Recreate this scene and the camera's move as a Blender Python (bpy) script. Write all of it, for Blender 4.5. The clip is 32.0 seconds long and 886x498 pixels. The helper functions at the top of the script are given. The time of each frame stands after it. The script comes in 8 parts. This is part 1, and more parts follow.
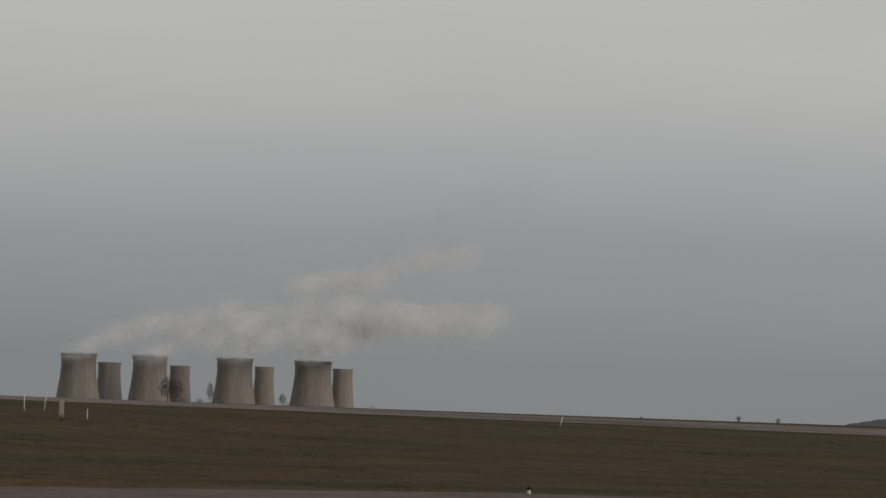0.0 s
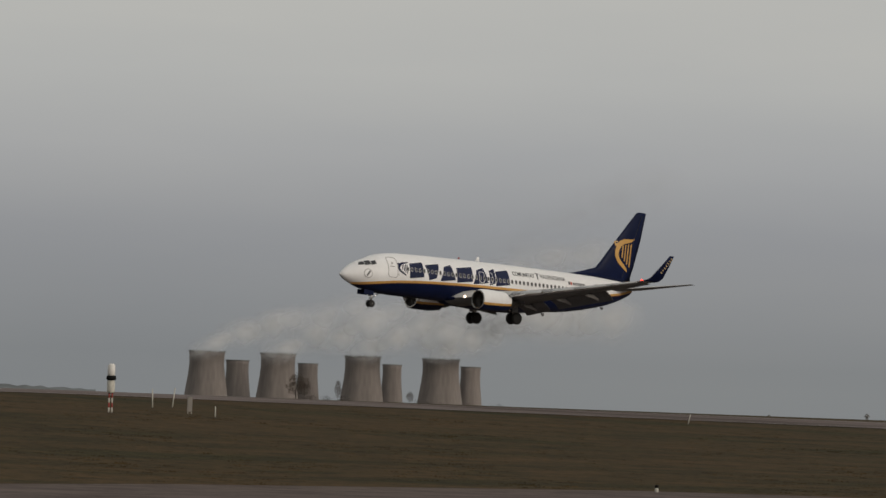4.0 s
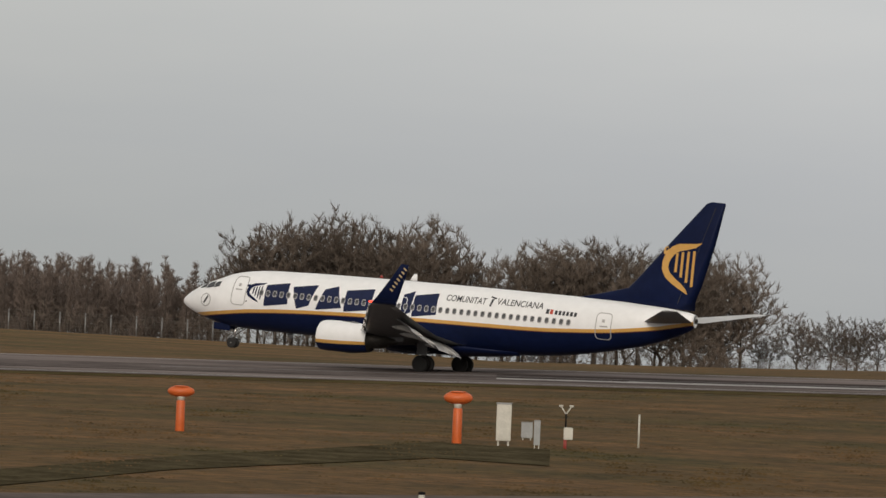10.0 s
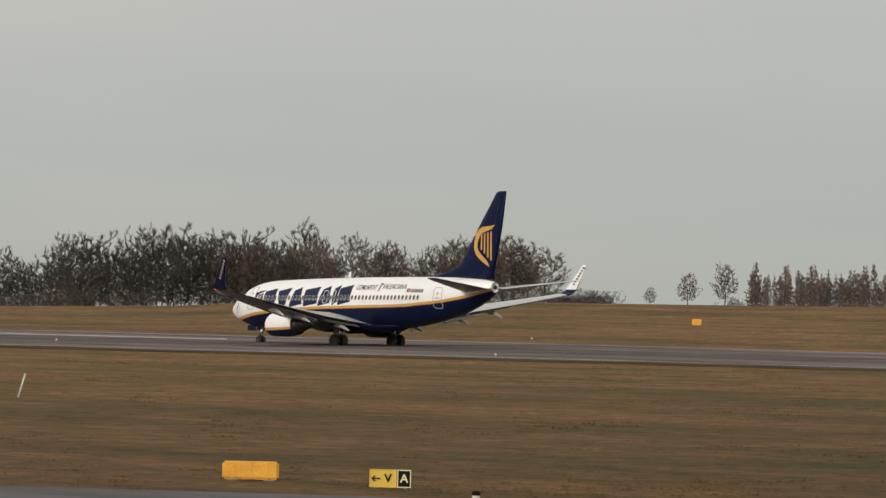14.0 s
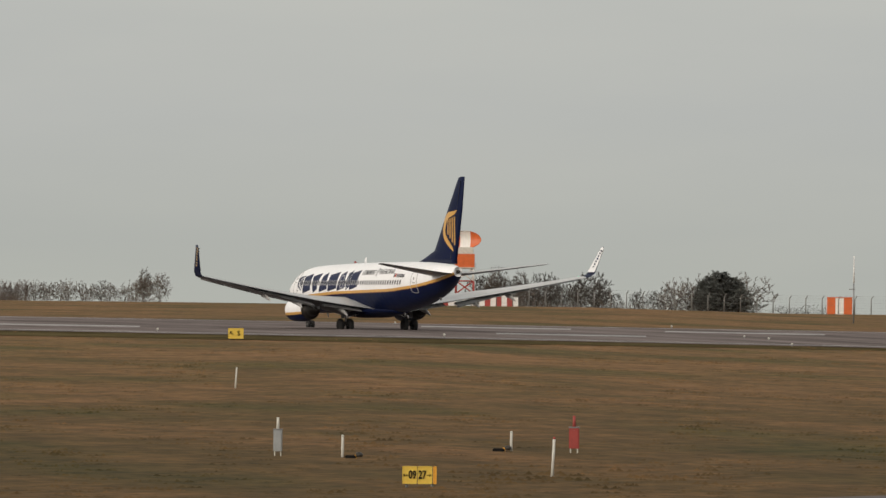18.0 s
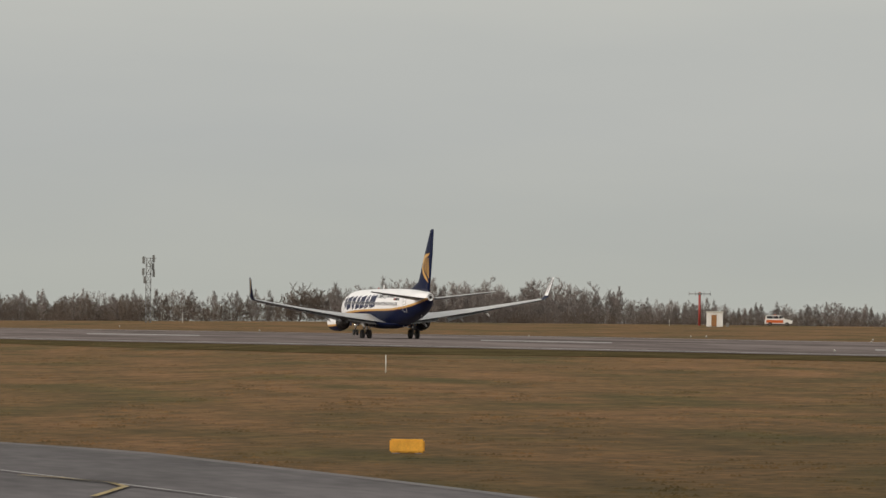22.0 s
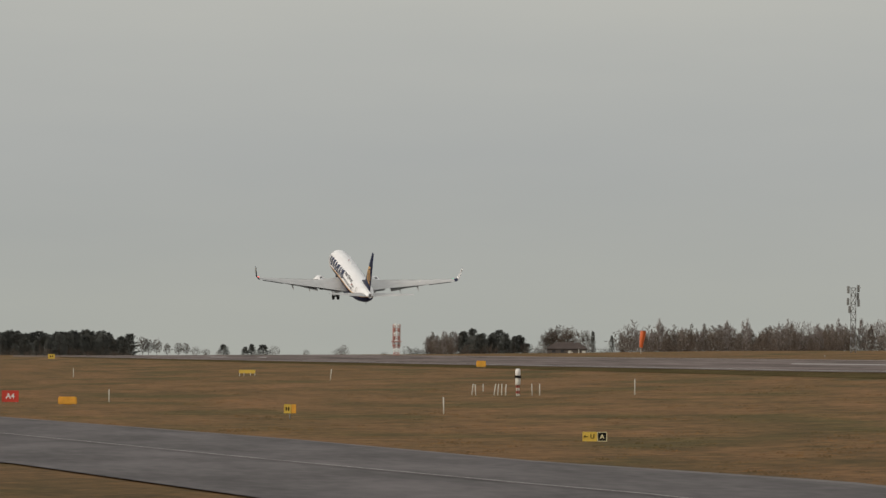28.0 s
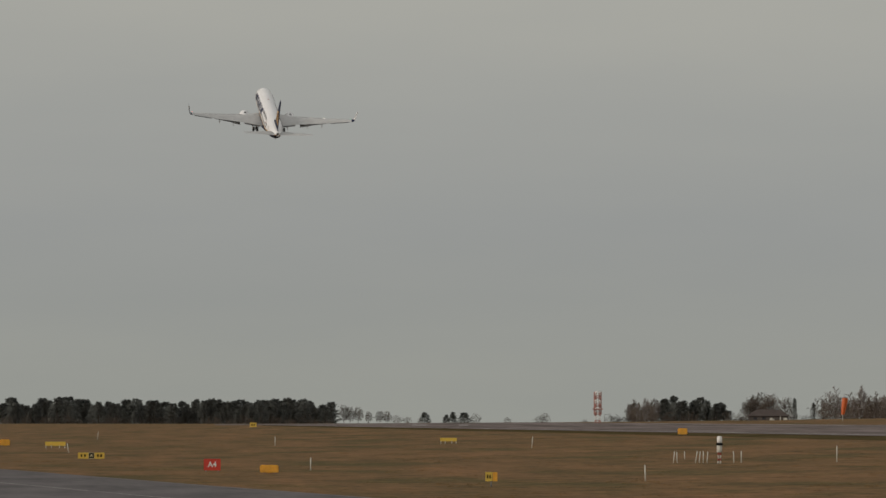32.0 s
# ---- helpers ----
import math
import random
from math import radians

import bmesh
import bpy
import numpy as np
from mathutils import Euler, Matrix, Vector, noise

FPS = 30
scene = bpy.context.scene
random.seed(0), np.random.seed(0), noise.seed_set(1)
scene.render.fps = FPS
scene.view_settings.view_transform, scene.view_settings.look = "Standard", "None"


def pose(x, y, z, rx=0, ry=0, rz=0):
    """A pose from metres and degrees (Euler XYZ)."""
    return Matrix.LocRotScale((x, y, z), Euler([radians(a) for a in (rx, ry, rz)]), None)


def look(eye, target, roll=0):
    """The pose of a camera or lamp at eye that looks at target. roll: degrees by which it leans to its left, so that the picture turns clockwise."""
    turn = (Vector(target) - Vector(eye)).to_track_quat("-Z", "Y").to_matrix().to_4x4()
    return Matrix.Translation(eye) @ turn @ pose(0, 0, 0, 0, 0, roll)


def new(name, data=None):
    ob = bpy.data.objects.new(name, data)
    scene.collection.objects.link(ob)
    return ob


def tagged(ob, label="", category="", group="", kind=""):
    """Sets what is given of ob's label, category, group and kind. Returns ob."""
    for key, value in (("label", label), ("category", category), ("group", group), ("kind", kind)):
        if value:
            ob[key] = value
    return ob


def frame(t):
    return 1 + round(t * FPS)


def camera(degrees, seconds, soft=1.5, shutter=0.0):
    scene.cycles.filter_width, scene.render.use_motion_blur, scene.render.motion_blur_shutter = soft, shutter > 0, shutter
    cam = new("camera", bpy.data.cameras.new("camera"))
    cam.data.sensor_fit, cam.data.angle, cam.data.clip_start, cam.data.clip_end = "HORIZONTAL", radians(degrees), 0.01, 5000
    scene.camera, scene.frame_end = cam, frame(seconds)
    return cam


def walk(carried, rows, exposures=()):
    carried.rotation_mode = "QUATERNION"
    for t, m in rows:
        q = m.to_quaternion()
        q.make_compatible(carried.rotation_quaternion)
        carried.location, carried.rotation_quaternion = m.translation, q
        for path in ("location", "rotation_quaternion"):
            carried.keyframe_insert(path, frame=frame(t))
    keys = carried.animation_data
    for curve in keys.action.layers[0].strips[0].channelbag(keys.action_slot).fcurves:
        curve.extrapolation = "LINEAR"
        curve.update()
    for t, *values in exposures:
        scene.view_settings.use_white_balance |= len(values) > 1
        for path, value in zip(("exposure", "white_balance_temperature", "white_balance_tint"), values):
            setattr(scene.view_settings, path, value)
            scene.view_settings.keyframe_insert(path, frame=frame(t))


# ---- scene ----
import functools


def ahead(yaw, pitch):
    y, p = radians(yaw), radians(pitch)
    return Vector((-math.sin(y) * math.cos(p), math.cos(y) * math.cos(p), math.sin(p)))


EYE = Vector((0, 0, 5.0))
cam = camera(9.435, 32.0, soft=1.5)
walk(cam, [(t, look(EYE, EYE + ahead(y, p) * 100, r)) for t, y, p, r in (
    (0.0, -35.213, 1.648, 1.799), (0.5, -35.213, 1.647, 1.773), (1.0, -35.342, 1.661, 1.773), (1.5, -35.525, 1.656, 1.845), (2.0, -35.562, 1.654, 1.816), (2.5, -35.573, 1.64, 1.782),
    (3.5, -34.95, 1.6, 1.84), (4.0, -33.85, 1.58, 1.87), (4.5, -31.902, 1.566, 1.897), (5.0, -28.909, 1.524, 2.175), (5.5, -24.924, 1.469, 2.251), (6.0, -21.128, 1.379, 2.358),
    (6.5, -15.752, 1.259, 2.397), (7.0, -10.546, 1.241, 2.463), (7.5, -5.236, 1.286, 2.481), (8.0, 0.0, 1.307, 2.426), (8.5, 5.739, 1.232, 2.451), (9.0, 10.928, 1.19, 2.447),
    (9.5, 17.183, 0.986, 2.485), (10.0, 22.624, 0.916, 2.225), (10.5, 27.39, 0.86, 2.055), (11.0, 31.557, 0.753, 1.738), (11.5, 35.948, 0.711, 1.676), (12.0, 40.481, 0.634, 1.296),
    (12.5, 43.76, 0.622, 1.321), (13.0, 46.683, 0.633, 1.115), (13.5, 49.316, 0.604, 1.28), (14.0, 51.72, 0.606, 1.23), (14.5, 53.88, 0.61, 1.18), (15.0, 55.9, 0.615, 1.14),
    (15.5, 57.79, 0.618, 1.096), (16.0, 59.748, 0.6, 0.867), (16.5, 61.414, 0.687, 0.694), (17.0, 62.88, 0.726, 0.566), (17.5, 64.869, 0.643, 0.637), (18.0, 66.576, 0.523, 0.557),
    (18.5, 68.174, 0.619, 0.461), (19.0, 69.593, 0.64, 0.421), (19.5, 71.03, 0.619, 0.426), (20.0, 72.306, 0.589, 0.507), (20.5, 73.407, 0.624, 0.502), (21.0, 74.616, 0.654, 0.607),
    (21.5, 75.785, 0.682, 0.627), (22.0, 76.415, 0.709, 0.63), (22.5, 77.276, 0.744, 0.581), (23.0, 78.221, 0.73, 0.493), (23.5, 78.982, 0.732, 0.385), (24.0, 79.603, 0.76, 0.388),
    (24.5, 80.3, 0.754, 0.381), (25.0, 80.82, 0.764, 0.364), (25.5, 81.442, 0.721, 0.277), (27.5, 83.411, 0.936, 0.354), (28.0, 83.926, 0.968, 0.322), (28.5, 84.25, 1.068, 0.308),
    (29.0, 84.593, 1.162, 0.21), (29.5, 84.972, 1.256, 0.205), (30.0, 85.249, 1.335, 0.208), (30.5, 85.557, 1.454, 0.207), (31.0, 85.739, 1.513, 0.158), (31.5, 85.954, 1.618, 0.176),
    (32.0, 86.072, 1.681, 0.182))],
    exposures=[(0, -0.56), (4, -0.58), (5, -0.58), (6, -0.42), (8, -0.36), (10, -0.16), (12, 0.1), (16, 0.1), (19, 0.1), (25, 0.05), (28, -0.06), (30, -0.2), (31, -0.32), (32, -0.44)])

# ---- light: a thin overcast, a low veiled winter sun at the viewer's back ----
SUN_BEARING, SUN_HEIGHT = 198.0, 17.0
sun = new("sun", bpy.data.lights.new("sun", "SUN"))
sun.data.energy, sun.data.angle, sun.data.color = 1.75, radians(14), (1.0, 0.89, 0.76)
sun_way = Vector((-math.sin(radians(SUN_BEARING)) * math.cos(radians(SUN_HEIGHT)), math.cos(radians(SUN_BEARING)) * math.cos(radians(SUN_HEIGHT)), math.sin(radians(SUN_HEIGHT))))
sun.matrix_world = look(sun_way * 100, (0, 0, 0))

world = bpy.data.worlds.new("overcast_sky")
scene.world = world
world.use_nodes = True
wn, wl = world.node_tree.nodes, world.node_tree.links
wn.clear()
w_out, w_bg = wn.new("ShaderNodeOutputWorld"), wn.new("ShaderNodeBackground")
w_sky, w_mix = wn.new("ShaderNodeTexSky"), wn.new("ShaderNodeMixRGB")
w_sky.sky_type, w_sky.sun_disc = "NISHITA", False
w_sky.sun_elevation, w_sky.sun_rotation = radians(SUN_HEIGHT), radians(-SUN_BEARING)
w_sky.air_density, w_sky.dust_density = 1.0, 3.0
w_co, w_sep, w_ramp = wn.new("ShaderNodeTexCoord"), wn.new("ShaderNodeSeparateXYZ"), wn.new("ShaderNodeValToRGB")
w_map, w_noise, w_mul = wn.new("ShaderNodeMapping"), wn.new("ShaderNodeTexNoise"), wn.new("ShaderNodeMixRGB")
wl.new(w_co.outputs["Generated"], w_sep.inputs[0])
w_range = wn.new("ShaderNodeMapRange")
w_range.inputs["From Min"].default_value, w_range.inputs["From Max"].default_value = -0.02, 0.16
wl.new(w_sep.outputs["Z"], w_range.inputs["Value"])
wl.new(w_range.outputs[0], w_ramp.inputs[0])
w_east, w_side, w_blend = wn.new("ShaderNodeValToRGB"), wn.new("ShaderNodeMapRange"), wn.new("ShaderNodeMixRGB")
w_north, w_turn, w_join = wn.new("ShaderNodeValToRGB"), wn.new("ShaderNodeMapRange"), wn.new("ShaderNodeMixRGB")
wl.new(w_range.outputs[0], w_north.inputs[0])
wl.new(w_range.outputs[0], w_east.inputs[0])
for node, stops in ((w_ramp, ((0.0, (0.415, 0.43, 0.39)), (0.15, (0.44, 0.45, 0.415)), (0.30, (0.45, 0.46, 0.445)), (0.42, (0.485, 0.49, 0.465)), (0.55, (0.545, 0.54, 0.495)), (1.0, (0.575, 0.56, 0.515)))),
                    (w_north, ((0.0, (0.43, 0.445, 0.448)), (0.15, (0.48, 0.495, 0.508)), (0.30, (0.57, 0.58, 0.595)), (0.45, (0.67, 0.675, 0.68)), (1.0, (0.70, 0.695, 0.67)))),
                    (w_east, ((0.0, (0.35, 0.366, 0.366)), (0.15, (0.345, 0.360, 0.372)), (0.28, (0.452, 0.462, 0.482)), (0.36, (0.58, 0.585, 0.592)), (0.44, (0.69, 0.69, 0.672)), (0.60, (0.765, 0.755, 0.715)), (1.0, (0.73, 0.71, 0.66))))):
    ramp = node.color_ramp
    ramp.elements[0].position, ramp.elements[0].color = stops[0][0], (*stops[0][1], 1)
    ramp.elements[1].position, ramp.elements[1].color = stops[-1][0], (*stops[-1][1], 1)
    for at, colour in stops[1:-1]:
        ramp.elements.new(at).color = (*colour, 1)
w_side.inputs["From Min"].default_value, w_side.inputs["From Max"].default_value = -0.66, -0.3
wl.new(w_sep.outputs["X"], w_side.inputs["Value"])
wl.new(w_side.outputs[0], w_blend.inputs[0])
wl.new(w_ramp.outputs[0], w_blend.inputs[1])
wl.new(w_join.outputs[0], w_blend.inputs[2])
w_turn.inputs["From Min"].default_value, w_turn.inputs["From Max"].default_value = 0.08, 0.42
wl.new(w_sep.outputs["X"], w_turn.inputs["Value"])
wl.new(w_turn.outputs[0], w_join.inputs[0])
wl.new(w_north.outputs[0], w_join.inputs[1])
wl.new(w_east.outputs[0], w_join.inputs[2])
wl.new(w_co.outputs["Generated"], w_map.inputs[0])
w_map.inputs["Scale"].default_value = (5, 5, 26)
w_noise.inputs["Scale"].default_value, w_noise.inputs["Detail"].default_value, w_noise.inputs["Roughness"].default_value = 1.3, 5, 0.5
wl.new(w_map.outputs[0], w_noise.inputs["Vector"])
w_cr = wn.new("ShaderNodeValToRGB")
w_cr.color_ramp.elements[0].position, w_cr.color_ramp.elements[0].color = 0.3, (0.945, 0.955, 0.968, 1)
w_cr.color_ramp.elements[1].position, w_cr.color_ramp.elements[1].color = 0.7, (1.04, 1.035, 1.02, 1)
wl.new(w_noise.outputs["Fac"], w_cr.inputs[0])
w_mul.blend_type, w_mul.inputs[0].default_value = "MULTIPLY", 1.0
wl.new(w_blend.outputs[0], w_mul.inputs[1])
wl.new(w_cr.outputs[0], w_mul.inputs[2])
w_dim = wn.new("ShaderNodeMixRGB")
w_dim.blend_type, w_dim.inputs[0].default_value = "MULTIPLY", 1.0
w_dim.inputs[2].default_value = (0.1, 0.1, 0.1, 1)
wl.new(w_sky.outputs[0], w_dim.inputs[1])
w_mix.inputs[0].default_value = 0.93
wl.new(w_dim.outputs[0], w_mix.inputs[1])
wl.new(w_mul.outputs[0], w_mix.inputs[2])
wl.new(w_mix.outputs[0], w_bg.inputs[0])
w_bg.inputs[1].default_value = 1.0
wl.new(w_bg.outputs[0], w_out.inputs[0])

# ---- materials ----


def material(name, colour, rough=0.6, metal=0.0, vary=0.15, size=1.0, bump=0.0, other=None, glow=0.0, stretch=(1, 1, 1), coat=0.0, pieces=0.0, fine=7.0, spec=0.5):
    """A surface whose colour drifts between two tones at two scales (size: metres), with grain, and roughness that follows."""
    m = bpy.data.materials.new(name)
    m.use_nodes = True
    n, l = m.node_tree.nodes, m.node_tree.links
    b = n["Principled BSDF"]
    b.inputs["Metallic"].default_value = metal
    b.inputs["Specular IOR Level"].default_value = spec
    b.inputs["Coat Weight"].default_value = coat
    co, mp = n.new("ShaderNodeTexCoord"), n.new("ShaderNodeMapping")
    l.new(co.outputs["Object"], mp.inputs[0])
    mp.inputs["Scale"].default_value = tuple(s / size for s in stretch)
    big, small = n.new("ShaderNodeTexNoise"), n.new("ShaderNodeTexNoise")
    big.inputs["Scale"].default_value, big.inputs["Detail"].default_value = 1.0, 4
    small.inputs["Scale"].default_value, small.inputs["Detail"].default_value = fine, 6
    l.new(mp.outputs[0], big.inputs["Vector"]), l.new(mp.outputs[0], small.inputs["Vector"])
    dark = other or tuple(c * (1 - vary) for c in colour)
    lift = tuple(min(c * (1 + vary * 0.6), 1) for c in colour)
    ra = n.new("ShaderNodeValToRGB")
    ra.color_ramp.elements[0].position, ra.color_ramp.elements[0].color = 0.36, (*dark, 1)
    ra.color_ramp.elements[1].position, ra.color_ramp.elements[1].color = 0.66, (*lift, 1)
    add = n.new("ShaderNodeMath")
    add.operation = "MULTIPLY_ADD"
    add.inputs[1].default_value = 0.45
    l.new(small.outputs["Fac"], add.inputs[0])
    half = n.new("ShaderNodeMath")
    half.operation = "MULTIPLY"
    half.inputs[1].default_value = 0.55
    l.new(big.outputs["Fac"], half.inputs[0]), l.new(half.outputs[0], add.inputs[2])
    l.new(add.outputs[0], ra.inputs[0])
    colour_out = ra.outputs[0]
    if pieces:
        info, hsv = n.new("ShaderNodeObjectInfo"), n.new("ShaderNodeHueSaturation")
        rng = n.new("ShaderNodeMapRange")
        rng.inputs["To Min"].default_value, rng.inputs["To Max"].default_value = 1 - pieces, 1 + pieces
        l.new(info.outputs["Random"], rng.inputs["Value"]), l.new(rng.outputs[0], hsv.inputs["Value"])
        l.new(colour_out, hsv.inputs["Color"])
        colour_out = hsv.outputs[0]
    l.new(colour_out, b.inputs["Base Color"])
    rr = n.new("ShaderNodeMapRange")
    rr.inputs["To Min"].default_value, rr.inputs["To Max"].default_value = max(rough - 0.12, 0.02), min(rough + 0.12, 1)
    l.new(small.outputs["Fac"], rr.inputs["Value"]), l.new(rr.outputs[0], b.inputs["Roughness"])
    if bump:
        bp = n.new("ShaderNodeBump")
        bp.inputs["Strength"].default_value, bp.inputs["Distance"].default_value = bump, 0.05 * size
        l.new(small.outputs["Fac"], bp.inputs["Height"]), l.new(bp.outputs[0], b.inputs["Normal"])
    if glow:
        b.inputs["Emission Color"].default_value, b.inputs["Emission Strength"].default_value = (*colour, 1), glow
    return m


def meadow_material():
    """Winter grass: straw-brown with green and dark bands, mown in long strips."""
    m = bpy.data.materials.new("winter_grass")
    m.use_nodes = True
    n, l = m.node_tree.nodes, m.node_tree.links
    b = n["Principled BSDF"]
    b.inputs["Roughness"].default_value = 0.95
    b.inputs["Specular IOR Level"].default_value = 0.1
    co = n.new("ShaderNodeTexCoord")

    def noise_of(scale, detail, stretch, turn=0):
        mp, tx = n.new("ShaderNodeMapping"), n.new("ShaderNodeTexNoise")
        mp.inputs["Scale"].default_value, mp.inputs["Rotation"].default_value = stretch, (0, 0, radians(turn))
        tx.inputs["Scale"].default_value, tx.inputs["Detail"].default_value = scale, detail
        l.new(co.outputs["Object"], mp.inputs[0]), l.new(mp.outputs[0], tx.inputs["Vector"])
        return tx.outputs["Fac"]

    def ramp_of(fac, stops):
        r = n.new("ShaderNodeValToRGB")
        r.color_ramp.elements[0].position, r.color_ramp.elements[0].color = stops[0][0], (*stops[0][1], 1)
        r.color_ramp.elements[1].position, r.color_ramp.elements[1].color = stops[-1][0], (*stops[-1][1], 1)
        for at, c in stops[1:-1]:
            r.color_ramp.elements.new(at).color = (*c, 1)
        l.new(fac, r.inputs[0])
        return r.outputs[0]

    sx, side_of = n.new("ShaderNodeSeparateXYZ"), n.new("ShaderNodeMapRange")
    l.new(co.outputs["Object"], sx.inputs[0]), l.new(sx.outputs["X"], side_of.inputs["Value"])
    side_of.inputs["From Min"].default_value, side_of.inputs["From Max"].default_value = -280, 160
    # cloud shade over the east is put into the grass colour
    east_shade = ramp_of(side_of.outputs[0], [(0, (1.04, 1.03, 1.02)), (0.32, (0.72, 0.74, 0.70)), (0.52, (0.68, 0.68, 0.61)), (0.60, (0.70, 0.68, 0.59)), (0.70, (0.56, 0.60, 0.53)), (1, (0.345, 0.39, 0.34))])
    patches = ramp_of(noise_of(0.035, 5, (1, 2.2, 1), 8), [(0.34, (0.100, 0.080, 0.034)), (0.47, (0.146, 0.093, 0.045)), (0.60, (0.186, 0.110, 0.057)), (0.72, (0.118, 0.086, 0.037))])
    tufts = ramp_of(noise_of(1.5, 10, (1, 1, 1)), [(0.34, (0.66, 0.68, 0.64)), (0.5, (0.97, 0.96, 0.93)), (0.66, (1.28, 1.21, 1.12))])
    strips = ramp_of(noise_of(0.12, 4, (0.12, 1.6, 1), 10), [(0.35, (0.82, 0.86, 0.80)), (0.6, (1.10, 1.05, 1.02))])
    mix1, mix2 = n.new("ShaderNodeMixRGB"), n.new("ShaderNodeMixRGB")
    mix3, mix4 = n.new("ShaderNodeMixRGB"), n.new("ShaderNodeMixRGB")
    mottle = ramp_of(noise_of(0.32, 6, (1, 1, 1)), [(0.36, (0.78, 0.80, 0.76)), (0.64, (1.18, 1.13, 1.08))])
    for mx, a, c in ((mix1, patches, tufts), (mix2, mix1.outputs[0], strips), (mix4, mix2.outputs[0], mottle), (mix3, mix4.outputs[0], east_shade)):
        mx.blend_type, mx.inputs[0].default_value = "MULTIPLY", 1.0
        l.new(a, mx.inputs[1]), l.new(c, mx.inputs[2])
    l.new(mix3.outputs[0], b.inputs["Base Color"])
    bp = n.new("ShaderNodeBump")
    bp.inputs["Strength"].default_value, bp.inputs["Distance"].default_value = 0.25, 0.25
    l.new(noise_of(1.4, 8, (1, 1, 1)), bp.inputs["Height"]), l.new(bp.outputs[0], b.inputs["Normal"])
    return m


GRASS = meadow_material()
# the sky's sheen on damp tar is mixed into this blue-grey
WET_TAR = material("damp_sheen_tinted_tarmac", (0.118, 0.106, 0.108), 0.78, spec=0.16, vary=0.5, size=5, bump=0.1, stretch=(.3, 1, 1))
ASPHALT = material("runway_asphalt", (0.205, 0.173, 0.164), 0.95, spec=0.0, vary=0.5, size=9, bump=0.1, stretch=(0.12, 1, 1))
TAXI_TAR = material("taxiway_tarmac", (0.138, 0.110, 0.100), 0.95, spec=0.03, vary=0.42, size=5, bump=0.1)
KERB_TAR = material("pale_kerb_tarmac", (0.165, 0.145, 0.136), 0.9, spec=0.05, vary=0.35, size=3)
RUBBER_MARKS = material("rubber_marks", (0.078, 0.065, 0.063), 0.95, spec=0.0, vary=0.3, size=5)
FADED_RUBBER = material("faded_rubber_marks", (0.145, 0.122, 0.116), 0.95, spec=0.0, vary=0.4, size=6)
SHOULDER = material("pale_shoulder", (0.175, 0.165, 0.165), 0.85, spec=0.15, vary=0.3, size=6)
WHITE_LINE = material("white_road_paint", (0.35, 0.33, 0.32), 0.75, vary=0.5, size=3)
FRESH_WHITE = material("fresh_white_paint", (0.66, 0.65, 0.63), 0.7, vary=0.2, size=2)
YELLOW_LINE = material("yellow_road_paint", (0.34, 0.25, 0.10), 0.7, vary=0.35, size=2)
RED_PAINT = material("red_road_paint", (0.46, 0.07, 0.045), 0.7, vary=0.3, size=2)
TAR_SEAM = material("tar_seam", (0.05, 0.048, 0.048), 0.7, vary=0.2, size=2)
WHITE_SKIN = material("white_aircraft_paint", (0.83, 0.83, 0.84), 0.48, vary=0.06, size=3, spec=0.3)
NAVY_SKIN = material("navy_aircraft_paint", (0.005, 0.010, 0.042), 0.45, vary=0.25, size=3, spec=0.12)
GOLD_SKIN = material("gold_aircraft_paint", (0.60, 0.335, 0.085), 0.4, vary=0.1, size=2, coat=0.2)
NAME_NAVY = material("navy_name_paint", (0.012, 0.018, 0.058), 0.5, vary=0.2, size=2, spec=0.2)
PALE_GOLD = material("pale_gold_paint", (0.46, 0.33, 0.17), 0.5, vary=0.1)
MAROON = material("maroon_pinstripe", (0.10, 0.02, 0.015), 0.4, vary=0.1)
# underside shade is put into this wing grey; a lit copy comes below
SHADED_GREY = material("shaded_grey_wing_paint", (0.105, 0.105, 0.11), 0.42, 0.0, vary=0.15, size=1.5)
PALE_METAL = material("pale_flap_paint", (0.42, 0.41, 0.40), 0.45, 0.0, vary=0.2, size=1)
BARE_METAL = material("polished_metal", (0.62, 0.61, 0.60), 0.22, 0.9, vary=0.1, size=1)
DARK_METAL = material("dark_exhaust_metal", (0.06, 0.055, 0.05), 0.5, 0.7, vary=0.3, size=0.5)
TYRE = material("tyre_rubber", (0.018, 0.017, 0.017), 0.8, vary=0.2, size=0.3)
HUB = material("grey_wheel_hub", (0.30, 0.29, 0.28), 0.45, 0.6, vary=0.2, size=0.2)
GLASS_DARK = material("dark_cabin_glass", (0.045, 0.045, 0.05), 0.18, vary=0.2, size=0.3)
CABIN_PANE = material("cabin_window_pane", (0.09, 0.09, 0.095), 0.25, vary=0.3, size=0.5)
FRAME_GREY = material("grey_window_frame", (0.40, 0.39, 0.39), 0.5, vary=0.1)
LETTER_GREY = material("charcoal_lettering", (0.03, 0.03, 0.035), 0.45, vary=0.1)
RED_LAMP = material("red_lamp_glass", (1.0, 0.05, 0.02), 0.3, glow=3.0, vary=0.05)
AMBER_LAMP = material("amber_lamp_glass", (1.0, 0.07, 0.02), 0.3, glow=4.0, vary=0.05)
WHITE_LAMP = material("white_lamp_glass", (1.0, 0.78, 0.58), 0.3, glow=4.0, vary=0.05)
BARK = material("dark_bark", (0.070, 0.058, 0.048), 0.9, vary=0.35, size=0.6, bump=0.4, pieces=0.25)
TWIG = material("bare_twigs", (0.130, 0.102, 0.082), 0.9, vary=0.35, size=2.5, pieces=0.3)
HEDGE_TWIG = material("dark_hedge_twigs", (0.060, 0.049, 0.041), 0.9, vary=0.35, size=2.0)
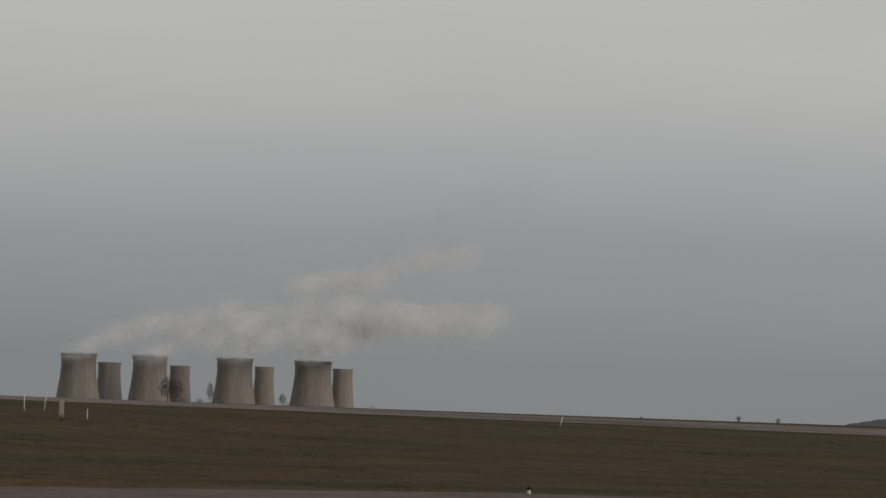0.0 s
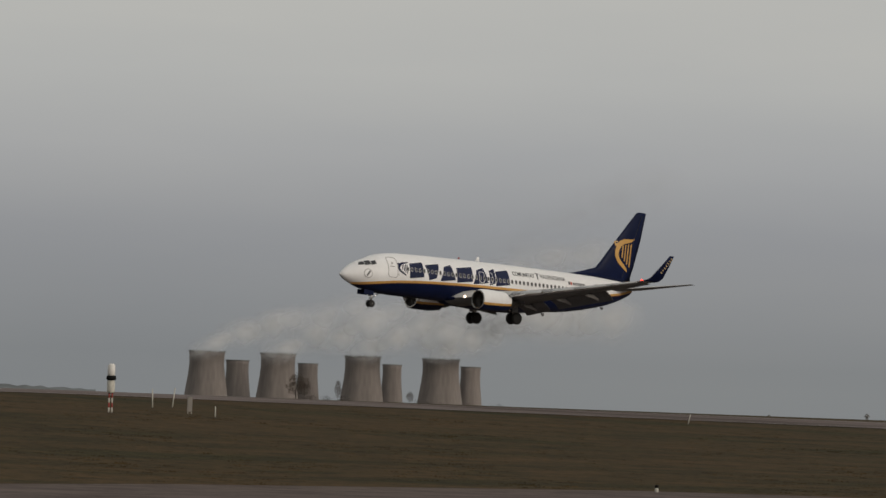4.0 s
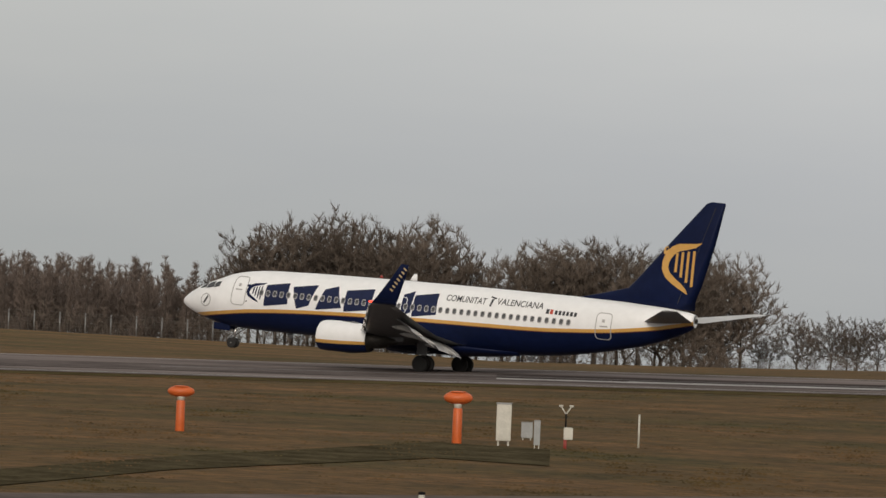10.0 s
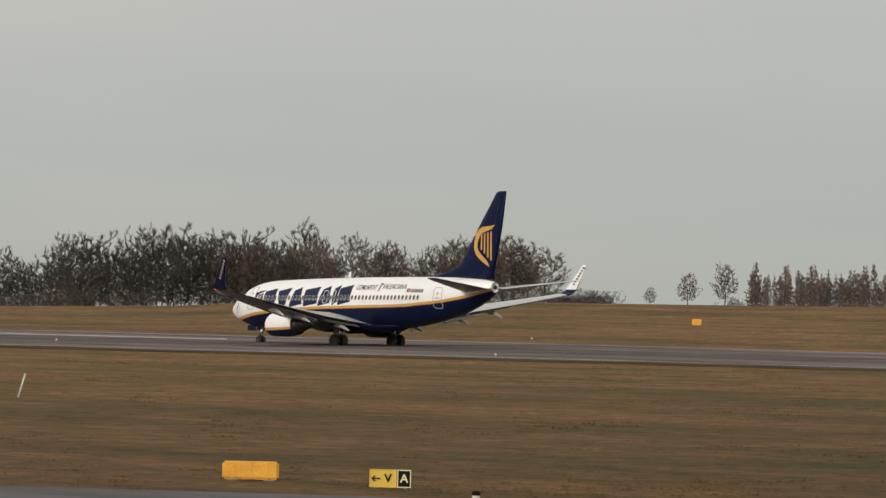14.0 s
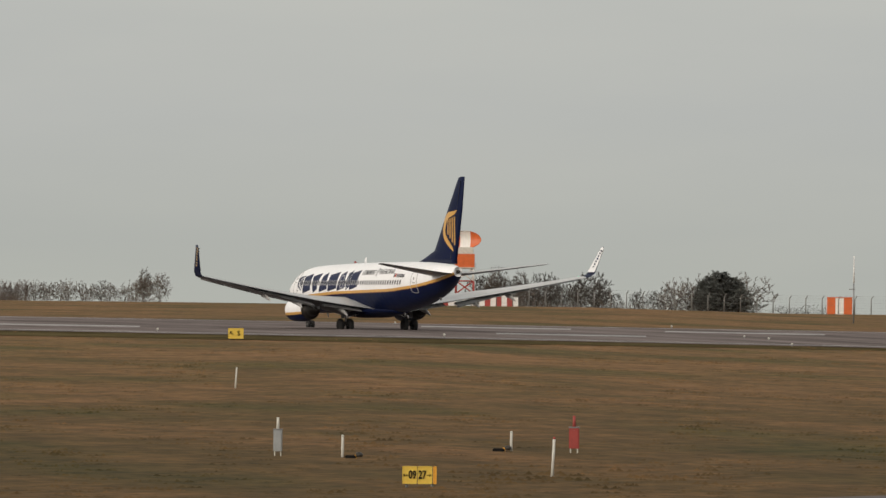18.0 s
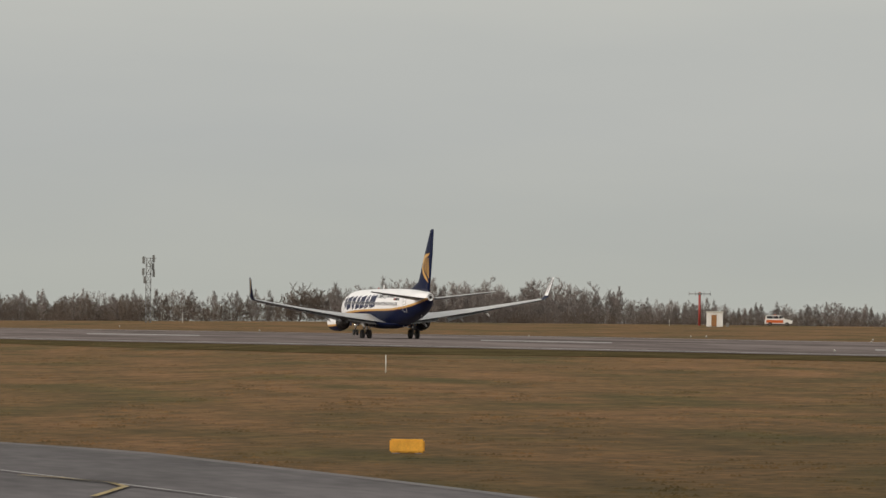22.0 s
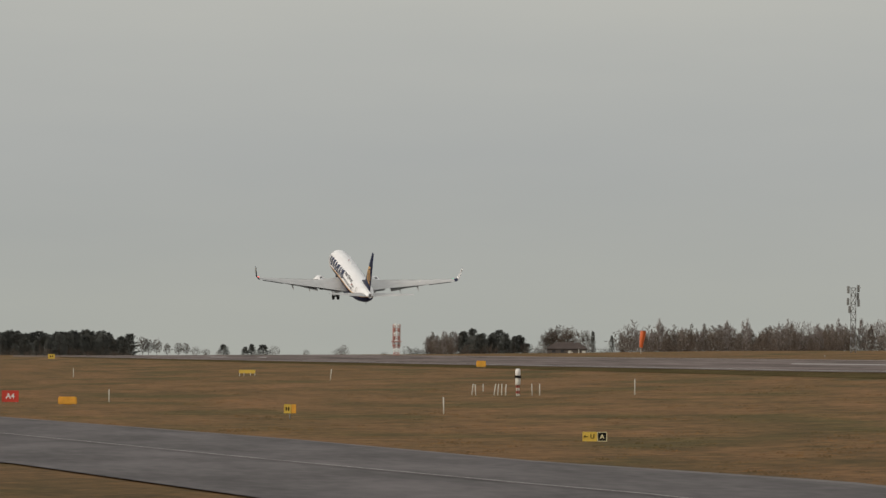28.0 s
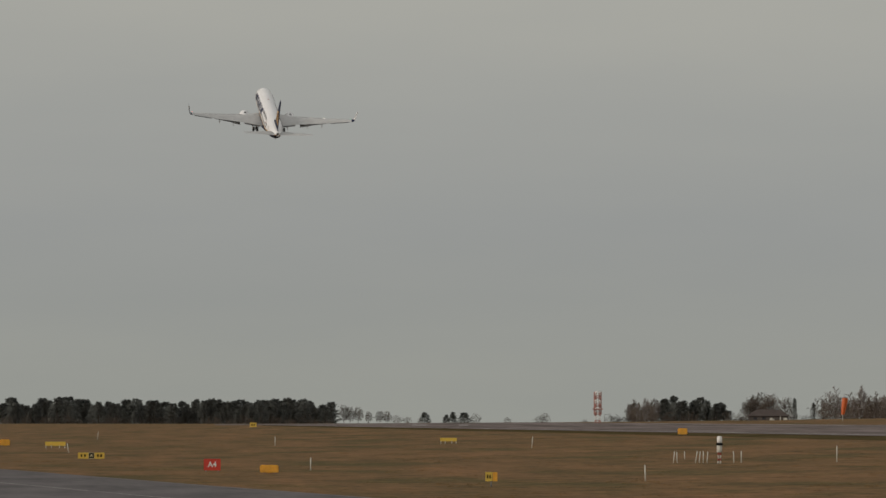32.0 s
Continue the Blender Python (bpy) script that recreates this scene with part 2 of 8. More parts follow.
# distance haze is mixed into the next two twig colours
TWIG_RED = material("reddish_bare_twigs", (0.185, 0.145, 0.125), 0.9, vary=0.35, size=2.5, pieces=0.25)
HAZED_TWIG = material("hazed_bare_twigs", (0.245, 0.212, 0.196), 0.9, vary=0.3, size=2.5, pieces=0.25)
DEAD_LEAF = material("dry_brown_oak_leaves", (0.082, 0.060, 0.047), 0.9, vary=0.35, size=1.5)
# needle green lightened in the paint for far-off haze
NEEDLE = material("hazed_pine_needles", (0.116, 0.122, 0.112), 0.9, vary=0.4, size=1.5, pieces=0.25)
HOLLY = material("dark_evergreen_leaves", (0.045, 0.046, 0.038), 0.9, vary=0.4, size=1.0)
SIGN_RED = material("red_sign_face", (0.55, 0.045, 0.025), 0.45, vary=0.12, size=0.6)
SIGN_YELLOW = material("yellow_sign_face", (0.70, 0.48, 0.07), 0.45, vary=0.12, size=0.6)
SIGN_BLACK = material("black_sign_face", (0.012, 0.012, 0.012), 0.9, spec=0.1, vary=0.2, size=0.6)
SIGN_WHITE = material("white_sign_letters", (0.75, 0.73, 0.70), 0.5, vary=0.08, size=0.4)
ORANGE = material("orange_paint", (0.60, 0.12, 0.025), 0.5, vary=0.15, size=0.6)
BLOCK_YELLOW = material("faded_yellow_plastic", (0.76, 0.38, 0.04), 0.6, vary=0.2, size=0.5)
POST_WHITE = material("weathered_white_post", (0.58, 0.56, 0.50), 0.7, vary=0.2, size=0.3)
GREY_BOX = material("grey_cabinet_paint", (0.32, 0.33, 0.33), 0.6, vary=0.15, size=0.5)
CONCRETE = material("pale_concrete", (0.31, 0.285, 0.26), 0.85, vary=0.2, size=8, bump=0.1)
RED_STEEL = material("red_steel_paint", (0.33, 0.05, 0.04), 0.55, vary=0.2, size=0.6)
DARK_GREEN = material("dark_green_paint", (0.03, 0.07, 0.045), 0.6, vary=0.2, size=1)
DULL_GREY = material("dull_grey_cladding", (0.20, 0.205, 0.20), 0.7, vary=0.2, size=2)
GALV = material("galvanised_steel", (0.24, 0.24, 0.24), 0.5, 0.5, vary=0.2, size=0.5)
# the air's haze is painted into both hill colours
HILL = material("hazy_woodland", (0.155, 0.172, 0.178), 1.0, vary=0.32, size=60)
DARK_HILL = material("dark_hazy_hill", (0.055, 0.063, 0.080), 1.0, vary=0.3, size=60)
TOWER_CONCRETE = material("stained_tower_concrete", (0.225, 0.198, 0.185), 0.9, vary=0.28, size=16, stretch=(1, 1, .12))
FENCE_POST = material("weathered_fence_concrete", (0.19, 0.18, 0.165), 0.9, vary=0.25, size=0.8)
BEACON_RED = material("unlit_red_glass", (0.30, 0.03, 0.02), 0.3, vary=0.1)
SIGN_CREAM = material("pale_yellow_letters", (0.78, 0.70, 0.42), 0.5, vary=0.08, size=0.4)
# the same wing grey with skylight put into its colour
LIT_WING_TOP = material("lit_grey_wing_top", (0.50, 0.50, 0.50), 0.45, vary=0.12, size=1.5)
WEATHERED_SKIN = material("weathered_white_skin", (0.50, 0.49, 0.44), 0.65, vary=0.3, size=1.6)
# tower red, paled in its colour to stand for haze
HAZED_RED = material("hazed_red_paint", (0.42, 0.20, 0.17), 0.7, vary=0.3, size=0.8)


# ---- the ground, shaped to fit the camera's view, by bearing (degrees to the left of north) and distance from the viewing mound ----
EYE_Z = 5.0
RUNWAY_AT = [(-180, 620), (-60, 620), (-40, 560), (-31.6, 465), (-20, 375), (-4, 333), (12.6, 341), (27.5, 340), (40, 347), (50, 416), (57, 476), (61, 492), (64, 470), (67.3, 450), (71.6, 514), (75, 575), (78, 642), (80.2, 716), (82.2, 804), (84, 900), (86, 1060), (88, 1400), (92, 2300), (120, 2300), (180, 620)]
RUNWAY_FAR = [(-180, -.13), (-40, -.13), (-35, -.095), (-30, -.06), (-25, -.05), (-20, -.06), (-15, -.065), (-10, -.08), (-5, -.115), (0, -.13), (5, -.155), (10, -.205), (15, -.275), (20, -.325), (25, -.365), (30, -.40), (35, -.42), (40, -.43), (45, -.418), (50, -.385), (55, -.36), (60, -.335), (65, -.295), (70, -.25), (75, -.215), (80, -.19), (85, -.167), (88, -.193), (92, -.21), (180, -.21)]
RUNWAY_NEAR = [(-180, -.2), (-40, -.2), (-30, -.10), (-25, -.09), (-20, -.14), (-15, -.22), (-10, -.255), (-5, -.29), (0, -.315), (5, -.34), (10, -.365), (15, -.435), (20, -.49), (25, -.54), (30, -.585), (35, -.61), (40, -.615), (45, -.59), (50, -.56), (55, -.535), (60, -.51), (65, -.455), (70, -.405), (75, -.36), (80, -.32), (84, -.265), (88, -.205), (92, -.22), (180, -.22)]
MEADOW_TOP = [(-180, -.1), (-40, -.10), (-35, -.08), (-28, -.05), (-20, -.03), (-11, -.01), (-5, -.02), (3, -.055), (8, -.08), (12, -.13), (17, -.19), (20, -.24), (22, -.26), (24, -.18), (27, -.12), (31, -.03), (36, 0), (40, -.01), (42.4, .08), (45, .115), (48.5, .07), (53, .045), (54.5, -.06), (57, -.12), (60, -.14), (63, -.13), (65, -.085), (70, -.07), (74, -.07), (78, -.08), (81, -.105), (84, -.155), (88, -.19), (92, -.2), (180, -.2)]
TAXI_LEVEL = [(-180, -1.1), (-40, -.93), (-31, -1.03), (-24, -1.19), (-12, -1.15), (0, -1.15), (8, -1.17), (15, -1.45), (27, -1.87), (40, -2.06), (57, -2.04), (70, -2.07), (75, -1.93), (80, -1.52), (85, -1.12), (88.6, -.858), (91, -.67), (120, -.8), (180, -1.1)]
TAXI_FAR_EDGE = [(-60, -.8), (-40, -.93), (-36, -.94), (-31, -1.03), (-27, -1.15), (-24, -1.19), (-20, -1.16), (-16.5, -1.106), (-12.5, -.974), (-10, -.86), (-8.7, -.776), (-6.7, -.615), (-5.9, -.55), (-5.6, -.4), (-5.5, -.286), (1.0, -.319), (1.06, -.45), (1.15, -.57), (1.5, -.73), (2.5, -.8), (4.6, -.956), (6.5, -1.1), (8.3, -1.164), (10.4, -1.273), (12.8, -1.376), (15.5, -1.47), (21.8, -1.706), (27.2, -1.875), (40, -2.06), (51.3, -2.084), (57.6, -2.03), (61, -2.04), (63, -2.13), (66, -2.2), (70, -2.3), (72.5, -2.28), (73.4, -2.2), (74.8, -2.02), (77, -1.775), (79.6, -1.504), (82.9, -1.307), (85.5, -1.083), (88.6, -.858), (91, -.67), (95, -.55)]
TAXI_NEAR_EDGE = [(-60, -1.5), (-40, -1.6), (0, -2.5), (30, -3.4), (60, -3.4), (75, -3.0), (80, -2.5), (83, -2.2), (85.4, -1.78), (88.6, -1.34), (95, -.9)]


def along(table, az):
    return float(np.interp(az, [a for a, _ in table], [b for _, b in table]))


def half_width(az):
    return min(22.5 / max(math.cos(radians(az + 5)), 0.13), 170) if -70 < az < 95 else 30.0


def slope(e):
    return math.tan(radians(e))


def levels(az):
    """The distances at which the ground changes its slope on this bearing, and its heights there above the taxiway."""
    ra = 5.0 / -slope(along(TAXI_LEVEL, az))
    rc, hw = along(RUNWAY_AT, az), half_width(az)
    rn, rf = max(rc - hw, ra + 20), rc + hw
    rh = rf + float(np.interp(az, [-40, 0, 20, 45, 60, 75, 88], [180, 160, 140, 150, 150, 260, 400]))
    top = slope(along(MEADOW_TOP, az))
    rs = [0.0, 9.0, 45.0, ra, rn, rf, rh, rh * 1.5, 5200.0]
    zs = [-1.65, -1.65, -5.0, -5.0, rn * slope(along(RUNWAY_NEAR, az)), rf * slope(along(RUNWAY_FAR, az)), rh * top, rh * 1.5 * top - 1.0, 5200.0 * (top - .0012)]
    return rs, [z + EYE_Z for z in zs]


def ground_z(az, r):
    rs, zs = levels(az)
    return float(np.interp(r, rs, zs))


def spot(az, r, up=0.0):
    """The point on the ground at this bearing and distance, or so far above it."""
    return Vector((-math.sin(radians(az)) * r, math.cos(radians(az)) * r, ground_z(az, r) + up))


def reach(az, e, most=None):
    """The distance at which a line of sight that falls by e degrees meets the ground."""
    rs, zs = levels(az)
    lo, hi = 46.0, most or rs[6]
    for _ in range(40):
        mid = (lo + hi) / 2
        if (float(np.interp(mid, rs, zs)) - EYE_Z) < mid * slope(e):
            lo = mid
        else:
            hi = mid
    return (lo + hi) / 2


# ---- building helpers ----


def part(name, bm, mat, parent=None, label=""):
    """Links a bmesh as one mesh object under a thing."""
    me = bpy.data.meshes.new(name)
    bm.to_mesh(me)
    bm.free()
    return placed(name, me, mat, parent, label)


def placed(name, me, mat, parent=None, label="", at=None):
    if mat is not None and not me.materials:
        for one in (mat if isinstance(mat, (list, tuple)) else [mat]):
            me.materials.append(one)
    ob = new(name, me)
    if parent is not None:
        ob.parent = parent
    if at is not None:
        ob.matrix_basis = at
    if label:
        tagged(ob, label)
    return ob


def thing(name, m, label, category, group="", kind=""):
    ob = new(name)
    ob.matrix_basis = m
    return tagged(ob, label, category, group, kind)


def sheet(name, verts, faces, smooth=False):
    me = bpy.data.meshes.new(name)
    me.from_pydata([tuple(v) for v in verts], [], faces)
    if smooth:
        me.polygons.foreach_set("use_smooth", [True] * len(me.polygons))
    me.update()
    return me


def box(sx, sy, sz, at=(0, 0, 0), bevel=0.0):
    """A bevelled box that stands on at."""
    bm = bmesh.new()
    bmesh.ops.create_cube(bm, size=1)
    bmesh.ops.scale(bm, vec=(sx, sy, sz), verts=bm.verts)
    bmesh.ops.translate(bm, vec=(at[0], at[1], at[2] + sz / 2), verts=bm.verts)
    if bevel:
        bmesh.ops.bevel(bm, geom=bm.edges, offset=bevel, segments=2, affect="EDGES")
    return bm


def tube(p0, p1, r0, r1=None, sides=10, bm=None):
    """A tapered round bar between two points."""
    bm = bm or bmesh.new()
    p0, p1 = Vector(p0), Vector(p1)
    r1 = r0 if r1 is None else r1
    turn = (p1 - p0).to_track_quat("Z", "Y").to_matrix()
    rings = []
    for p, r in ((p0, r0), (p1, r1)):
        rings.append([bm.verts.new(p + turn @ Vector((math.cos(k * math.tau / sides) * r, math.sin(k * math.tau / sides) * r, 0))) for k in range(sides)])
    for k in range(sides):
        f = bm.faces.new((rings[0][k], rings[0][(k + 1) % sides], rings[1][(k + 1) % sides], rings[1][k]))
        f.smooth = sides > 5
    bm.faces.new(rings[0][::-1]), bm.faces.new(rings[1])
    return bm


def lathe(profile, sides=24, axis="Z", bm=None, close=True):
    """A body of revolution from (radius, height) pairs."""
    bm = bm or bmesh.new()
    rings = []
    for r, h in profile:
        ring = []
        for k in range(sides):
            c, s = math.cos(k * math.tau / sides) * r, math.sin(k * math.tau / sides) * r
            ring.append(bm.verts.new((c, s, h) if axis == "Z" else (h, c, s) if axis == "X" else (c, h, s)))
        rings.append(ring)
    for a, b in zip(rings, rings[1:]):
        for k in range(sides):
            bm.faces.new((a[k], a[(k + 1) % sides], b[(k + 1) % sides], b[k])).smooth = True
    if close:
        bm.faces.new(rings[0][::-1]), bm.faces.new(rings[-1])
    bmesh.ops.recalc_face_normals(bm, faces=bm.faces)
    return bm


@functools.lru_cache(None)
def lettering(text, height, bold=0.0):
    """A flat mesh of a word, centred, of that capital height, facing +z."""
    cu = bpy.data.curves.new("lettering", "FONT")
    cu.body, cu.align_x, cu.align_y, cu.size = text, "CENTER", "CENTER", height / 0.70
    cu.extrude, cu.resolution_u, cu.offset = 0.006, 3, height * bold
    ob = bpy.data.objects.new("lettering", cu)
    me = bpy.data.meshes.new_from_object(ob)
    bpy.data.objects.remove(ob)
    bpy.data.curves.remove(cu)
    return me


# ---- ground, runway, taxiway ----


def bearings(lo, hi, step):
    return [lo + k * step for k in range(int(round((hi - lo) / step)) + 1)]


def build_ground():
    azs = bearings(-180, -52, 4) + bearings(-50, 98, 0.5) + bearings(100, 176, 4)
    verts, faces = [], []
    per = 0
    for az in azs:
        rs, _ = levels(az)
        marks = [2.0, 5.0, 9.0, 15.0, 25.0, 45.0]
        for a, b, n in ((rs[2], rs[3], 5), (rs[3], rs[4], 10), (rs[4], rs[5], 3), (rs[5], rs[6], 8), (rs[6], rs[7], 3), (rs[7], 5200.0, 5)):
            marks += [a + (b - a) * k / n for k in range(1, n + 1)]
        per = len(marks)
        verts += [spot(az, r) for r in marks]
    n = len(azs)
    verts.append(spot(0, 0))
    for i in range(n):
        j = (i + 1) % n
        for k in range(per - 1):
            faces.append((i * per + k, i * per + k + 1, j * per + k + 1, j * per + k))
        faces.append((n * per, i * per, j * per))
    me = sheet("ground", verts, faces, True)
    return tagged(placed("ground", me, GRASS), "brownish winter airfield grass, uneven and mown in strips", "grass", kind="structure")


def strip(name, azs, near, far, mat, lift, label, cross=6, kind="structure", category="", parent=None, thick=0.0):
    """A paved band that lies on the ground between two distances given by bearing."""
    verts, faces = [], []
    for az in azs:
        a, b = near(az), far(az)
        verts += [spot(az, a + (b - a) * k / cross, lift) for k in range(cross + 1)]
    w = cross + 1
    for i in range(len(azs) - 1):
        for k in range(cross):
            faces.append((i * w + k, i * w + k + 1, (i + 1) * w + k + 1, (i + 1) * w + k))
    ob = placed(name, sheet(name, verts, faces, True), mat, parent)
    if parent is None:
        tagged(ob, label, category or name.split("_")[0], kind=kind)
    elif label:
        tagged(ob, label)
    return ob


def across_runway(az, u):
    """The distance at a share u of the runway's width, 0 at its near edge."""
    rs, _ = levels(az)
    return rs[4] + (rs[5] - rs[4]) * u


def taxi_far(az):
    rs, _ = levels(az)
    return min(reach(az, along(TAXI_FAR_EDGE, az)), rs[4] + 1.0)


def taxi_near(az):
    return 5.0 / -slope(along(TAXI_NEAR_EDGE, az))


ground = build_ground()
RUN_AZ = bearings(-58, 88.5, 0.5)
runway = strip("runway", RUN_AZ, lambda a: across_runway(a, 0.0), lambda a: across_runway(a, 1.0), ASPHALT, 0.04, "grey-brown asphalt runway with rubber-darkened centre and white markings", category="runway")
TAXI_AZ = bearings(-58, -13, 0.5) + bearings(-12.9, 3.0, 0.1) + bearings(3.5, 94, 0.5)
taxiway = strip("taxiway", TAXI_AZ, taxi_near, taxi_far, TAXI_TAR, 0.05, "grey tarmac taxiway with a wide stub joining the runway", category="taxiway", cross=10)


strip("damp_verge", bearings(14, 88, 0.5), lambda a: across_runway(a, -.13), lambda a: across_runway(a, -.01), material("dark_verge_grass", (0.100, 0.079, 0.040), 0.95, spec=0.0, vary=0.5, size=5, bump=0.2), 0.03, "", cross=2, parent=ground)
strip("damp_surface", bearings(52, 94, 0.5), taxi_near, taxi_far, WET_TAR, 0.062, "", cross=10, parent=taxiway)
strip("pale_margin", bearings(73, 94, 0.5), lambda a: taxi_far(a) - 2.4, lambda a: taxi_far(a) - .2, SHOULDER, 0.075, "", cross=2, parent=taxiway)


def fillet_near(az):
    return min(reach(az, float(np.interp(az, [1.0, 1.09, 1.16, 1.53, 1.9, 2.29, 2.82, 3.34, 4.65], [-.66, -.613, -.567, -.498, -.448, -.416, -.384, -.367, -.325]))), across_runway(az, 0))


strip("stub_fillet", bearings(0.92, 4.6, 0.08), fillet_near, lambda a: across_runway(a, 0.02), TAXI_TAR, 0.06, "", cross=3, parent=taxiway)
for a0, a1, streak in ((-12, 22, RUBBER_MARKS), (22, 60, FADED_RUBBER)):
    strip("rubber_streak", bearings(a0, a1, 0.5), lambda a: across_runway(a, 0.30), lambda a: across_runway(a, 0.62), streak, 0.047, "", parent=runway)
trace_rng = random.Random(21)
for k in range(14):
    u0, a0 = trace_rng.uniform(.14, .84), trace_rng.uniform(-24, 45)
    strip("tyre_trace", bearings(a0, a0 + trace_rng.uniform(6, 22), 0.5), lambda a, u=u0: across_runway(a, u), lambda a, u=u0 + trace_rng.uniform(.012, .035): across_runway(a, u), (RUBBER_MARKS if a0 < 10 else FADED_RUBBER, RUBBER_MARKS if a0 < 10 else FADED_RUBBER, SHOULDER)[k % 3], 0.049 + k * .0002, "", cross=1, parent=runway)
for k, (u0, u1) in enumerate(((0.042, 0.060), (0.940, 0.958))):
    strip("edge_line", bearings(-58, 88, 0.5), lambda a, u=u0: across_runway(a, u), lambda a, u=u1: across_runway(a, u), WHITE_LINE, 0.052, "", cross=1, parent=runway)
for a0, a1, u0, u1 in ((-29.2, -24.8, 0.6, 0.72), (-25.2, -21.5, 0.3, 0.42), (-4.5, 0.8, 0.10, 0.17), (-3.5, 1.2, 0.24, 0.31), (5.0, 8.5, 0.62, 0.7), (8.6, 11.5, 0.2, 0.3), (12.8, 20.6, 0.30, 0.38), (14.0, 17.8, 0.62, 0.69), (17.9, 22.0, 0.28, 0.35), (41.4, 43.4, 0.62, 0.70), (43.2, 45.9, 0.22, 0.30),
                       (54.0, 57.0, 0.66, 0.73), (56.6, 58.4, 0.30, 0.38), (62.5, 64.2, 0.66, 0.74), (64.4, 66.0, 0.3, 0.38), (65.2, 66.8, 0.7, 0.78), (69.8, 71.8, 0.3, 0.38), (74.6, 76.0, 0.45, 0.52), (79.0, 80.2, 0.45, 0.52), (85.8, 86.4, 0.45, 0.55)):
    n = max(int((a1 - a0) / 0.4), 1)
    strip("white_bar", [a0 + (a1 - a0) * k / n for k in range(n + 1)], lambda a, u=u0: across_runway(a, u), lambda a, u=u1: across_runway(a, u), WHITE_LINE, 0.056, "", cross=1, parent=runway)


# ---- the airliner: x ahead from the main wheels, y to its left, z up from the ground; stations run aft from the nose ----
NOSE_X = 19.6
BODY_TOP = [(0, 2.75), (.12, 2.98), (.3, 3.15), (.6, 3.40), (1.4, 3.92), (1.9, 4.16), (2.9, 4.55), (3.6, 4.86), (4.3, 5.05), (5.3, 5.24), (6.6, 5.36), (10, 5.52), (14, 5.65), (20, 5.80), (28, 5.93), (32, 5.95), (35, 5.85), (36.6, 5.70), (37.1, 5.60)]
BODY_LOW = [(0, 2.70), (.12, 2.52), (.3, 2.38), (.6, 2.24), (1.1, 2.03), (2.2, 1.68), (4, 1.38), (7, 1.36), (10.6, 1.45), (14, 1.48), (20, 1.58), (24.6, 1.68), (28.1, 2.03), (30.8, 2.53), (34.2, 3.36), (36.4, 4.30), (36.9, 4.62), (37.1, 4.80)]
BODY_HALF = [(0, .03), (.12, .25), (.3, .42), (.6, .62), (1.4, 1.0), (2.2, 1.28), (3.5, 1.6), (5, 1.8), (7, 1.88), (26, 1.88), (29, 1.80), (32, 1.5), (35, .95), (36.6, .52), (37.1, .36)]
STRIPE = [(0, 1.6), (1.2, 1.92), (1.87, 2.02), (5.5, 2.56), (8.8, 2.88), (13, 3.12), (14.7, 3.21), (27, 3.58), (31.5, 3.95), (34.7, 4.44), (37.3, 5.1), (38, 5.3)]


def skin(s, z, side):
    """The point of the fuselage skin at a station and a height, on the left (1) or right (-1)."""
    top, low, half = along(BODY_TOP, s), along(BODY_LOW, s), along(BODY_HALF, s)
    mid = low + (top - low) * 0.48
    c = max(-1.0, min(1.0, (z - mid) / (top - mid if z > mid else mid - low)))
    return Vector((NOSE_X - s, side * half * math.sqrt(max(0.0, 1 - c * c)), z))


def patch(name, outline, mat, parent, side, lift=0.02, rows=8, label=""):
    """A painted or fitted shape on the skin: outline as (station, height) pairs of a convex shape."""
    zs = [z for _, z in outline]
    lo, hi = min(zs), max(zs)
    verts, faces = [], []

    def cuts(z):
        xs = []
        for (s0, z0), (s1, z1) in zip(outline, outline[1:] + outline[:1]):
            if z0 != z1 and min(z0, z1) - 1e-6 <= z <= max(z0, z1) + 1e-6:
                xs.append(s0 + (s1 - s0) * (z - z0) / (z1 - z0))
        return (min(xs), max(xs)) if xs else (outline[0][0], outline[0][0])

    for k in range(rows + 1):
        z = lo + (hi - lo) * min(max(k / rows, 0.002), 0.998)
        for s in cuts(z):
            p = skin(s, z, side)
            out = Vector((0, side, (z - 3.5) * 0.35)).normalized()
            verts += [p + out * lift, p - out * 0.02]
    for k in range(rows):
        a = 4 * k
        f = [(a, a + 2, a + 6, a + 4), (a + 1, a, a + 4, a + 5), (a + 2, a + 3, a + 7, a + 6)]
        faces += f if side > 0 else [q[::-1] for q in f]
    return placed(name, sheet(name, verts, faces), mat, parent, label)


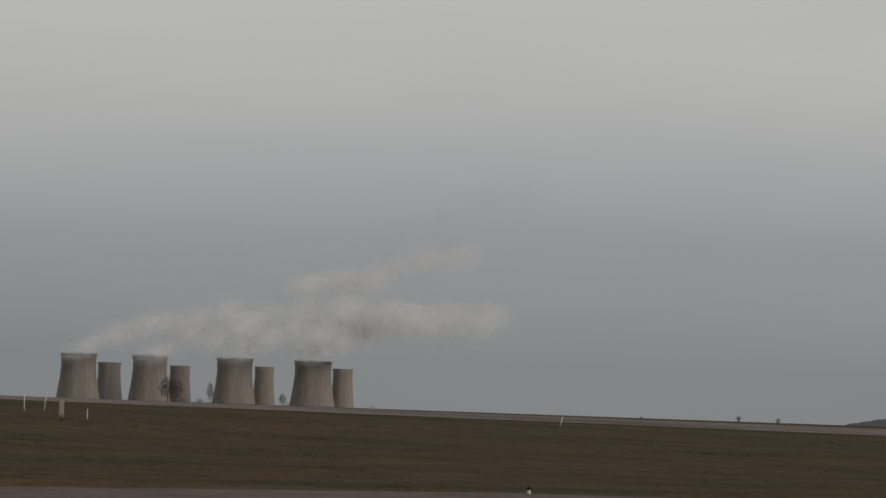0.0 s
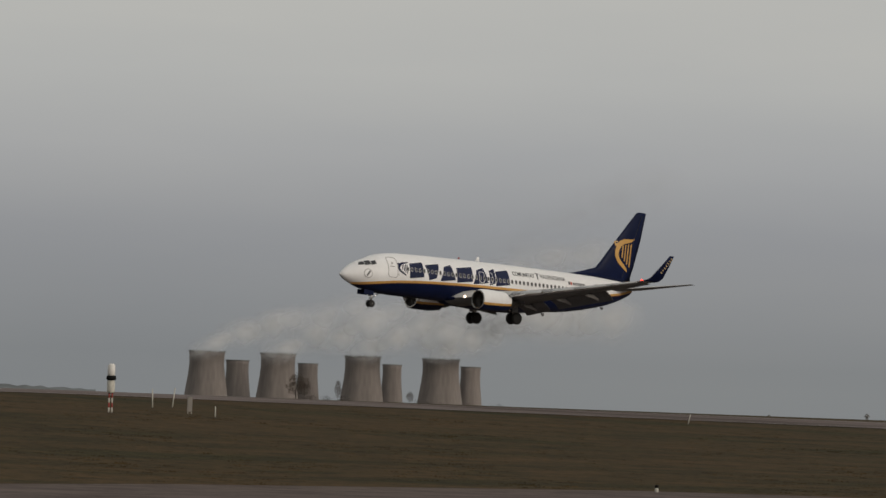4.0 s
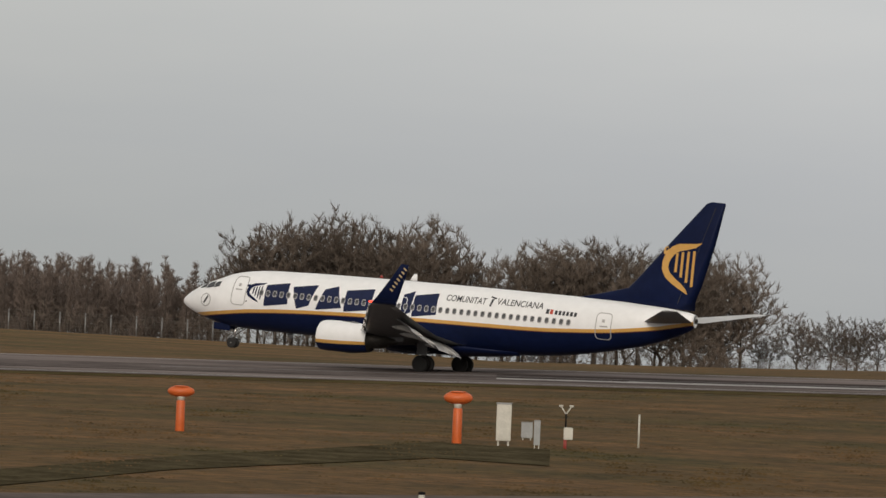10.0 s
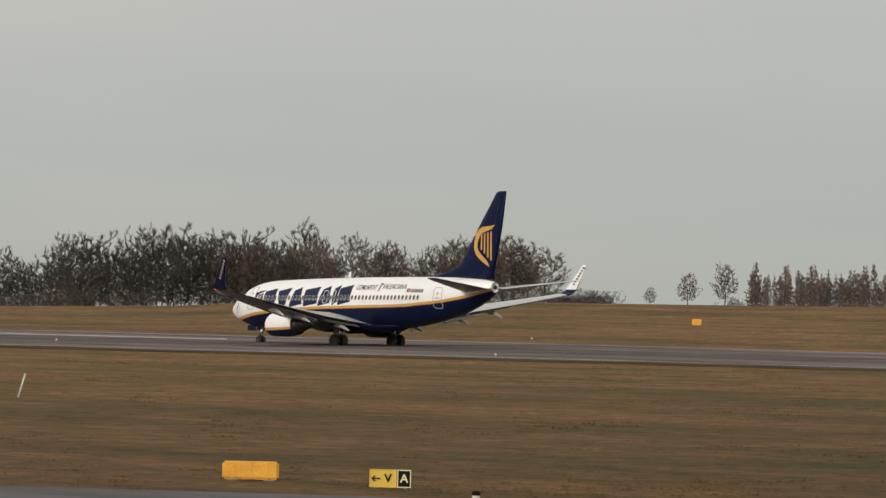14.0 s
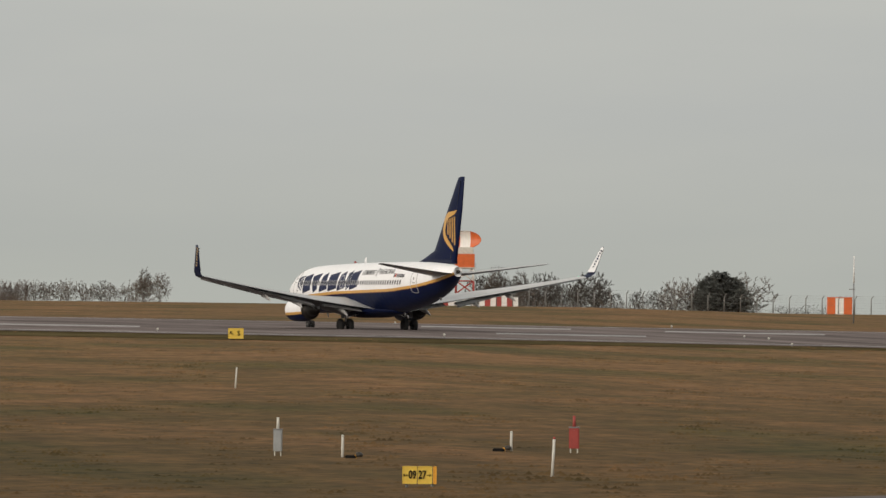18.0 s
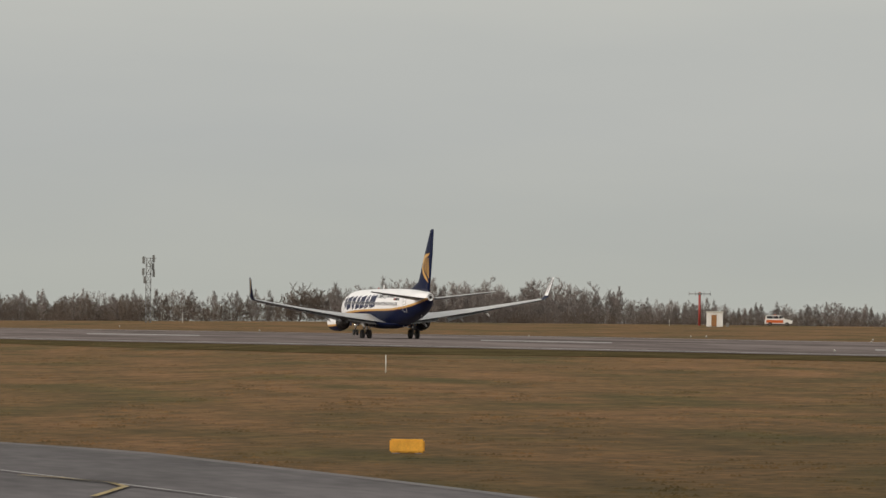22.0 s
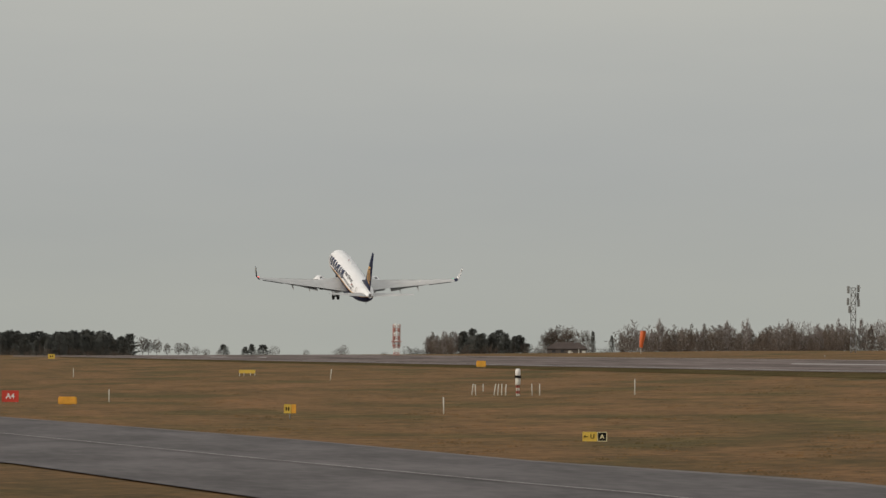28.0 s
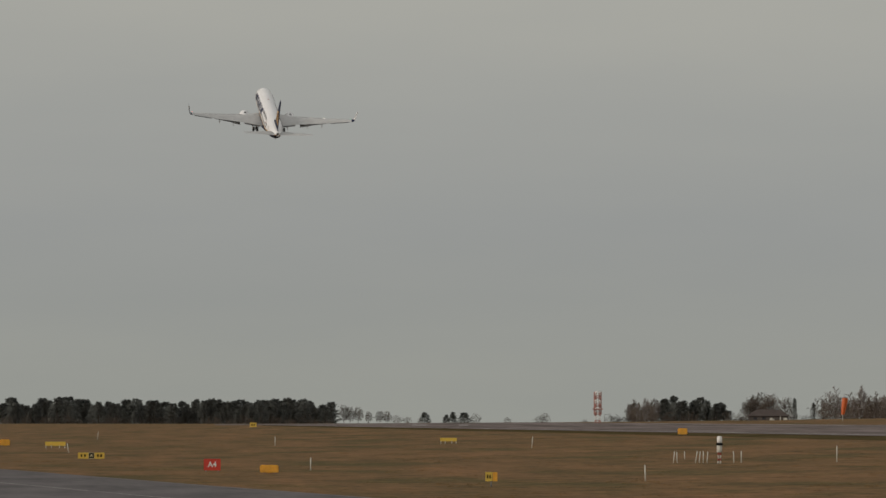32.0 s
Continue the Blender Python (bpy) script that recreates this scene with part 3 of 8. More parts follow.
def rim(name, s0, s1, z0, z1, wide, mat, parent, side, lift=0.025):
    """A rounded outline on the skin, such as a door's seam."""
    ring = []
    c = min(s1 - s0, z1 - z0) * 0.22
    for cs, cz, a0 in ((s1 - c, z1 - c, 0), (s0 + c, z1 - c, 90), (s0 + c, z0 + c, 180), (s1 - c, z0 + c, 270)):
        for k in range(4):
            a = radians(a0 + k * 30)
            ring.append((cs + math.cos(a) * c, cz + math.sin(a) * c, math.cos(a), math.sin(a)))
    verts, faces = [], []
    fine = []
    for q, (s, z, ds, dz) in enumerate(ring):
        s2, z2, ds2, dz2 = ring[(q + 1) % len(ring)]
        steps = max(1, int(math.hypot(s2 - s, z2 - z) / 0.25))
        fine += [(s + (s2 - s) * k / steps, z + (z2 - z) * k / steps, ds + (ds2 - ds) * k / steps, dz + (dz2 - dz) * k / steps) for k in range(steps)]
    for s, z, ds, dz in fine:
        out = Vector((0, side, (z - 3.5) * 0.35)).normalized()
        for w, up in ((0, 0), (0, lift), (wide, lift), (wide, 0)):
            verts.append(skin(s + ds * w, z + dz * w, side) + out * up)
    n = len(fine)
    for q in range(n):
        j = (q + 1) % n
        for k in range(3):
            faces.append((q * 4 + k, q * 4 + k + 1, j * 4 + k + 1, j * 4 + k))
    return placed(name, sheet(name, verts, faces), mat, parent)


def loft(sections, closed=True, smooth=True):
    """A skin over a row of rings of equal count."""
    verts = [p for ring in sections for p in ring]
    n = len(sections[0])
    faces = []
    for i in range(len(sections) - 1):
        for k in range(n if closed else n - 1):
            j = (k + 1) % n
            faces.append((i * n + k, i * n + j, (i + 1) * n + j, (i + 1) * n + k))
    faces += [tuple(range(n))[::-1], tuple(range((len(sections) - 1) * n, len(sections) * n))]
    bm = bmesh.new()
    vs = [bm.verts.new(v) for v in verts]
    for f in faces:
        face = bm.faces.new([vs[k] for k in f])
        face.smooth = smooth and len(f) == 4
    bmesh.ops.recalc_face_normals(bm, faces=bm.faces)
    return bm


FOIL = [(0, 0), (.02, .030), (.08, .058), (.2, .080), (.4, .085), (.65, .058), (.85, .026), (1, .002), (.85, -.012), (.65, -.028), (.4, -.045), (.2, -.048), (.08, -.038), (.02, -.020)]


def foil(lead, chord, thick=1.0, tilt=0.0, side_axis="Z"):
    """A wing section from its leading edge (station, y, z); thickness along z, or along y for a fin."""
    s, y, z = lead
    ring = []
    for u, t in FOIL:
        a = t * chord * thick
        ring.append(Vector((NOSE_X - s - u * chord, y + (a if side_axis == "Y" else 0), z + (a if side_axis == "Z" else 0) - u * chord * tilt)))
    return ring


def wing_z(y):
    return 1.95 + 0.142 * (y - 1.9) + 0.0022 * (y - 1.9) ** 2


def wing_lead(y):
    return 13.5 + (y - 1.9) * 0.79 if y < 5.7 else 16.5 + (y - 5.7) * 0.546


def wing_trail(y):
    return 21.7 + max(0.0, y - 5.8) * 0.226


def mirrored(bm, side):
    if side < 0:
        bmesh.ops.scale(bm, vec=(1, -1, 1), verts=bm.verts)
        bmesh.ops.reverse_faces(bm, faces=bm.faces)
    return bm


def build_fuselage(plane):
    stations = [0, .06, .12, .2, .3, .45, .6, .85, 1.1, 1.4, 1.9, 2.4, 2.9, 3.6, 4.3, 5, 5.8, 6.6, 8, 10, 12, 14, 16, 18, 20, 22, 24, 26, 27.5, 29, 30.5, 32, 33.5, 35, 36, 36.6, 36.9, 37.1]
    up_n, low_n = 12, 8
    verts, faces, mats = [], [], []
    for s in stations:
        top, low, half = along(BODY_TOP, s), along(BODY_LOW, s), along(BODY_HALF, s)
        mid = low + (top - low) * 0.48
        g = along(STRIPE, s)

        def angle(z):
            z = max(low + 0.004, min(top - 0.004, z))
            return math.acos((z - mid) / (top - mid)) if z > mid else math.pi - math.acos((mid - z) / (mid - low))
        a_hi, a_lo, a_pin = angle(g + 0.12), angle(g - 0.10), angle(g - 0.15)
        ring = [a_hi * k / up_n for k in range(up_n + 1)] + [a_lo, a_pin] + [a_pin + (math.pi - a_pin) * k / low_n for k in range(1, low_n + 1)]
        full = ring + [math.tau - a for a in ring[-2:0:-1]]
        for a in full:
            c = math.cos(a)
            verts.append((NOSE_X - s, half * math.sin(a), mid + c * ((top - mid) if c > 0 else (mid - low))))
    n = len(full)
    half_n = up_n + 2 + low_n
    for i in range(len(stations) - 1):
        for k in range(n):
            j = (k + 1) % n
            faces.append((i * n + k, i * n + j, (i + 1) * n + j, (i + 1) * n + k))
            q = k if k < half_n else n - 1 - k
            mats.append(0 if q < up_n else 1 if q == up_n else 2 if q == up_n + 1 else 3)
    faces += [tuple(range(n)), tuple(range((len(stations) - 1) * n, len(stations) * n))[::-1]]
    mats += [0, 0]
    me = sheet("fuselage", verts, faces, True)
    body = placed("fuselage", me, [WHITE_SKIN, GOLD_SKIN, MAROON, NAVY_SKIN], plane, "white upper and navy lower fuselage with a gold cheatline")
    me.polygons.foreach_set("material_index", mats)
    return body


def build_cabin_fittings(body):
    pane, frame_me = None, None
    for side in (1, -1):
        # cabin windows
        for k in range(45):
            s = 6.72 + k * 0.508
            z = 3.90 + (s - 7) * 0.0166
            if pane is None:
                pts = [(x * .112, z * .165) for x, z in ((1, .55), (.6, 1), (-.6, 1), (-1, .55), (-1, -.55), (-.6, -1), (.6, -1), (1, -.55))]
                pane = sheet("window", [(x, 0.0, y) for x, y in pts] + [(x * .95, 0.03, y * .95) for x, y in pts], [tuple(range(8, 16))] + [(q, (q + 1) % 8, 8 + (q + 1) % 8, 8 + q) for q in range(8)])
                frame_me = sheet("window_frame", [(x * 1.36, 0.0, y * 1.26) for x, y in pts] + [(x * 1.36, 0.018, y * 1.26) for x, y in pts], [tuple(range(8, 16))] + [(q, (q + 1) % 8, 8 + (q + 1) % 8, 8 + q) for q in range(8)])
            p = skin(s, z, side)
            lean = 14
            m = Matrix.Translation(p) @ (pose(0, 0, 0, lean, 0, 0) if side > 0 else pose(0, 0, 0, -lean, 0, 0) @ pose(0, 0, 0, 0, 0, 180))
            f = placed("window", frame_me, FRAME_GREY, body, at=m)
            placed("pane", pane, CABIN_PANE, f)
        # doors, hatches and their seams
        for name, s0, s1, z0, z1, w in (("front_door", 4.49, 5.5, 2.97, 4.78, 0.05), ("rear_door", 30.94, 31.92, 3.46, 5.08, 0.05), ("wing_exit", 15.75, 16.35, 3.65, 4.62, 0.04), ("wing_exit", 16.8, 17.4, 3.68, 4.64, 0.04)):
            rim(name, s0, s1, z0, z1, w, FRAME_GREY if "door" in name else WHITE_SKIN, body, side)
        for s, z in ((4.95, 4.25), (31.4, 4.6)):
            patch("door_window", [(s - .09, z - .1), (s + .09, z - .1), (s + .09, z + .1), (s - .09, z + .1)], FRAME_GREY, body, side, 0.03, 2)
        for s, z in ((4.95, 3.95), (31.45, 4.25)):
            patch("door_marking", [(s - .25, z - .04), (s + .25, z - .04), (s + .25, z + .04), (s - .25, z + .04)], FRAME_GREY, body, side, 0.03, 2)
        # cockpit windows
        for s0, s1, b, t in ((1.52, 2.12, 3.72, 4.12), (2.16, 2.76, 3.78, 4.28), (2.80, 3.28, 3.88, 4.34)):
            patch("cockpit_window", [(s0, b), (s1, b + .02), (s1 - .02, t), (s0 + .28 if s0 < 2 else s0 + .04, t - .06)], GLASS_DARK, body, side, 0.03, 4)
        # round badge under the cockpit, without its emblem
        ring = [(2.35 + math.cos(a) * .43, 3.02 + math.sin(a) * .45) for a in [k * math.tau / 16 for k in range(16)]]
        patch("round_badge", ring, FRAME_GREY, body, side, 0.022, 10)
        patch("badge_field", [(2.35 + (s - 2.35) * .84, 3.02 + (z - 3.02) * .84) for s, z in ring], WHITE_SKIN, body, side, 0.03, 10)
        patch("badge_stroke", [(2.12, 2.78), (2.24, 2.74), (2.62, 3.28), (2.48, 3.34)], LETTER_GREY, body, side, 0.036, 5)
        # the airline's name: plain leaning blocks of its size and colour
        s0 = 7.0
        for wide_of, foot, head, inset in ((1.78, 1.0, .92, .0), (1.86, .44, 1.0, .30), (1.98, 1.0, .42, .0), (1.98, 1.0, 1.0, .0), (1.98, 1.0, .42, .0), (.72, 1.0, 1.0, .0), (1.78, 1.0, .92, .0)):
            lo = 3.07 + (s0 - 7) * 0.0395
            f0, f1 = s0 + wide_of * inset, s0 + wide_of * (inset + foot)
            h0 = s0 + wide_of * (0 if head > .5 else .29)
            h1 = h0 + wide_of * head
            patch("name_block", [(f0, lo), (f1, lo + .04), (h1, lo + 1.64), (h0, lo + 1.60)], NAME_NAVY, body, side, 0.018, 6)
            s0 += wide_of + .10
        # the small emblem before the name: a wing and strings
        emblem(body, lambda u, v: (5.50 + u * 1.42, 3.22 + v * 1.3 + u * 0.04), NAVY_SKIN, side, 0.02)
        # slogan
        put_text(body, "COMUNITAT", 20.15, 23.0, 4.94, LETTER_GREY, side)
        put_text(body, "VALENCIANA", 23.75, 27.1, 5.02, LETTER_GREY, side)
        patch("palm_mark", [(23.3, 4.7), (23.42, 4.7), (23.5, 5.2), (23.36, 5.2)], LETTER_GREY, body, side, 0.02, 3)
        patch("palm_mark", [(23.2, 5.25), (23.62, 5.2), (23.66, 5.3), (23.24, 5.36)], LETTER_GREY, body, side, 0.02, 2)
        for k in range(6):
            s = 28.0 + k * 0.27
            patch("registration_bar", [(s, 4.66), (s + .17, 4.66), (s + .17, 4.93), (s, 4.93)], LETTER_GREY, body, side, 0.02, 2)
        for s in (27.38, 27.66):
            patch("flag_mark", [(s, 4.66), (s + .2, 4.66), (s + .2, 4.96), (s, 4.96)], LETTER_GREY if s < 27.5 else RED_PAINT, body, side, 0.02, 2)
        patch("static_port", [(5.62, 3.2), (5.7, 3.2), (5.7, 3.28), (5.62, 3.28)], LETTER_GREY, body, side, 0.02, 1)
    # belly fairing and keel
    ring = []
    for s, w, lo in ((12.6, 1.2, 1.5), (14, 1.9, 1.22), (17, 2.15, 1.12), (21, 2.0, 1.22), (23.5, 1.5, 1.48), (25.2, .7, 1.72)):
        ring.append([Vector((NOSE_X - s, math.cos(a) * w, 1.95 - math.sin(a) * (1.95 - lo))) for a in [k * math.pi / 10 for k in range(11)]])
    part("belly_fairing", loft(ring), NAVY_SKIN, body)
    # aerials and drain masts
    for s, z, h, low in ((16.6, 5.74, 0.46, False), (7.9, 1.38, -0.34, True), (25.5, 1.72, -0.3, True), (33.2, 3.1, -.25, True)):
        bm = loft([foil((s, 0, z), 0.55, 0.8, 0, "Y"), foil((s + .26, 0, z + h), 0.24, 0.8, 0, "Y")])
        part("aerial", bm, WHITE_SKIN if not low else SHADED_GREY, body)
    part("beacon", lathe([(0.10, 5.70), (0.10, 5.80), (0.05, 5.86)], 12), BEACON_RED, body).location = (NOSE_X - 14.5, 0, 0)
    part("tail_cone_exhaust", lathe([(0.17, -17.45), (0.15, -17.60), (0.06, -17.55)], 14, "X"), DARK_METAL, body).location = (0, 0, 5.2)


def put_text(body, word, s0, s1, z, mat, side):
    """A word curved onto the skin."""
    src = lettering(word, 0.40, .006)
    xs = [v.co.x for v in src.vertices]
    span = max(xs) - min(xs)
    me = src.copy()
    for v in me.vertices:
        u = (v.co.x - min(xs)) / span
        s = s0 + (s1 - s0) * u if side > 0 else s1 - (s1 - s0) * u
        zz = z + v.co.y + (s - 20) * 0.010
        v.co = skin(s, zz, side) + Vector((0, side * (0.022 + v.co.z), 0.004))
    me.update()
    placed("slogan_word", me, mat, body)


def emblem(body, to, mat, side, lift, flat=None):
    """A plain winged shape with four strings; to maps (u, v) in a unit square to station and height."""
    def shape(points):
        if flat is None:
            return patch("emblem_shape", [to(u, v) for u, v in points], mat, body, side, lift, 5)
        return flat([to(u, v) for u, v in points])
    # a curved stroke: the wing above, the body below, in short pieces end to end
    stroke = [(1.00, 1.00, .005), (.86, .945, .03), (.66, .91, .045), (.47, .885, .055), (.31, .82, .065), (.20, .71, .07), (.14, .58, .068), (.14, .45, .062), (.22, .33, .055), (.36, .235, .05), (.52, .15, .045), (.66, .07, .03), (.74, .0, .006)]
    edge = []
    for k, (u, v, w) in enumerate(stroke):
        u0, v0, _ = stroke[max(k - 1, 0)]
        u1, v1, _ = stroke[min(k + 1, len(stroke) - 1)]
        n = math.hypot(u1 - u0, v1 - v0)
        nx, ny = -(v1 - v0) / n, (u1 - u0) / n
        w *= 1.3
        edge.append(((u + nx * w, v + ny * w), (u - nx * w, v - ny * w)))
    for (a, b), (c, d) in zip(edge, edge[1:]):
        shape([a, c, d, b])
    shape([(.02, .80), (.06, .87), (.15, .88), (.20, .80), (.15, .73), (.06, .73)])
    for k, (lo, hi) in enumerate(((0.40, 0.77), (0.31, 0.80), (0.22, 0.82), (0.15, 0.84))):
        u = 0.38 + 0.14 * k
        shape([(u, lo), (u + .06, lo), (u + .07, hi), (u + .01, hi)])


FLAPS = []


def build_wing(plane, side):
    ys = [0.6, 1.9, 3.5, 5.0, 5.8, 8, 11, 14, 16.2, 17.0]
    rings = [foil((wing_lead(y), y, wing_z(y)), wing_trail(y) - wing_lead(y), 1.35 - 0.035 * y if y < 10 else 1.0, -.008 - .0012 * y) for y in ys]
    wing = part("wing", mirrored(loft(rings), side), SHADED_GREY, plane, "grey swept wing with a white upturned tip")
    lit_top(wing)
    # leading-edge slats, bare metal
    for y0, y1 in ((5.7, 8.4), (8.5, 11.2), (11.3, 14.0), (14.1, 16.6)):
        sec = []
        for y in (y0, y1):
            c = wing_trail(y) - wing_lead(y)
            sec.append([Vector((NOSE_X - wing_lead(y) + 0.20 - u * c, y, wing_z(y) - 0.10 + t * c)) for u, t in ((0, -.01), (.02, .045), (.08, .085), (.15, .105), (.14, .085), (.06, .04), (.05, -.03))])
        part("slat", mirrored(loft(sec), side), BARE_METAL, wing)
    # flaps, drooped, in two spans and two steps; they run in on the ground roll
    for y0, y1, d in ((2.1, 5.4, 0), (6.4, 12.4, 0), (2.1, 5.4, 1), (6.4, 12.4, 1)):
        sec = []
        for y in (y0, y1):
            c = 1.0 if d == 0 else 0.55
            a = radians(27 if d == 0 else 44)
            s, z = wing_trail(y) - 0.95 + d * 0.80, wing_z(y) - 0.10 - d * 0.42
            sec.append([Vector((NOSE_X - s - u * c * math.cos(a), y, z - u * c * math.sin(a) + t * c)) for u, t in FOIL])
        flap = part("flap", mirrored(loft(sec), side), SHADED_GREY, wing)
        lit_top(flap)
        ym = (y0 + y1) / 2
        FLAPS.append((flap, Vector((NOSE_X - wing_trail(ym) + .95 - d * .80, side * ym, wing_z(ym) - .10 - d * .42)), d))
    sec = [foil((wing_trail(y) - 0.42, y, wing_z(y) - .02), 0.55, 0.6, 0.05) for y in (12.7, 16.4)]
    part("aileron", mirrored(loft(sec), side), SHADED_GREY, wing)
    # flap-track fairings
    for y, ln in ((3.7, 2.3), (7.9, 2.6), (10.9, 2.3)):
        s0 = wing_trail(y) - ln * 0.74
        rings = []
        for u, r in ((0, .03), (.15, .11), (.4, .16), (.7, .13), (.9, .07), (1, .015)):
            droop = max(0, u - .45) * .75
            rings.append([Vector((NOSE_X - s0 - u * ln, y + math.cos(a) * r * .7, wing_z(y) - .36 - droop + math.sin(a) * r * 1.2)) for a in [k * math.tau / 10 for k in range(10)]])
        part("flap_fairing", mirrored(loft(rings), side), PALE_METAL, wing)
    # winglet, curved up from the tip
    rings = []
    for y, s, z, c in ((16.9, 22.6, wing_z(17), 1.72), (17.25, 22.85, wing_z(17) + .10, 1.66), (17.5, 23.25, wing_z(17) + .42, 1.5), (17.66, 23.8, wing_z(17) + 1.1, 1.2), (17.82, 24.4, wing_z(17) + 1.85, .88), (17.98, 24.95, wing_z(17) + 2.6, .55)):
        rings.append([p + Vector((0, 0, 0)) for p in foil((s, y, z), c, .8 if z < wing_z(17) + .3 else .55, 0, "Z" if z < wing_z(17) + .3 else "Y")])
    let = part("winglet", mirrored(loft(rings), side), NAVY_SKIN, wing, "navy winglet, white on its inner face")
    # white inner face and name bars
    inner, bars = [], []
    zt = wing_z(17)
    face_pts = [(17.36, 23.32, zt + .5, 1.42), (17.52, 23.82, zt + 1.1, 1.15), (17.70, 24.42, zt + 1.85, .84), (17.87, 24.97, zt + 2.58, .5)]
    verts = []
    for y, s, z, c in face_pts:
        verts += [(NOSE_X - s, y + .085, z), (NOSE_X - s - c * .5, y + .08, z), (NOSE_X - s - c, y + .10, z)]
    faces = [(r * 3 + k, r * 3 + k + 1, r * 3 + k + 4, r * 3 + k + 3) for r in range(3) for k in range(2)]
    bm = bmesh.new()
    vs = [bm.verts.new(v) for v in verts]
    for f in faces:
        bm.faces.new([vs[k] for k in f])
    part("inner_face", mirrored(bm, side), WHITE_SKIN, let)
    for k in range(7):
        u = k / 6
        s, z, y = 23.95 + u * .95, zt + .95 + u * 1.35, 17.62 + u * .27
        bm = box(0.24, 0.03, 0.10, (0, 0, -.05))
        bmesh.ops.rotate(bm, cent=(0, 0, 0), matrix=Matrix.Rotation(radians(-38), 3, "Y"), verts=bm.verts)
        bmesh.ops.translate(bm, vec=(NOSE_X - s - .36, y + .065, z), verts=bm.verts)
        part("name_bar", mirrored(bm, side), PALE_GOLD, let)
        bm = box(0.26, 0.02, 0.12, (0, 0, -.06))
        bmesh.ops.translate(bm, vec=(NOSE_X - s - .36, y - .075, z), verts=bm.verts)
        part("name_bar", mirrored(bm, side), NAVY_SKIN, let)
    bm = box(0.28, 0.14, 0.12, (NOSE_X - 22.62, 16.95, zt + .0), 0.03)
    part("navigation_light", mirrored(bm, side), RED_LAMP if side > 0 else material("green_lamp_glass", (0.1, 0.7, 0.4), 0.3, glow=0.6), wing)
    return wing


def build_engine(plane, side):
    y = 4.83
    s0, cz, rad = 13.1, 1.72, 1.04
    cols = 28
    prof = [(0.0, .80), (-.04, .88), (.02, .95), (.15, 1.0), (.5, 1.03), (1.2, 1.04), (2.2, 1.0), (3.0, .93), (3.55, .86)]
    verts, faces, mats = [], [], []
    for ds, r in prof:
        for k in range(cols):
            a = k * math.tau / cols
            flat = 0.93 if math.sin(a) < -.5 and ds < 1.5 else 1.0
            verts.append((NOSE_X - s0 - ds, y + math.cos(a) * r, cz + math.sin(a) * r * flat + ds * 0.035))
    for i in range(len(prof) - 1):
        for k in range(cols):
            j = (k + 1) % cols
            faces.append((i * cols + k, (i + 1) * cols + k, (i + 1) * cols + j, i * cols + j))
            a = (k + .5) * math.tau / cols
            zz = math.sin(a)
            mats.append(3 if i < 2 else 2 if zz < -.42 else 1 if zz < -.24 else 0)
    bm = bmesh.new()
    vs = [bm.verts.new(v) for v in verts]
    for f, m in zip(faces, mats):
        q = bm.faces.new([vs[k] for k in f])
        q.material_index, q.smooth = m, True
    cowl = part("engine", mirrored(bm, side), [WHITE_SKIN, GOLD_SKIN, NAVY_SKIN, BARE_METAL], plane, "white-topped engine cowl, navy below a gold line")
    bm = lathe([(.82, -.02), (.78, .25), (.76, .7), (.3, .72), (.05, .35)], cols, "X", close=False)
    bmesh.ops.scale(bm, vec=(-1, 1, 1), verts=bm.verts)
    bmesh.ops.translate(bm, vec=(NOSE_X - s0, y, cz), verts=bm.verts)
    part("intake", mirrored(bm, side), DARK_METAL, cowl)
    bm = lathe([(.84, 3.50), (.62, 3.52), (.56, 4.2), (.42, 4.8), (.28, 4.85), (.2, 5.3), (.02, 5.55)], cols, "X", close=False)
    bmesh.ops.scale(bm, vec=(-1, 1, 1), verts=bm.verts)
    bmesh.ops.translate(bm, vec=(NOSE_X - s0, y, cz + .13), verts=bm.verts)
    part("exhaust", mirrored(bm, side), DARK_METAL, cowl)
    secs = [[Vector((NOSE_X - s, y + dy * w, z)) for dy, z in ((-1, lo), (1, lo), (1, hi), (-1, hi))] for s, w, lo, hi in ((13.9, .10, 2.5, 2.74), (15.2, .22, 2.4, 2.85), (17.2, .2, 1.9, 2.5), (19.0, .05, 1.9, 2.2))]
    part("pylon", mirrored(loft(secs, smooth=False), side), SHADED_GREY, cowl)


def lit_top(ob):
    """Skylight put into the colour: a lit copy of the grey on the faces that look up."""
    ob.data.materials.append(LIT_WING_TOP)
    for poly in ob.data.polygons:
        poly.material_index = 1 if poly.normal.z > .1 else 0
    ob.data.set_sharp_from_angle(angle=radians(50))


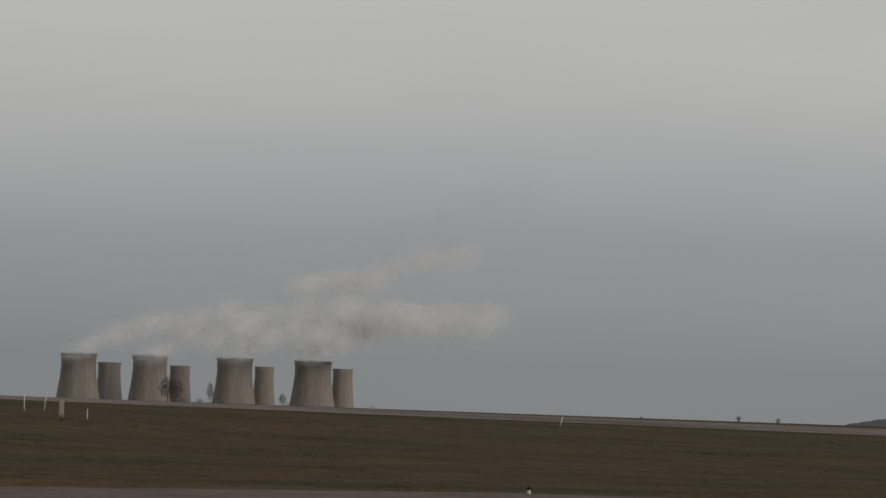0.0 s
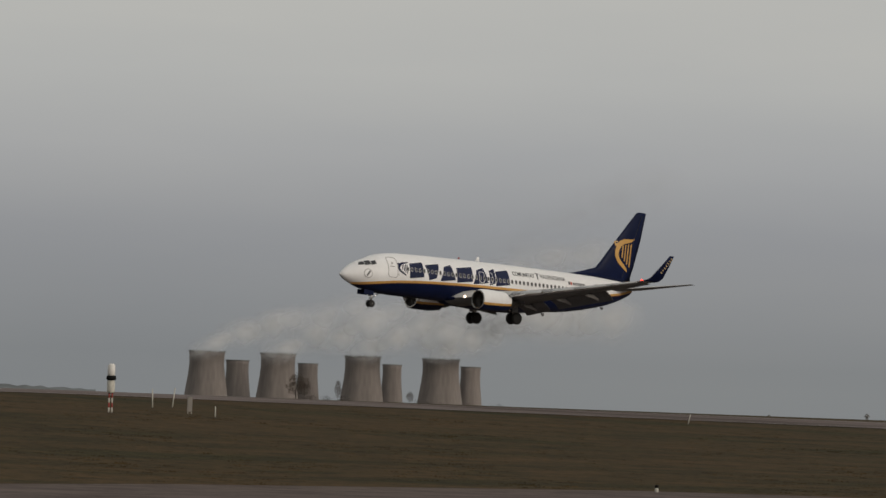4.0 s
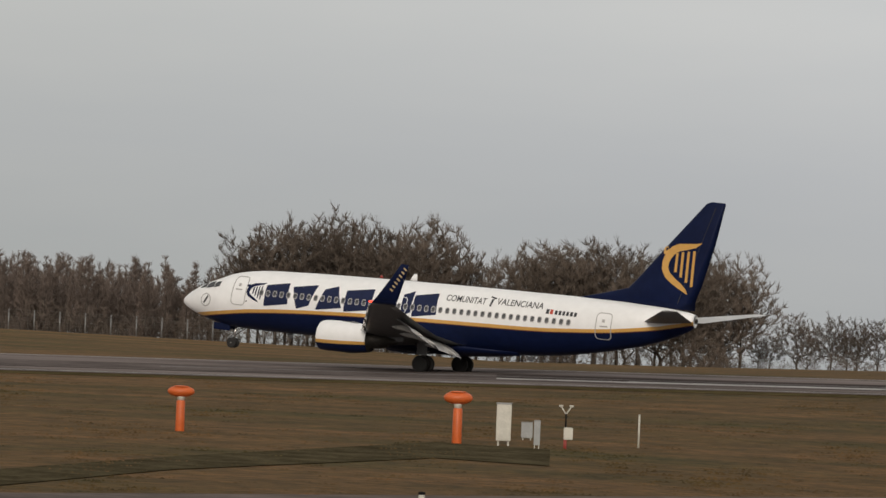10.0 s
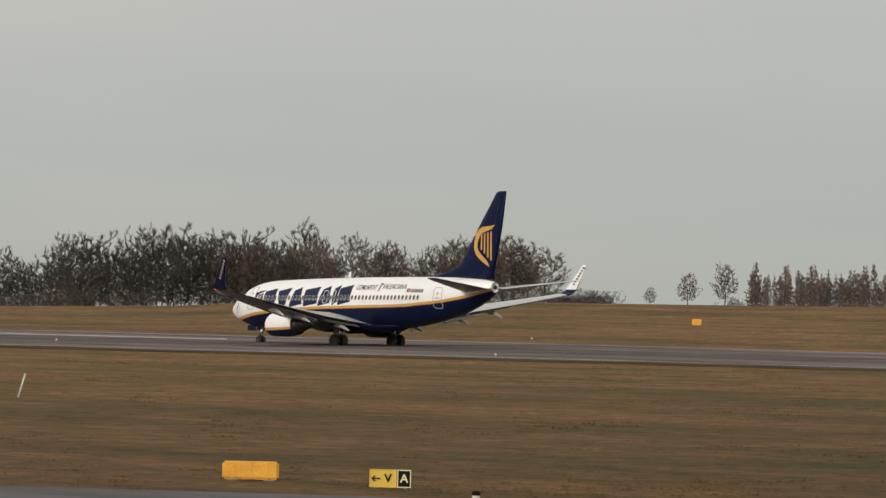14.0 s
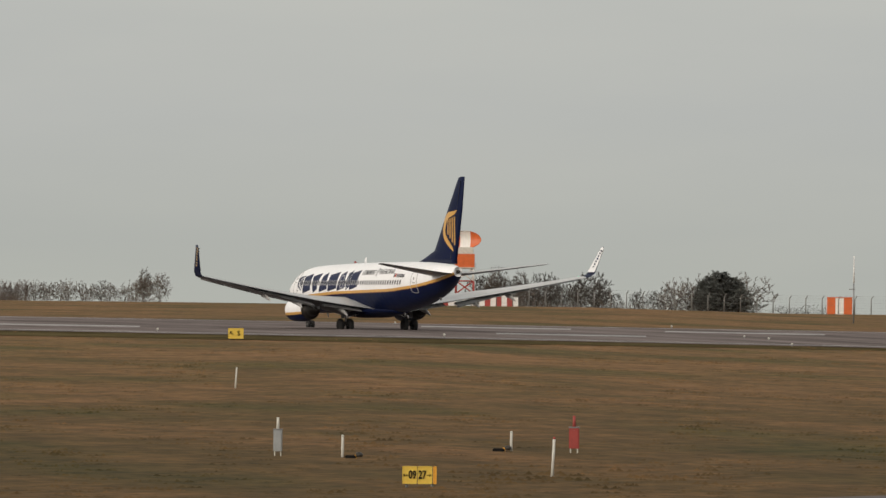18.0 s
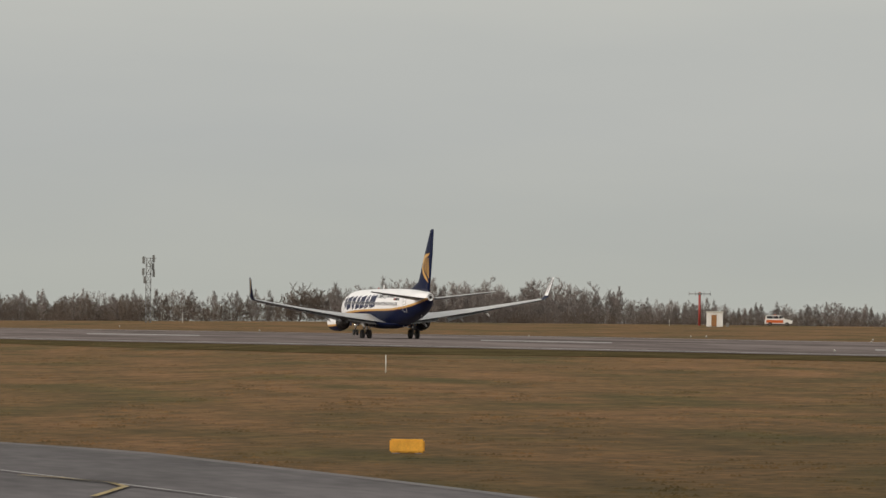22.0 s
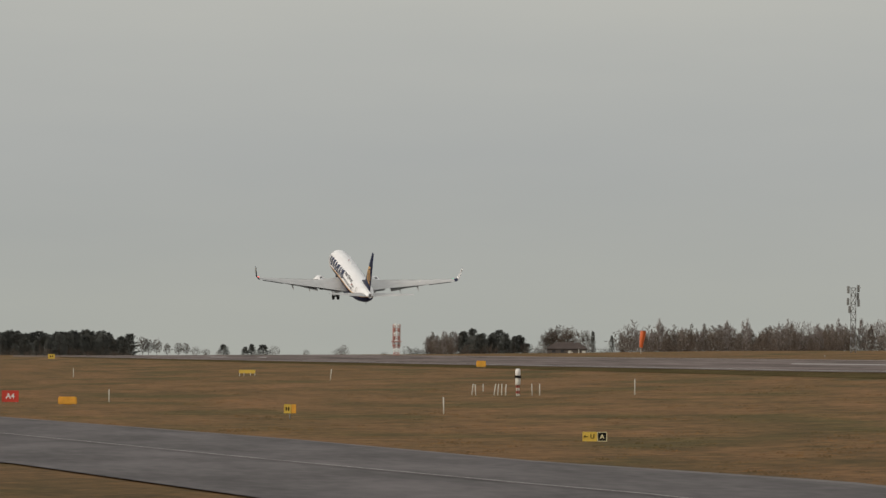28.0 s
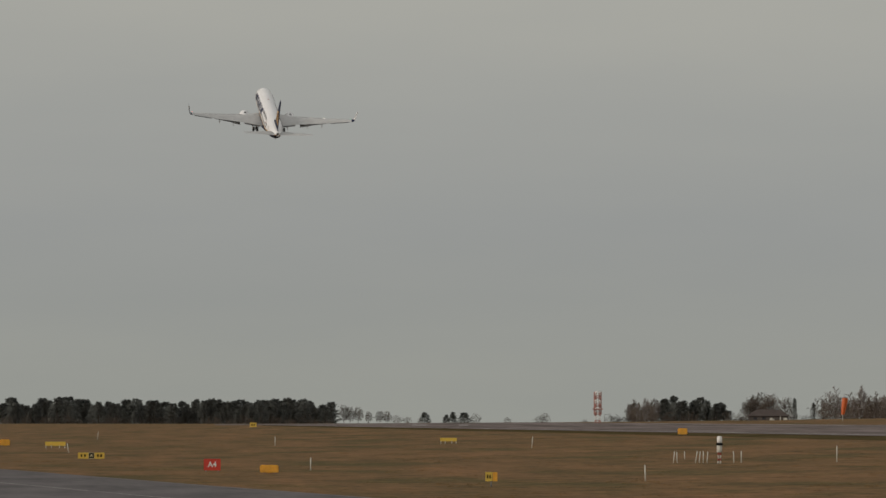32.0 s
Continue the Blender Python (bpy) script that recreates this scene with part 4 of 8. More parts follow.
def build_tail(plane):
    rings = [foil((s, 0, z), c, t, 0, "Y") for s, z, c, t in ((28.4, 5.82, 8.6, .25), (30.3, 6.30, 6.65, .4), (32.2, 6.85, 4.9, .62), (32.75, 7.45, 4.55, .66), (34.9, 10.1, 3.05, .8), (37.06, 12.70, 1.32, .9), (37.4, 12.84, .95, .6))]
    fin = part("tail_fin", loft(rings), NAVY_SKIN, plane, "navy tail fin with a gold emblem")
    part("rudder_line", loft([[Vector((NOSE_X - s, y, z)) for s, y in ((a, .13), (a + .03, .13), (a + .03, -.13), (a, -.13))] for a, z in ((35.75, 6.2), (37.75, 12.5))], smooth=False), LETTER_GREY, fin)

    def on_fin(side):
        def flat(points):
            bm = bmesh.new()
            vs = []
            for s, z in points:
                u = min(1, max(0, (z - 7.45) / 5.25))
                lead, c = 32.75 + u * 4.31, 4.55 - u * 3.23
                x = min(1, max(0, (s - lead) / c))
                t = float(np.interp(x, [0, .02, .08, .2, .4, .65, .85, 1], [0, .030, .058, .080, .085, .058, .026, .002])) * c * (.66 + u * .24)
                vs.append((NOSE_X - s, side * (t * (1 if side > 0 else .6) + .03), z))
            f = [bm.verts.new(v) for v in vs]
            g = [bm.verts.new((v[0], v[1] - side * .05, v[2])) for v in vs]
            bm.faces.new(f if side > 0 else f[::-1])
            for k in range(len(f)):
                j = (k + 1) % len(f)
                bm.faces.new((f[k], f[j], g[j], g[k]))
            bmesh.ops.recalc_face_normals(bm, faces=bm.faces)
            return part("emblem_shape", bm, GOLD_SKIN, fin)
        return flat
    for side in (1, -1):
        emblem(fin, lambda u, v: (34.35 + u * 2.7, 6.85 + v * 3.3), GOLD_SKIN, side, 0.02, on_fin(side))
        secs = [foil((s, y, z), c, 0.66, -.075) for s, y, z, c in ((33.3, .2, 4.80, 3.7), (34.0, 1.0, 4.86, 3.3), (37.85, 7.18, 5.80, 1.1))]
        lit_top(part("tailplane", mirrored(loft(secs), side), SHADED_GREY, plane))


def build_wheel(parent, at, radius, width, name="wheel"):
    w = new(name)
    w.parent = parent
    w.matrix_basis = pose(*at)
    part("tyre", lathe([(radius * .62, -width * .5), (radius * .9, -width * .5), (radius, -width * .28), (radius, width * .28), (radius * .9, width * .5), (radius * .62, width * .5)], 28, "Y"), TYRE, w)
    part("rim", lathe([(radius * .12, -width * .46), (radius * .5, -width * .32), (radius * .63, -width * .46), (radius * .63, width * .46), (radius * .5, width * .32), (radius * .12, width * .46)], 20, "Y"), HUB, w)
    return w


def build_gear(plane):
    nose = part("nose_leg", tube((15.45, 0, 1.7), (15.6, 0, .3), .085, .075), BARE_METAL, plane)
    tube_bm = tube((15.6, -.32, .34), (15.6, .32, .34), .05)
    part("axle", tube_bm, HUB, nose)
    part("drag_brace", tube((14.4, 0, 1.6), (15.5, 0, .85), .045), BARE_METAL, nose)
    part("torque_link", loft([[Vector((15.7 + d, y, z)) for y in (-.06, .06)] + [Vector((15.66 + d, y, z)) for y in (.06, -.06)] for d, z in ((0, .95), (.14, .68), (0, .42))], smooth=False), BARE_METAL, nose)
    for y in (-.2, .2):
        build_wheel(nose, (15.6, y, .34), .345, .2)
    for side in (1, -1):
        part("nose_gear_door", box(1.25, .05, .46, (16.3, side * .46, 1.12), .02), NAVY_SKIN, plane)
        part("taxi_light", lathe([(.02, 0), (.09, .02), (.09, .08)], 12, "X"), HUB, nose).location = (15.72, side * .12, 1.12)
        leg = part("main_leg", mirrored(tube((.1, 2.62, 2.2), (0, 2.86, .5), .13, .11), side), BARE_METAL, plane)
        part("axle", mirrored(tube((0, 2.3, .57), (0, 3.42, .57), .07), side), HUB, leg)
        part("side_brace", mirrored(tube((.1, 1.3, 1.7), (.05, 2.75, 1.15), .06), side), BARE_METAL, leg)
        part("drag_strut", mirrored(tube((.9, 2.6, 1.9), (.05, 2.8, .95), .05), side), BARE_METAL, leg)
        part("leg_door", mirrored(box(.75, .05, 1.0, (.1, 3.05, 1.15), .02), side), SHADED_GREY, leg)
        for y in (2.45, 3.28):
            build_wheel(leg, (0, side * y, .57), .565, .36)
        part("landing_light", mirrored(lathe([(.02, 0), (.13, .03), (.13, .1)], 12, "X"), side), WHITE_LAMP, plane).location = (NOSE_X - wing_lead(2.3) + .08, side * 2.3, wing_z(2.3) + .05)


airliner = thing("airliner", pose(922, 759, 35), "white and navy twin-jet airliner with gold stripe, wheels down", "airliner")
fuselage = build_fuselage(airliner)
build_cabin_fittings(fuselage)
for flank in (1, -1):
    build_wing(airliner, flank)
    build_engine(airliner, flank)
build_tail(airliner)
build_gear(airliner)


# ---- trees ----


class Sticks:
    """Tapered bars collected into one mesh."""

    def __init__(self):
        self.v, self.f = [], []

    def add(self, p0, p1, r0, r1, sides=3):
        d = (p1 - p0).normalized()
        a = d.orthogonal().normalized()
        b = d.cross(a)
        base = len(self.v)
        for p, r in ((p0, r0), (p1, r1)):
            for k in range(sides):
                t = k * math.tau / sides
                self.v.append(p + a * math.cos(t) * r + b * math.sin(t) * r)
        for k in range(sides):
            j = (k + 1) % sides
            self.f.append((base + k, base + j, base + sides + j, base + sides + k))

    def twig(self, p0, p1, r, rng):
        """One thin blade that tapers to a point."""
        d = (p1 - p0).normalized()
        a = (d.orthogonal().normalized() * rng.uniform(-1, 1) + d.cross(d.orthogonal()).normalized() * rng.uniform(-1, 1)).normalized() * r
        base = len(self.v)
        self.v += [p0 + a, p0 - a, p1]
        self.f.append((base, base + 1, base + 2))

    def leaf(self, p, d, size, rng):
        a = d.orthogonal().normalized() * size * 0.5
        base = len(self.v)
        self.v += [p + a, p - a, p + d * size, p + d * size * .4 + d.cross(a) * .9]
        self.f += [(base, base + 1, base + 2), (base, base + 3, base + 2)]

    def mesh(self, name):
        return sheet(name, self.v, self.f, True)


def bent(d, amount, rng):
    return (d + Vector((rng.uniform(-1, 1), rng.uniform(-1, 1), rng.uniform(-.6, .9))) * amount).normalized()


# crown by kind: half width, clear stem, branch points, stems, twigs at each point, twig thickness, twig length, outline
CROWNS = {"oak": (.54, .08, 640, 1, 13, 2.6, .66, "dome"), "tree": (.40, .13, 380, 1, 11, 2.3, .68, "dome"), "thicket": (.17, .03, 150, 1, 10, 2.6, .72, "spire"), "bush": (.58, .02, 200, 6, 13, 2.8, .7, "dome"),
          "scrubwood": (.38, .03, 220, 4, 13, 2.6, .66, "dome"), "far_scrub": (.44, .02, 200, 4, 9, 2.8, .85, "dome"), "far_sapling": (.24, .03, 150, 2, 10, 2.4, 1.1, "spire"), "tangle": (.62, .02, 44, 2, 8, 4.6, .9, "dome"),
          "mass": (.24, .02, 80, 1, 10, 4.5, .7, "spire")}


def grow(seed, kind):
    """One unit-height winter tree: branch points scattered through the crown are joined one by one to the nearest wood, and carry fine twigs."""
    rng = random.Random(seed)
    wide, clear, count, stems, sprays, thick, long, outline = CROWNS[kind]
    wide *= rng.uniform(.88, 1.12)
    drift = Vector((rng.uniform(0, 50), rng.uniform(0, 50), rng.uniform(0, 50)))
    nodes, parents, paths = [], [], []

    def add_node(p, parent):
        nodes.append(p)
        parents.append(parent)
        paths.append(0.0 if parent < 0 else paths[parent] + (p - nodes[parent]).length)
        return len(nodes) - 1

    for k in range(stems):
        lean = 0.0 if stems == 1 else rng.uniform(.15, .5) * wide
        a = rng.uniform(0, math.tau)
        last = add_node(Vector((lean * .25 * math.cos(a), lean * .25 * math.sin(a), -.03)), -1)
        top = (clear + (1 - clear) * (.72 if outline == "spire" else .34)) if stems == 1 else .3
        for q in range(1, 8):
            u = q / 7
            last = add_node(Vector((lean * (.25 + .75 * u) * math.cos(a) + rng.gauss(0, .010), lean * (.25 + .75 * u) * math.sin(a) + rng.gauss(0, .010), top * u)), last)
    points = []
    while len(points) < count:
        d = Vector((rng.uniform(-1, 1), rng.uniform(-1, 1), rng.uniform(-1, 1)))
        if d.length > 1 or d.length < .12:
            continue
        lobe = .84 + .30 * noise.noise(d.normalized() * 2.3 + drift) + .12 * noise.noise(d.normalized() * 5.0 + drift)
        u = (d.z + 1) / 2
        if outline == "spire":
            width = wide * lobe * (.35 + 1.6 * u - 1.75 * u * u)
            p = Vector((d.x * width, d.y * width, clear + (1 - clear) * u * (.9 + .1 * lobe)))
        else:
            flare = 1.0 if d.z > 0 else 1.08 if kind == "oak" else 1.2
            p = Vector((d.x * wide * lobe * flare, d.y * wide * lobe * flare, clear + (1 - clear) * (.44 + .56 * d.z * lobe if d.z > 0 else .44 + .44 * d.z)))
        points.append(p)
    points.sort(key=lambda p: p.x * p.x + p.y * p.y + (p.z - clear) ** 2)
    total = len(nodes) + count
    where, reach_of = np.zeros((total, 3)), np.zeros(total)
    for k, p in enumerate(nodes):
        where[k], reach_of[k] = p, paths[k]
    for p in points:
        n = len(nodes)
        gap = where[:n] - np.array(p)
        cost = np.sqrt((gap ** 2).sum(1)) + .22 * reach_of[:n] + np.maximum(0, gap[:, 2]) * 1.1
        j = int(cost.argmin())
        k = add_node(p, j)
        where[k], reach_of[k] = p, paths[k]
    area = [0.0] * total
    for k in range(total - 1, -1, -1):
        area[k] = max(area[k], .0011 ** 2.1)
        if parents[k] >= 0:
            area[parents[k]] += area[k]
    girth = [a ** (1 / 2.1) for a in area]
    fat = (.026 if kind == "oak" else .020 if kind == "tree" else .011) / max(girth)
    girth = [max(.0010, g * min(fat, 1.3)) for g in girth]
    wood, twigs = Sticks(), Sticks()
    for k in range(total):
        j = parents[k]
        if j < 0:
            continue
        p, q = nodes[j], nodes[k]
        r0, r1 = min(girth[j], girth[k] * 1.5), girth[k]
        if girth[k] > .006:
            wood.add(p, q, r0, r1, 6)
        elif girth[k] > .002:
            wood.add(p, q, r0, r1, 3)
        else:
            m = (p + q) / 2 + Vector((rng.gauss(0, 1), rng.gauss(0, 1), rng.gauss(.3, 1))) * (q - p).length * .09
            twigs.twig(p, m.lerp(q, .5), .0013 * min(thick, 2.4), rng)
            twigs.twig(m, q, .0011 * min(thick, 2.4), rng)
        if girth[k] < .0045 and p.z > .02:
            along_it = ((q - p).normalized() + (q - Vector((0, 0, .35))).normalized() * .5 + Vector((0, 0, 1.5 if kind == "far_sapling" else .5))).normalized()
            for _ in range(sprays):
                a = p.lerp(q, rng.uniform(.3, 1.0))
                e = a + bent(along_it, .75, rng) * rng.uniform(.035, .10) * long
                twigs.twig(a, e, .0011 * thick, rng)
                twigs.twig(a.lerp(e, rng.uniform(.3, .8)), e + bent(along_it, 1.0, rng) * rng.uniform(.01, .05) * long, .0009 * thick, rng)
    top = max(v.z for v in twigs.v)
    for st in (wood, twigs):
        st.v = [v / top for v in st.v]
    return wood.mesh("trunk"), twigs.mesh("crown")


def grow_evergreen(seed):
    """One unit-height pine: whorls of boughs with tufts of needles, tapering to an uneven top."""
    rng = random.Random(seed)
    wood, needles = Sticks(), Sticks()
    wood.add(Vector((0, 0, -.02)), Vector((0, 0, .95)), .022, .004, 6)
    lean = rng.uniform(.28, .46)
    for k in range(210):
        h = rng.random() ** .8 * .97
        a = rng.uniform(0, math.tau)
        lobe = 1 + .35 * noise.noise(Vector((math.cos(a) * 1.4, math.sin(a) * 1.4, h * 4 + seed * 9)))
        reach_out = lean * (1.02 - h) ** .62 * rng.uniform(.55, 1.05) * lobe + .012
        d = Vector((math.cos(a), math.sin(a), rng.uniform(-.05, .45))).normalized()
        p = Vector((0, 0, h))
        if k % 2:
            wood.add(p, p + d * reach_out, .004, .002, 3)
        for _ in range(10):
            q = p + d * reach_out * rng.uniform(.35, 1.05) + Vector((rng.gauss(0, .022), rng.gauss(0, .022), rng.gauss(0, .016)))
            needles.leaf(q, bent(d, .8, rng), rng.uniform(.022, .05), rng)
    return wood.mesh("trunk"), needles.mesh("crown")


STOCK = {kind: [grow(k * 7 + len(kind), kind) for k in range(n)] for kind, n in (("tree", 6), ("thicket", 5), ("bush", 3), ("scrubwood", 4), ("oak", 3), ("far_scrub", 4), ("far_sapling", 5))}
STOCK["evergreen"] = [grow_evergreen(k) for k in range(4)]
KIND_WORDS = {"oak": ("tree", "lone spreading tree, bare but for a few dead leaves", "tree", TWIG),
              "tree": ("tree", "bare winter tree with a dark spreading crown of twigs", "tree", TWIG),
              "thicket": ("young_tree", "slender young tree, bare and reddish brown, in a dense plantation", "tree", TWIG_RED),
              "bush": ("bush", "dense leafless bush at the airfield's edge", "bush", TWIG),
              "scrubwood": ("scrub_tree", "low bare scrub tree in the hedgerow", "tree", TWIG_RED),
              "evergreen": ("pine", "dark green pine in a distant wood, paled by painted haze", "tree", NEEDLE)}
KIND_WORDS["holly"] = ("evergreen_bush", "dense dark evergreen bush beyond the runway", "bush", HOLLY)
STOCK["holly"] = STOCK["evergreen"]
tree_rng = random.Random(5)


def plant(kind, az, r, height, group="", spread=1.0):
    name, words, category, crown_mat = KIND_WORDS[kind]
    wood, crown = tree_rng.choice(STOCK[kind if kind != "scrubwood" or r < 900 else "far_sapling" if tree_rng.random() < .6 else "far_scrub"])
    wide = tree_rng.uniform(.85, 1.2) * spread
    if kind == "oak" and az < -19:
        crown_mat = DEAD_LEAF
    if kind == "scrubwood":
        crown_mat = HEDGE_TWIG if r < 600 else TWIG if r > 1200 else HAZED_TWIG if r > 900 else crown_mat
    base = spot(az, r)
    turn = Matrix.Rotation(tree_rng.uniform(0, math.tau), 4, "Z")
    top = thing(name, Matrix.Translation(base) @ turn, words, category, group)
    for me, mat, part_name in ((wood, BARK, "trunk"), (crown, crown_mat, "crown")):
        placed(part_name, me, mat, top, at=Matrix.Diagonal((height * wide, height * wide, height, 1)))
    return top


MASS = [grow(60 + k, "mass") for k in range(4)]
TANGLE = [grow(50 + k, "tangle") for k in range(4)]


class Thicket:
    """Many small bare bushes joined into one mesh."""

    def __init__(self):
        self.spots = []

    def add(self, az, r, height, spread=1.0):
        self.spots.append((tree_rng.randrange(4), spot(az, r, -.16 * height), tree_rng.uniform(0, math.tau), height, height * spread * tree_rng.uniform(.85, 1.2)))

    def build(self, name, label, mat, kinds):
        verts, faces, count = [], [], 0
        stock = []
        for _, me in kinds:
            co = np.empty(len(me.vertices) * 3)
            me.vertices.foreach_get("co", co)
            fs = [tuple(f.vertices) for f in me.polygons]
            stock.append((co.reshape(-1, 3), [t for f in fs for t in ((f,) if len(f) == 3 else ((f[0], f[1], f[2]), (f[0], f[2], f[3])))]))
        for which, p, turn, tall, wide in self.spots:
            co, tris = stock[which]
            c, sn = math.cos(turn) * wide, math.sin(turn) * wide
            verts.append(np.stack((co[:, 0] * c - co[:, 1] * sn + p.x, co[:, 0] * sn + co[:, 1] * c + p.y, co[:, 2] * tall + p.z), 1))
            faces.append(np.array(tris) + count)
            count += len(co)
        allv, allf = np.concatenate(verts), np.concatenate(faces)
        me = bpy.data.meshes.new(name)
        me.vertices.add(len(allv))
        me.vertices.foreach_set("co", allv.ravel())
        me.loops.add(len(allf) * 3)
        me.loops.foreach_set("vertex_index", allf.ravel().astype(np.int32))
        me.polygons.add(len(allf))
        me.polygons.foreach_set("loop_start", np.arange(0, len(allf) * 3, 3, dtype=np.int32))
        me.update()
        me.validate()
        tagged(placed(name, me, mat), label, "scrub", kind="stuff")


undergrowth, far_scrub, ridge_scrub, hedge_row, plantation = Thicket(), Thicket(), Thicket(), Thicket(), Thicket()
THICKNESS = {"tree": 1.5, "scrubwood": 1.3, "thicket": 1.0, "bush": 1.4, "evergreen": 2.3}


def grove(kind, az0, az1, r, height, count):
    """A belt of trees between two bearings, with undergrowth at its foot."""
    deep = 0.03 * r
    belt = kind.replace("scrubwood", "hedgerow") + " belt"
    number = max(1, round(count * THICKNESS[kind] * (2.1 if kind == "scrubwood" and r > 1200 else 1.45 if kind == "scrubwood" and r > 900 else 1)))
    for k in range(number):
        az = az0 + (az1 - az0) * (k + tree_rng.uniform(.1, .9)) / number
        at, tall = r + tree_rng.uniform(-.3, 1) * deep, height * tree_rng.uniform({"evergreen": .45, "scrubwood": .55}.get(kind, .72), 1.08)
        if kind == "scrubwood" and r > 900 and k % 5 > 1:
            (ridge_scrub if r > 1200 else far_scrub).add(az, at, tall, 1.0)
        else:
            plant(kind, az, at, tall, belt, 1.25 if kind == "evergreen" else 1.0)
        if kind == "thicket":
            for _ in range(2):
                plantation.add(az0 + (az1 - az0) * tree_rng.random(), r + deep * tree_rng.uniform(.2, 1.3), height * tree_rng.uniform(.7, 1.02), .95)
    if kind in ("tree", "scrubwood", "thicket", "evergreen") and height > 2.2:
        span = radians(az1 - az0) * r
        for share, gap in ((.40, .36), (.22, .40)) if kind == "tree" and r < 760 else ((.48, .42), (.26, .5)) if r > 900 else ((.48, .6), (.26, .6)):
            low = height * share
            for k in range(max(1, int(span / (low * gap)))):
                undergrowth.add(az0 + tree_rng.random() * (az1 - az0), r - deep * tree_rng.uniform(0, .35), low * tree_rng.uniform(.6, 1.15))


def lone_tree(az, r, height, spread=1.0):
    return plant("tree" if r > 600 else "oak" if height > 2.6 else "bush", az, r, height, "", spread)


def hedge(az0, az1, r, height, count):
    """Low leafless bushes in a loose row."""
    for k in range(round(count * 2.2)):
        hedge_row.add(az0 + (az1 - az0) * tree_rng.random(), r + tree_rng.uniform(-4, 6), height * tree_rng.uniform(.35, .88), 1.2)


def plant_all():
    grove("scrubwood", -19.76, -15.79, 462, 2.9, 40)
    hedge(-19.9, -18.0, 456, 2.5, 40)
    hedge(-18.2, -16.4, 456, 1.9, 34)
    grove("thicket", 24.90, 27.30, 549, 8.1, 30)
    grove("thicket", 25.45, 32.07, 571, 8.7, 90)
    grove("thicket", 26.82, 36.25, 595, 8.3, 84)
    grove("thicket", 31.21, 37.15, 618, 7.9, 44)
    grove("tree", 23.08, 24.95, 533, 12.2, 6)
    grove("tree", 22.12, 23.45, 532, 12.7, 4)
    grove("tree", 19.29, 22.06, 531, 13.6, 9)
    grove("tree", 19.63, 21.85, 526, 12.2, 8)
    grove("tree", 22.63, 24.66, 527, 13.9, 7)
    grove("tree", 43.75, 45.19, 622, 10.9, 6)
    grove("tree", 42.85, 43.81, 610, 9.3, 5)
    grove("tree", 42.3, 42.95, 612, 5.8, 4)
    grove("thicket", 46.66, 48.47, 736, 6.4, 26)
    grove("tree", 45.58, 46.66, 655, 10.5, 5)
    grove("tree", 43.1, 45.58, 639, 11.0, 9)
    grove("tree", 50.53, 54.02, 697, 8.8, 15)
    grove("tree", 38.81, 42.12, 690, 7.5, 9)
    grove("thicket", 35.75, 37.12, 642, 6.4, 26)
    grove("tree", 38.91, 40.65, 666, 7.7, 5)
    grove("scrubwood", 55.57, 57.6, 729, 8.3, 18)
    grove("scrubwood", 53.06, 55.69, 698, 10.8, 26)
    grove("tree", 56.69, 57.21, 733, 7.8, 2)
    grove("bush", 59.14, 60.10, 749, 4.6, 5)
    grove("tree", 57.21, 58.90, 770, 6.5, 5)
    grove("bush", 63.41, 63.86, 771, 4.2, 2)
    grove("bush", 63.66, 64.14, 752, 4.9, 2)
    grove("scrubwood", 64.14, 66.12, 877, 5.2, 12)
    grove("bush", 63.20, 63.86, 771, 6.5, 3)
    grove("bush", 60.19, 60.58, 756, 5.5, 2)
    grove("scrubwood", 71.00, 74.30, 1001, 4.8, 30)
    grove("scrubwood", 64.87, 66.24, 839, 6.0, 12)
    grove("scrubwood", 74.49, 77.02, 1072, 8.9, 20)
    grove("scrubwood", 71.00, 74.49, 980, 4.8, 22)
    grove("bush", 69.85, 71.00, 896, 4.1, 8)
    grove("tree", 69.55, 69.91, 877, 5.5, 1)
    grove("scrubwood", 77.97, 80.49, 1255, 7.8, 22)
    grove("bush", 77.61, 78.00, 1188, 8.7, 3)
    grove("scrubwood", 74.47, 77.61, 1092, 9.8, 24)
    grove("scrubwood", 71.06, 74.47, 993, 5.1, 24)
    grove("tree", 82.33, 82.93, 1495, 8.0, 3)
    grove("scrubwood", 79.69, 82.03, 1358, 8.6, 18)
    grove("bush", 77.51, 78.12, 1200, 8.5, 4)
    grove("scrubwood", 75.41, 77.33, 1126, 9.9, 16)
    grove("scrubwood", 73.50, 75.41, 1064, 5.8, 14)
    grove("evergreen", 83.0, 83.75, 1598, 7.3, 10)
    grove("scrubwood", 83.78, 84.1, 1570, 8.0, 6)
    grove("tree", 83.64, 84.06, 1610, 8.2, 2)
    grove("tree", 82.44, 82.86, 1538, 8.7, 2)
    grove("bush", 81.65, 82.02, 1490, 6.8, 3)
    grove("scrubwood", 79.61, 81.71, 1395, 7.5, 24)
    grove("evergreen", 87.26, 88.64, 2260, 9.6, 18)
    grove("evergreen", 87.24, 90.78, 2578, 11.8, 44)
    grove("evergreen", 87.30, 90.80, 2640, 12.2, 40)
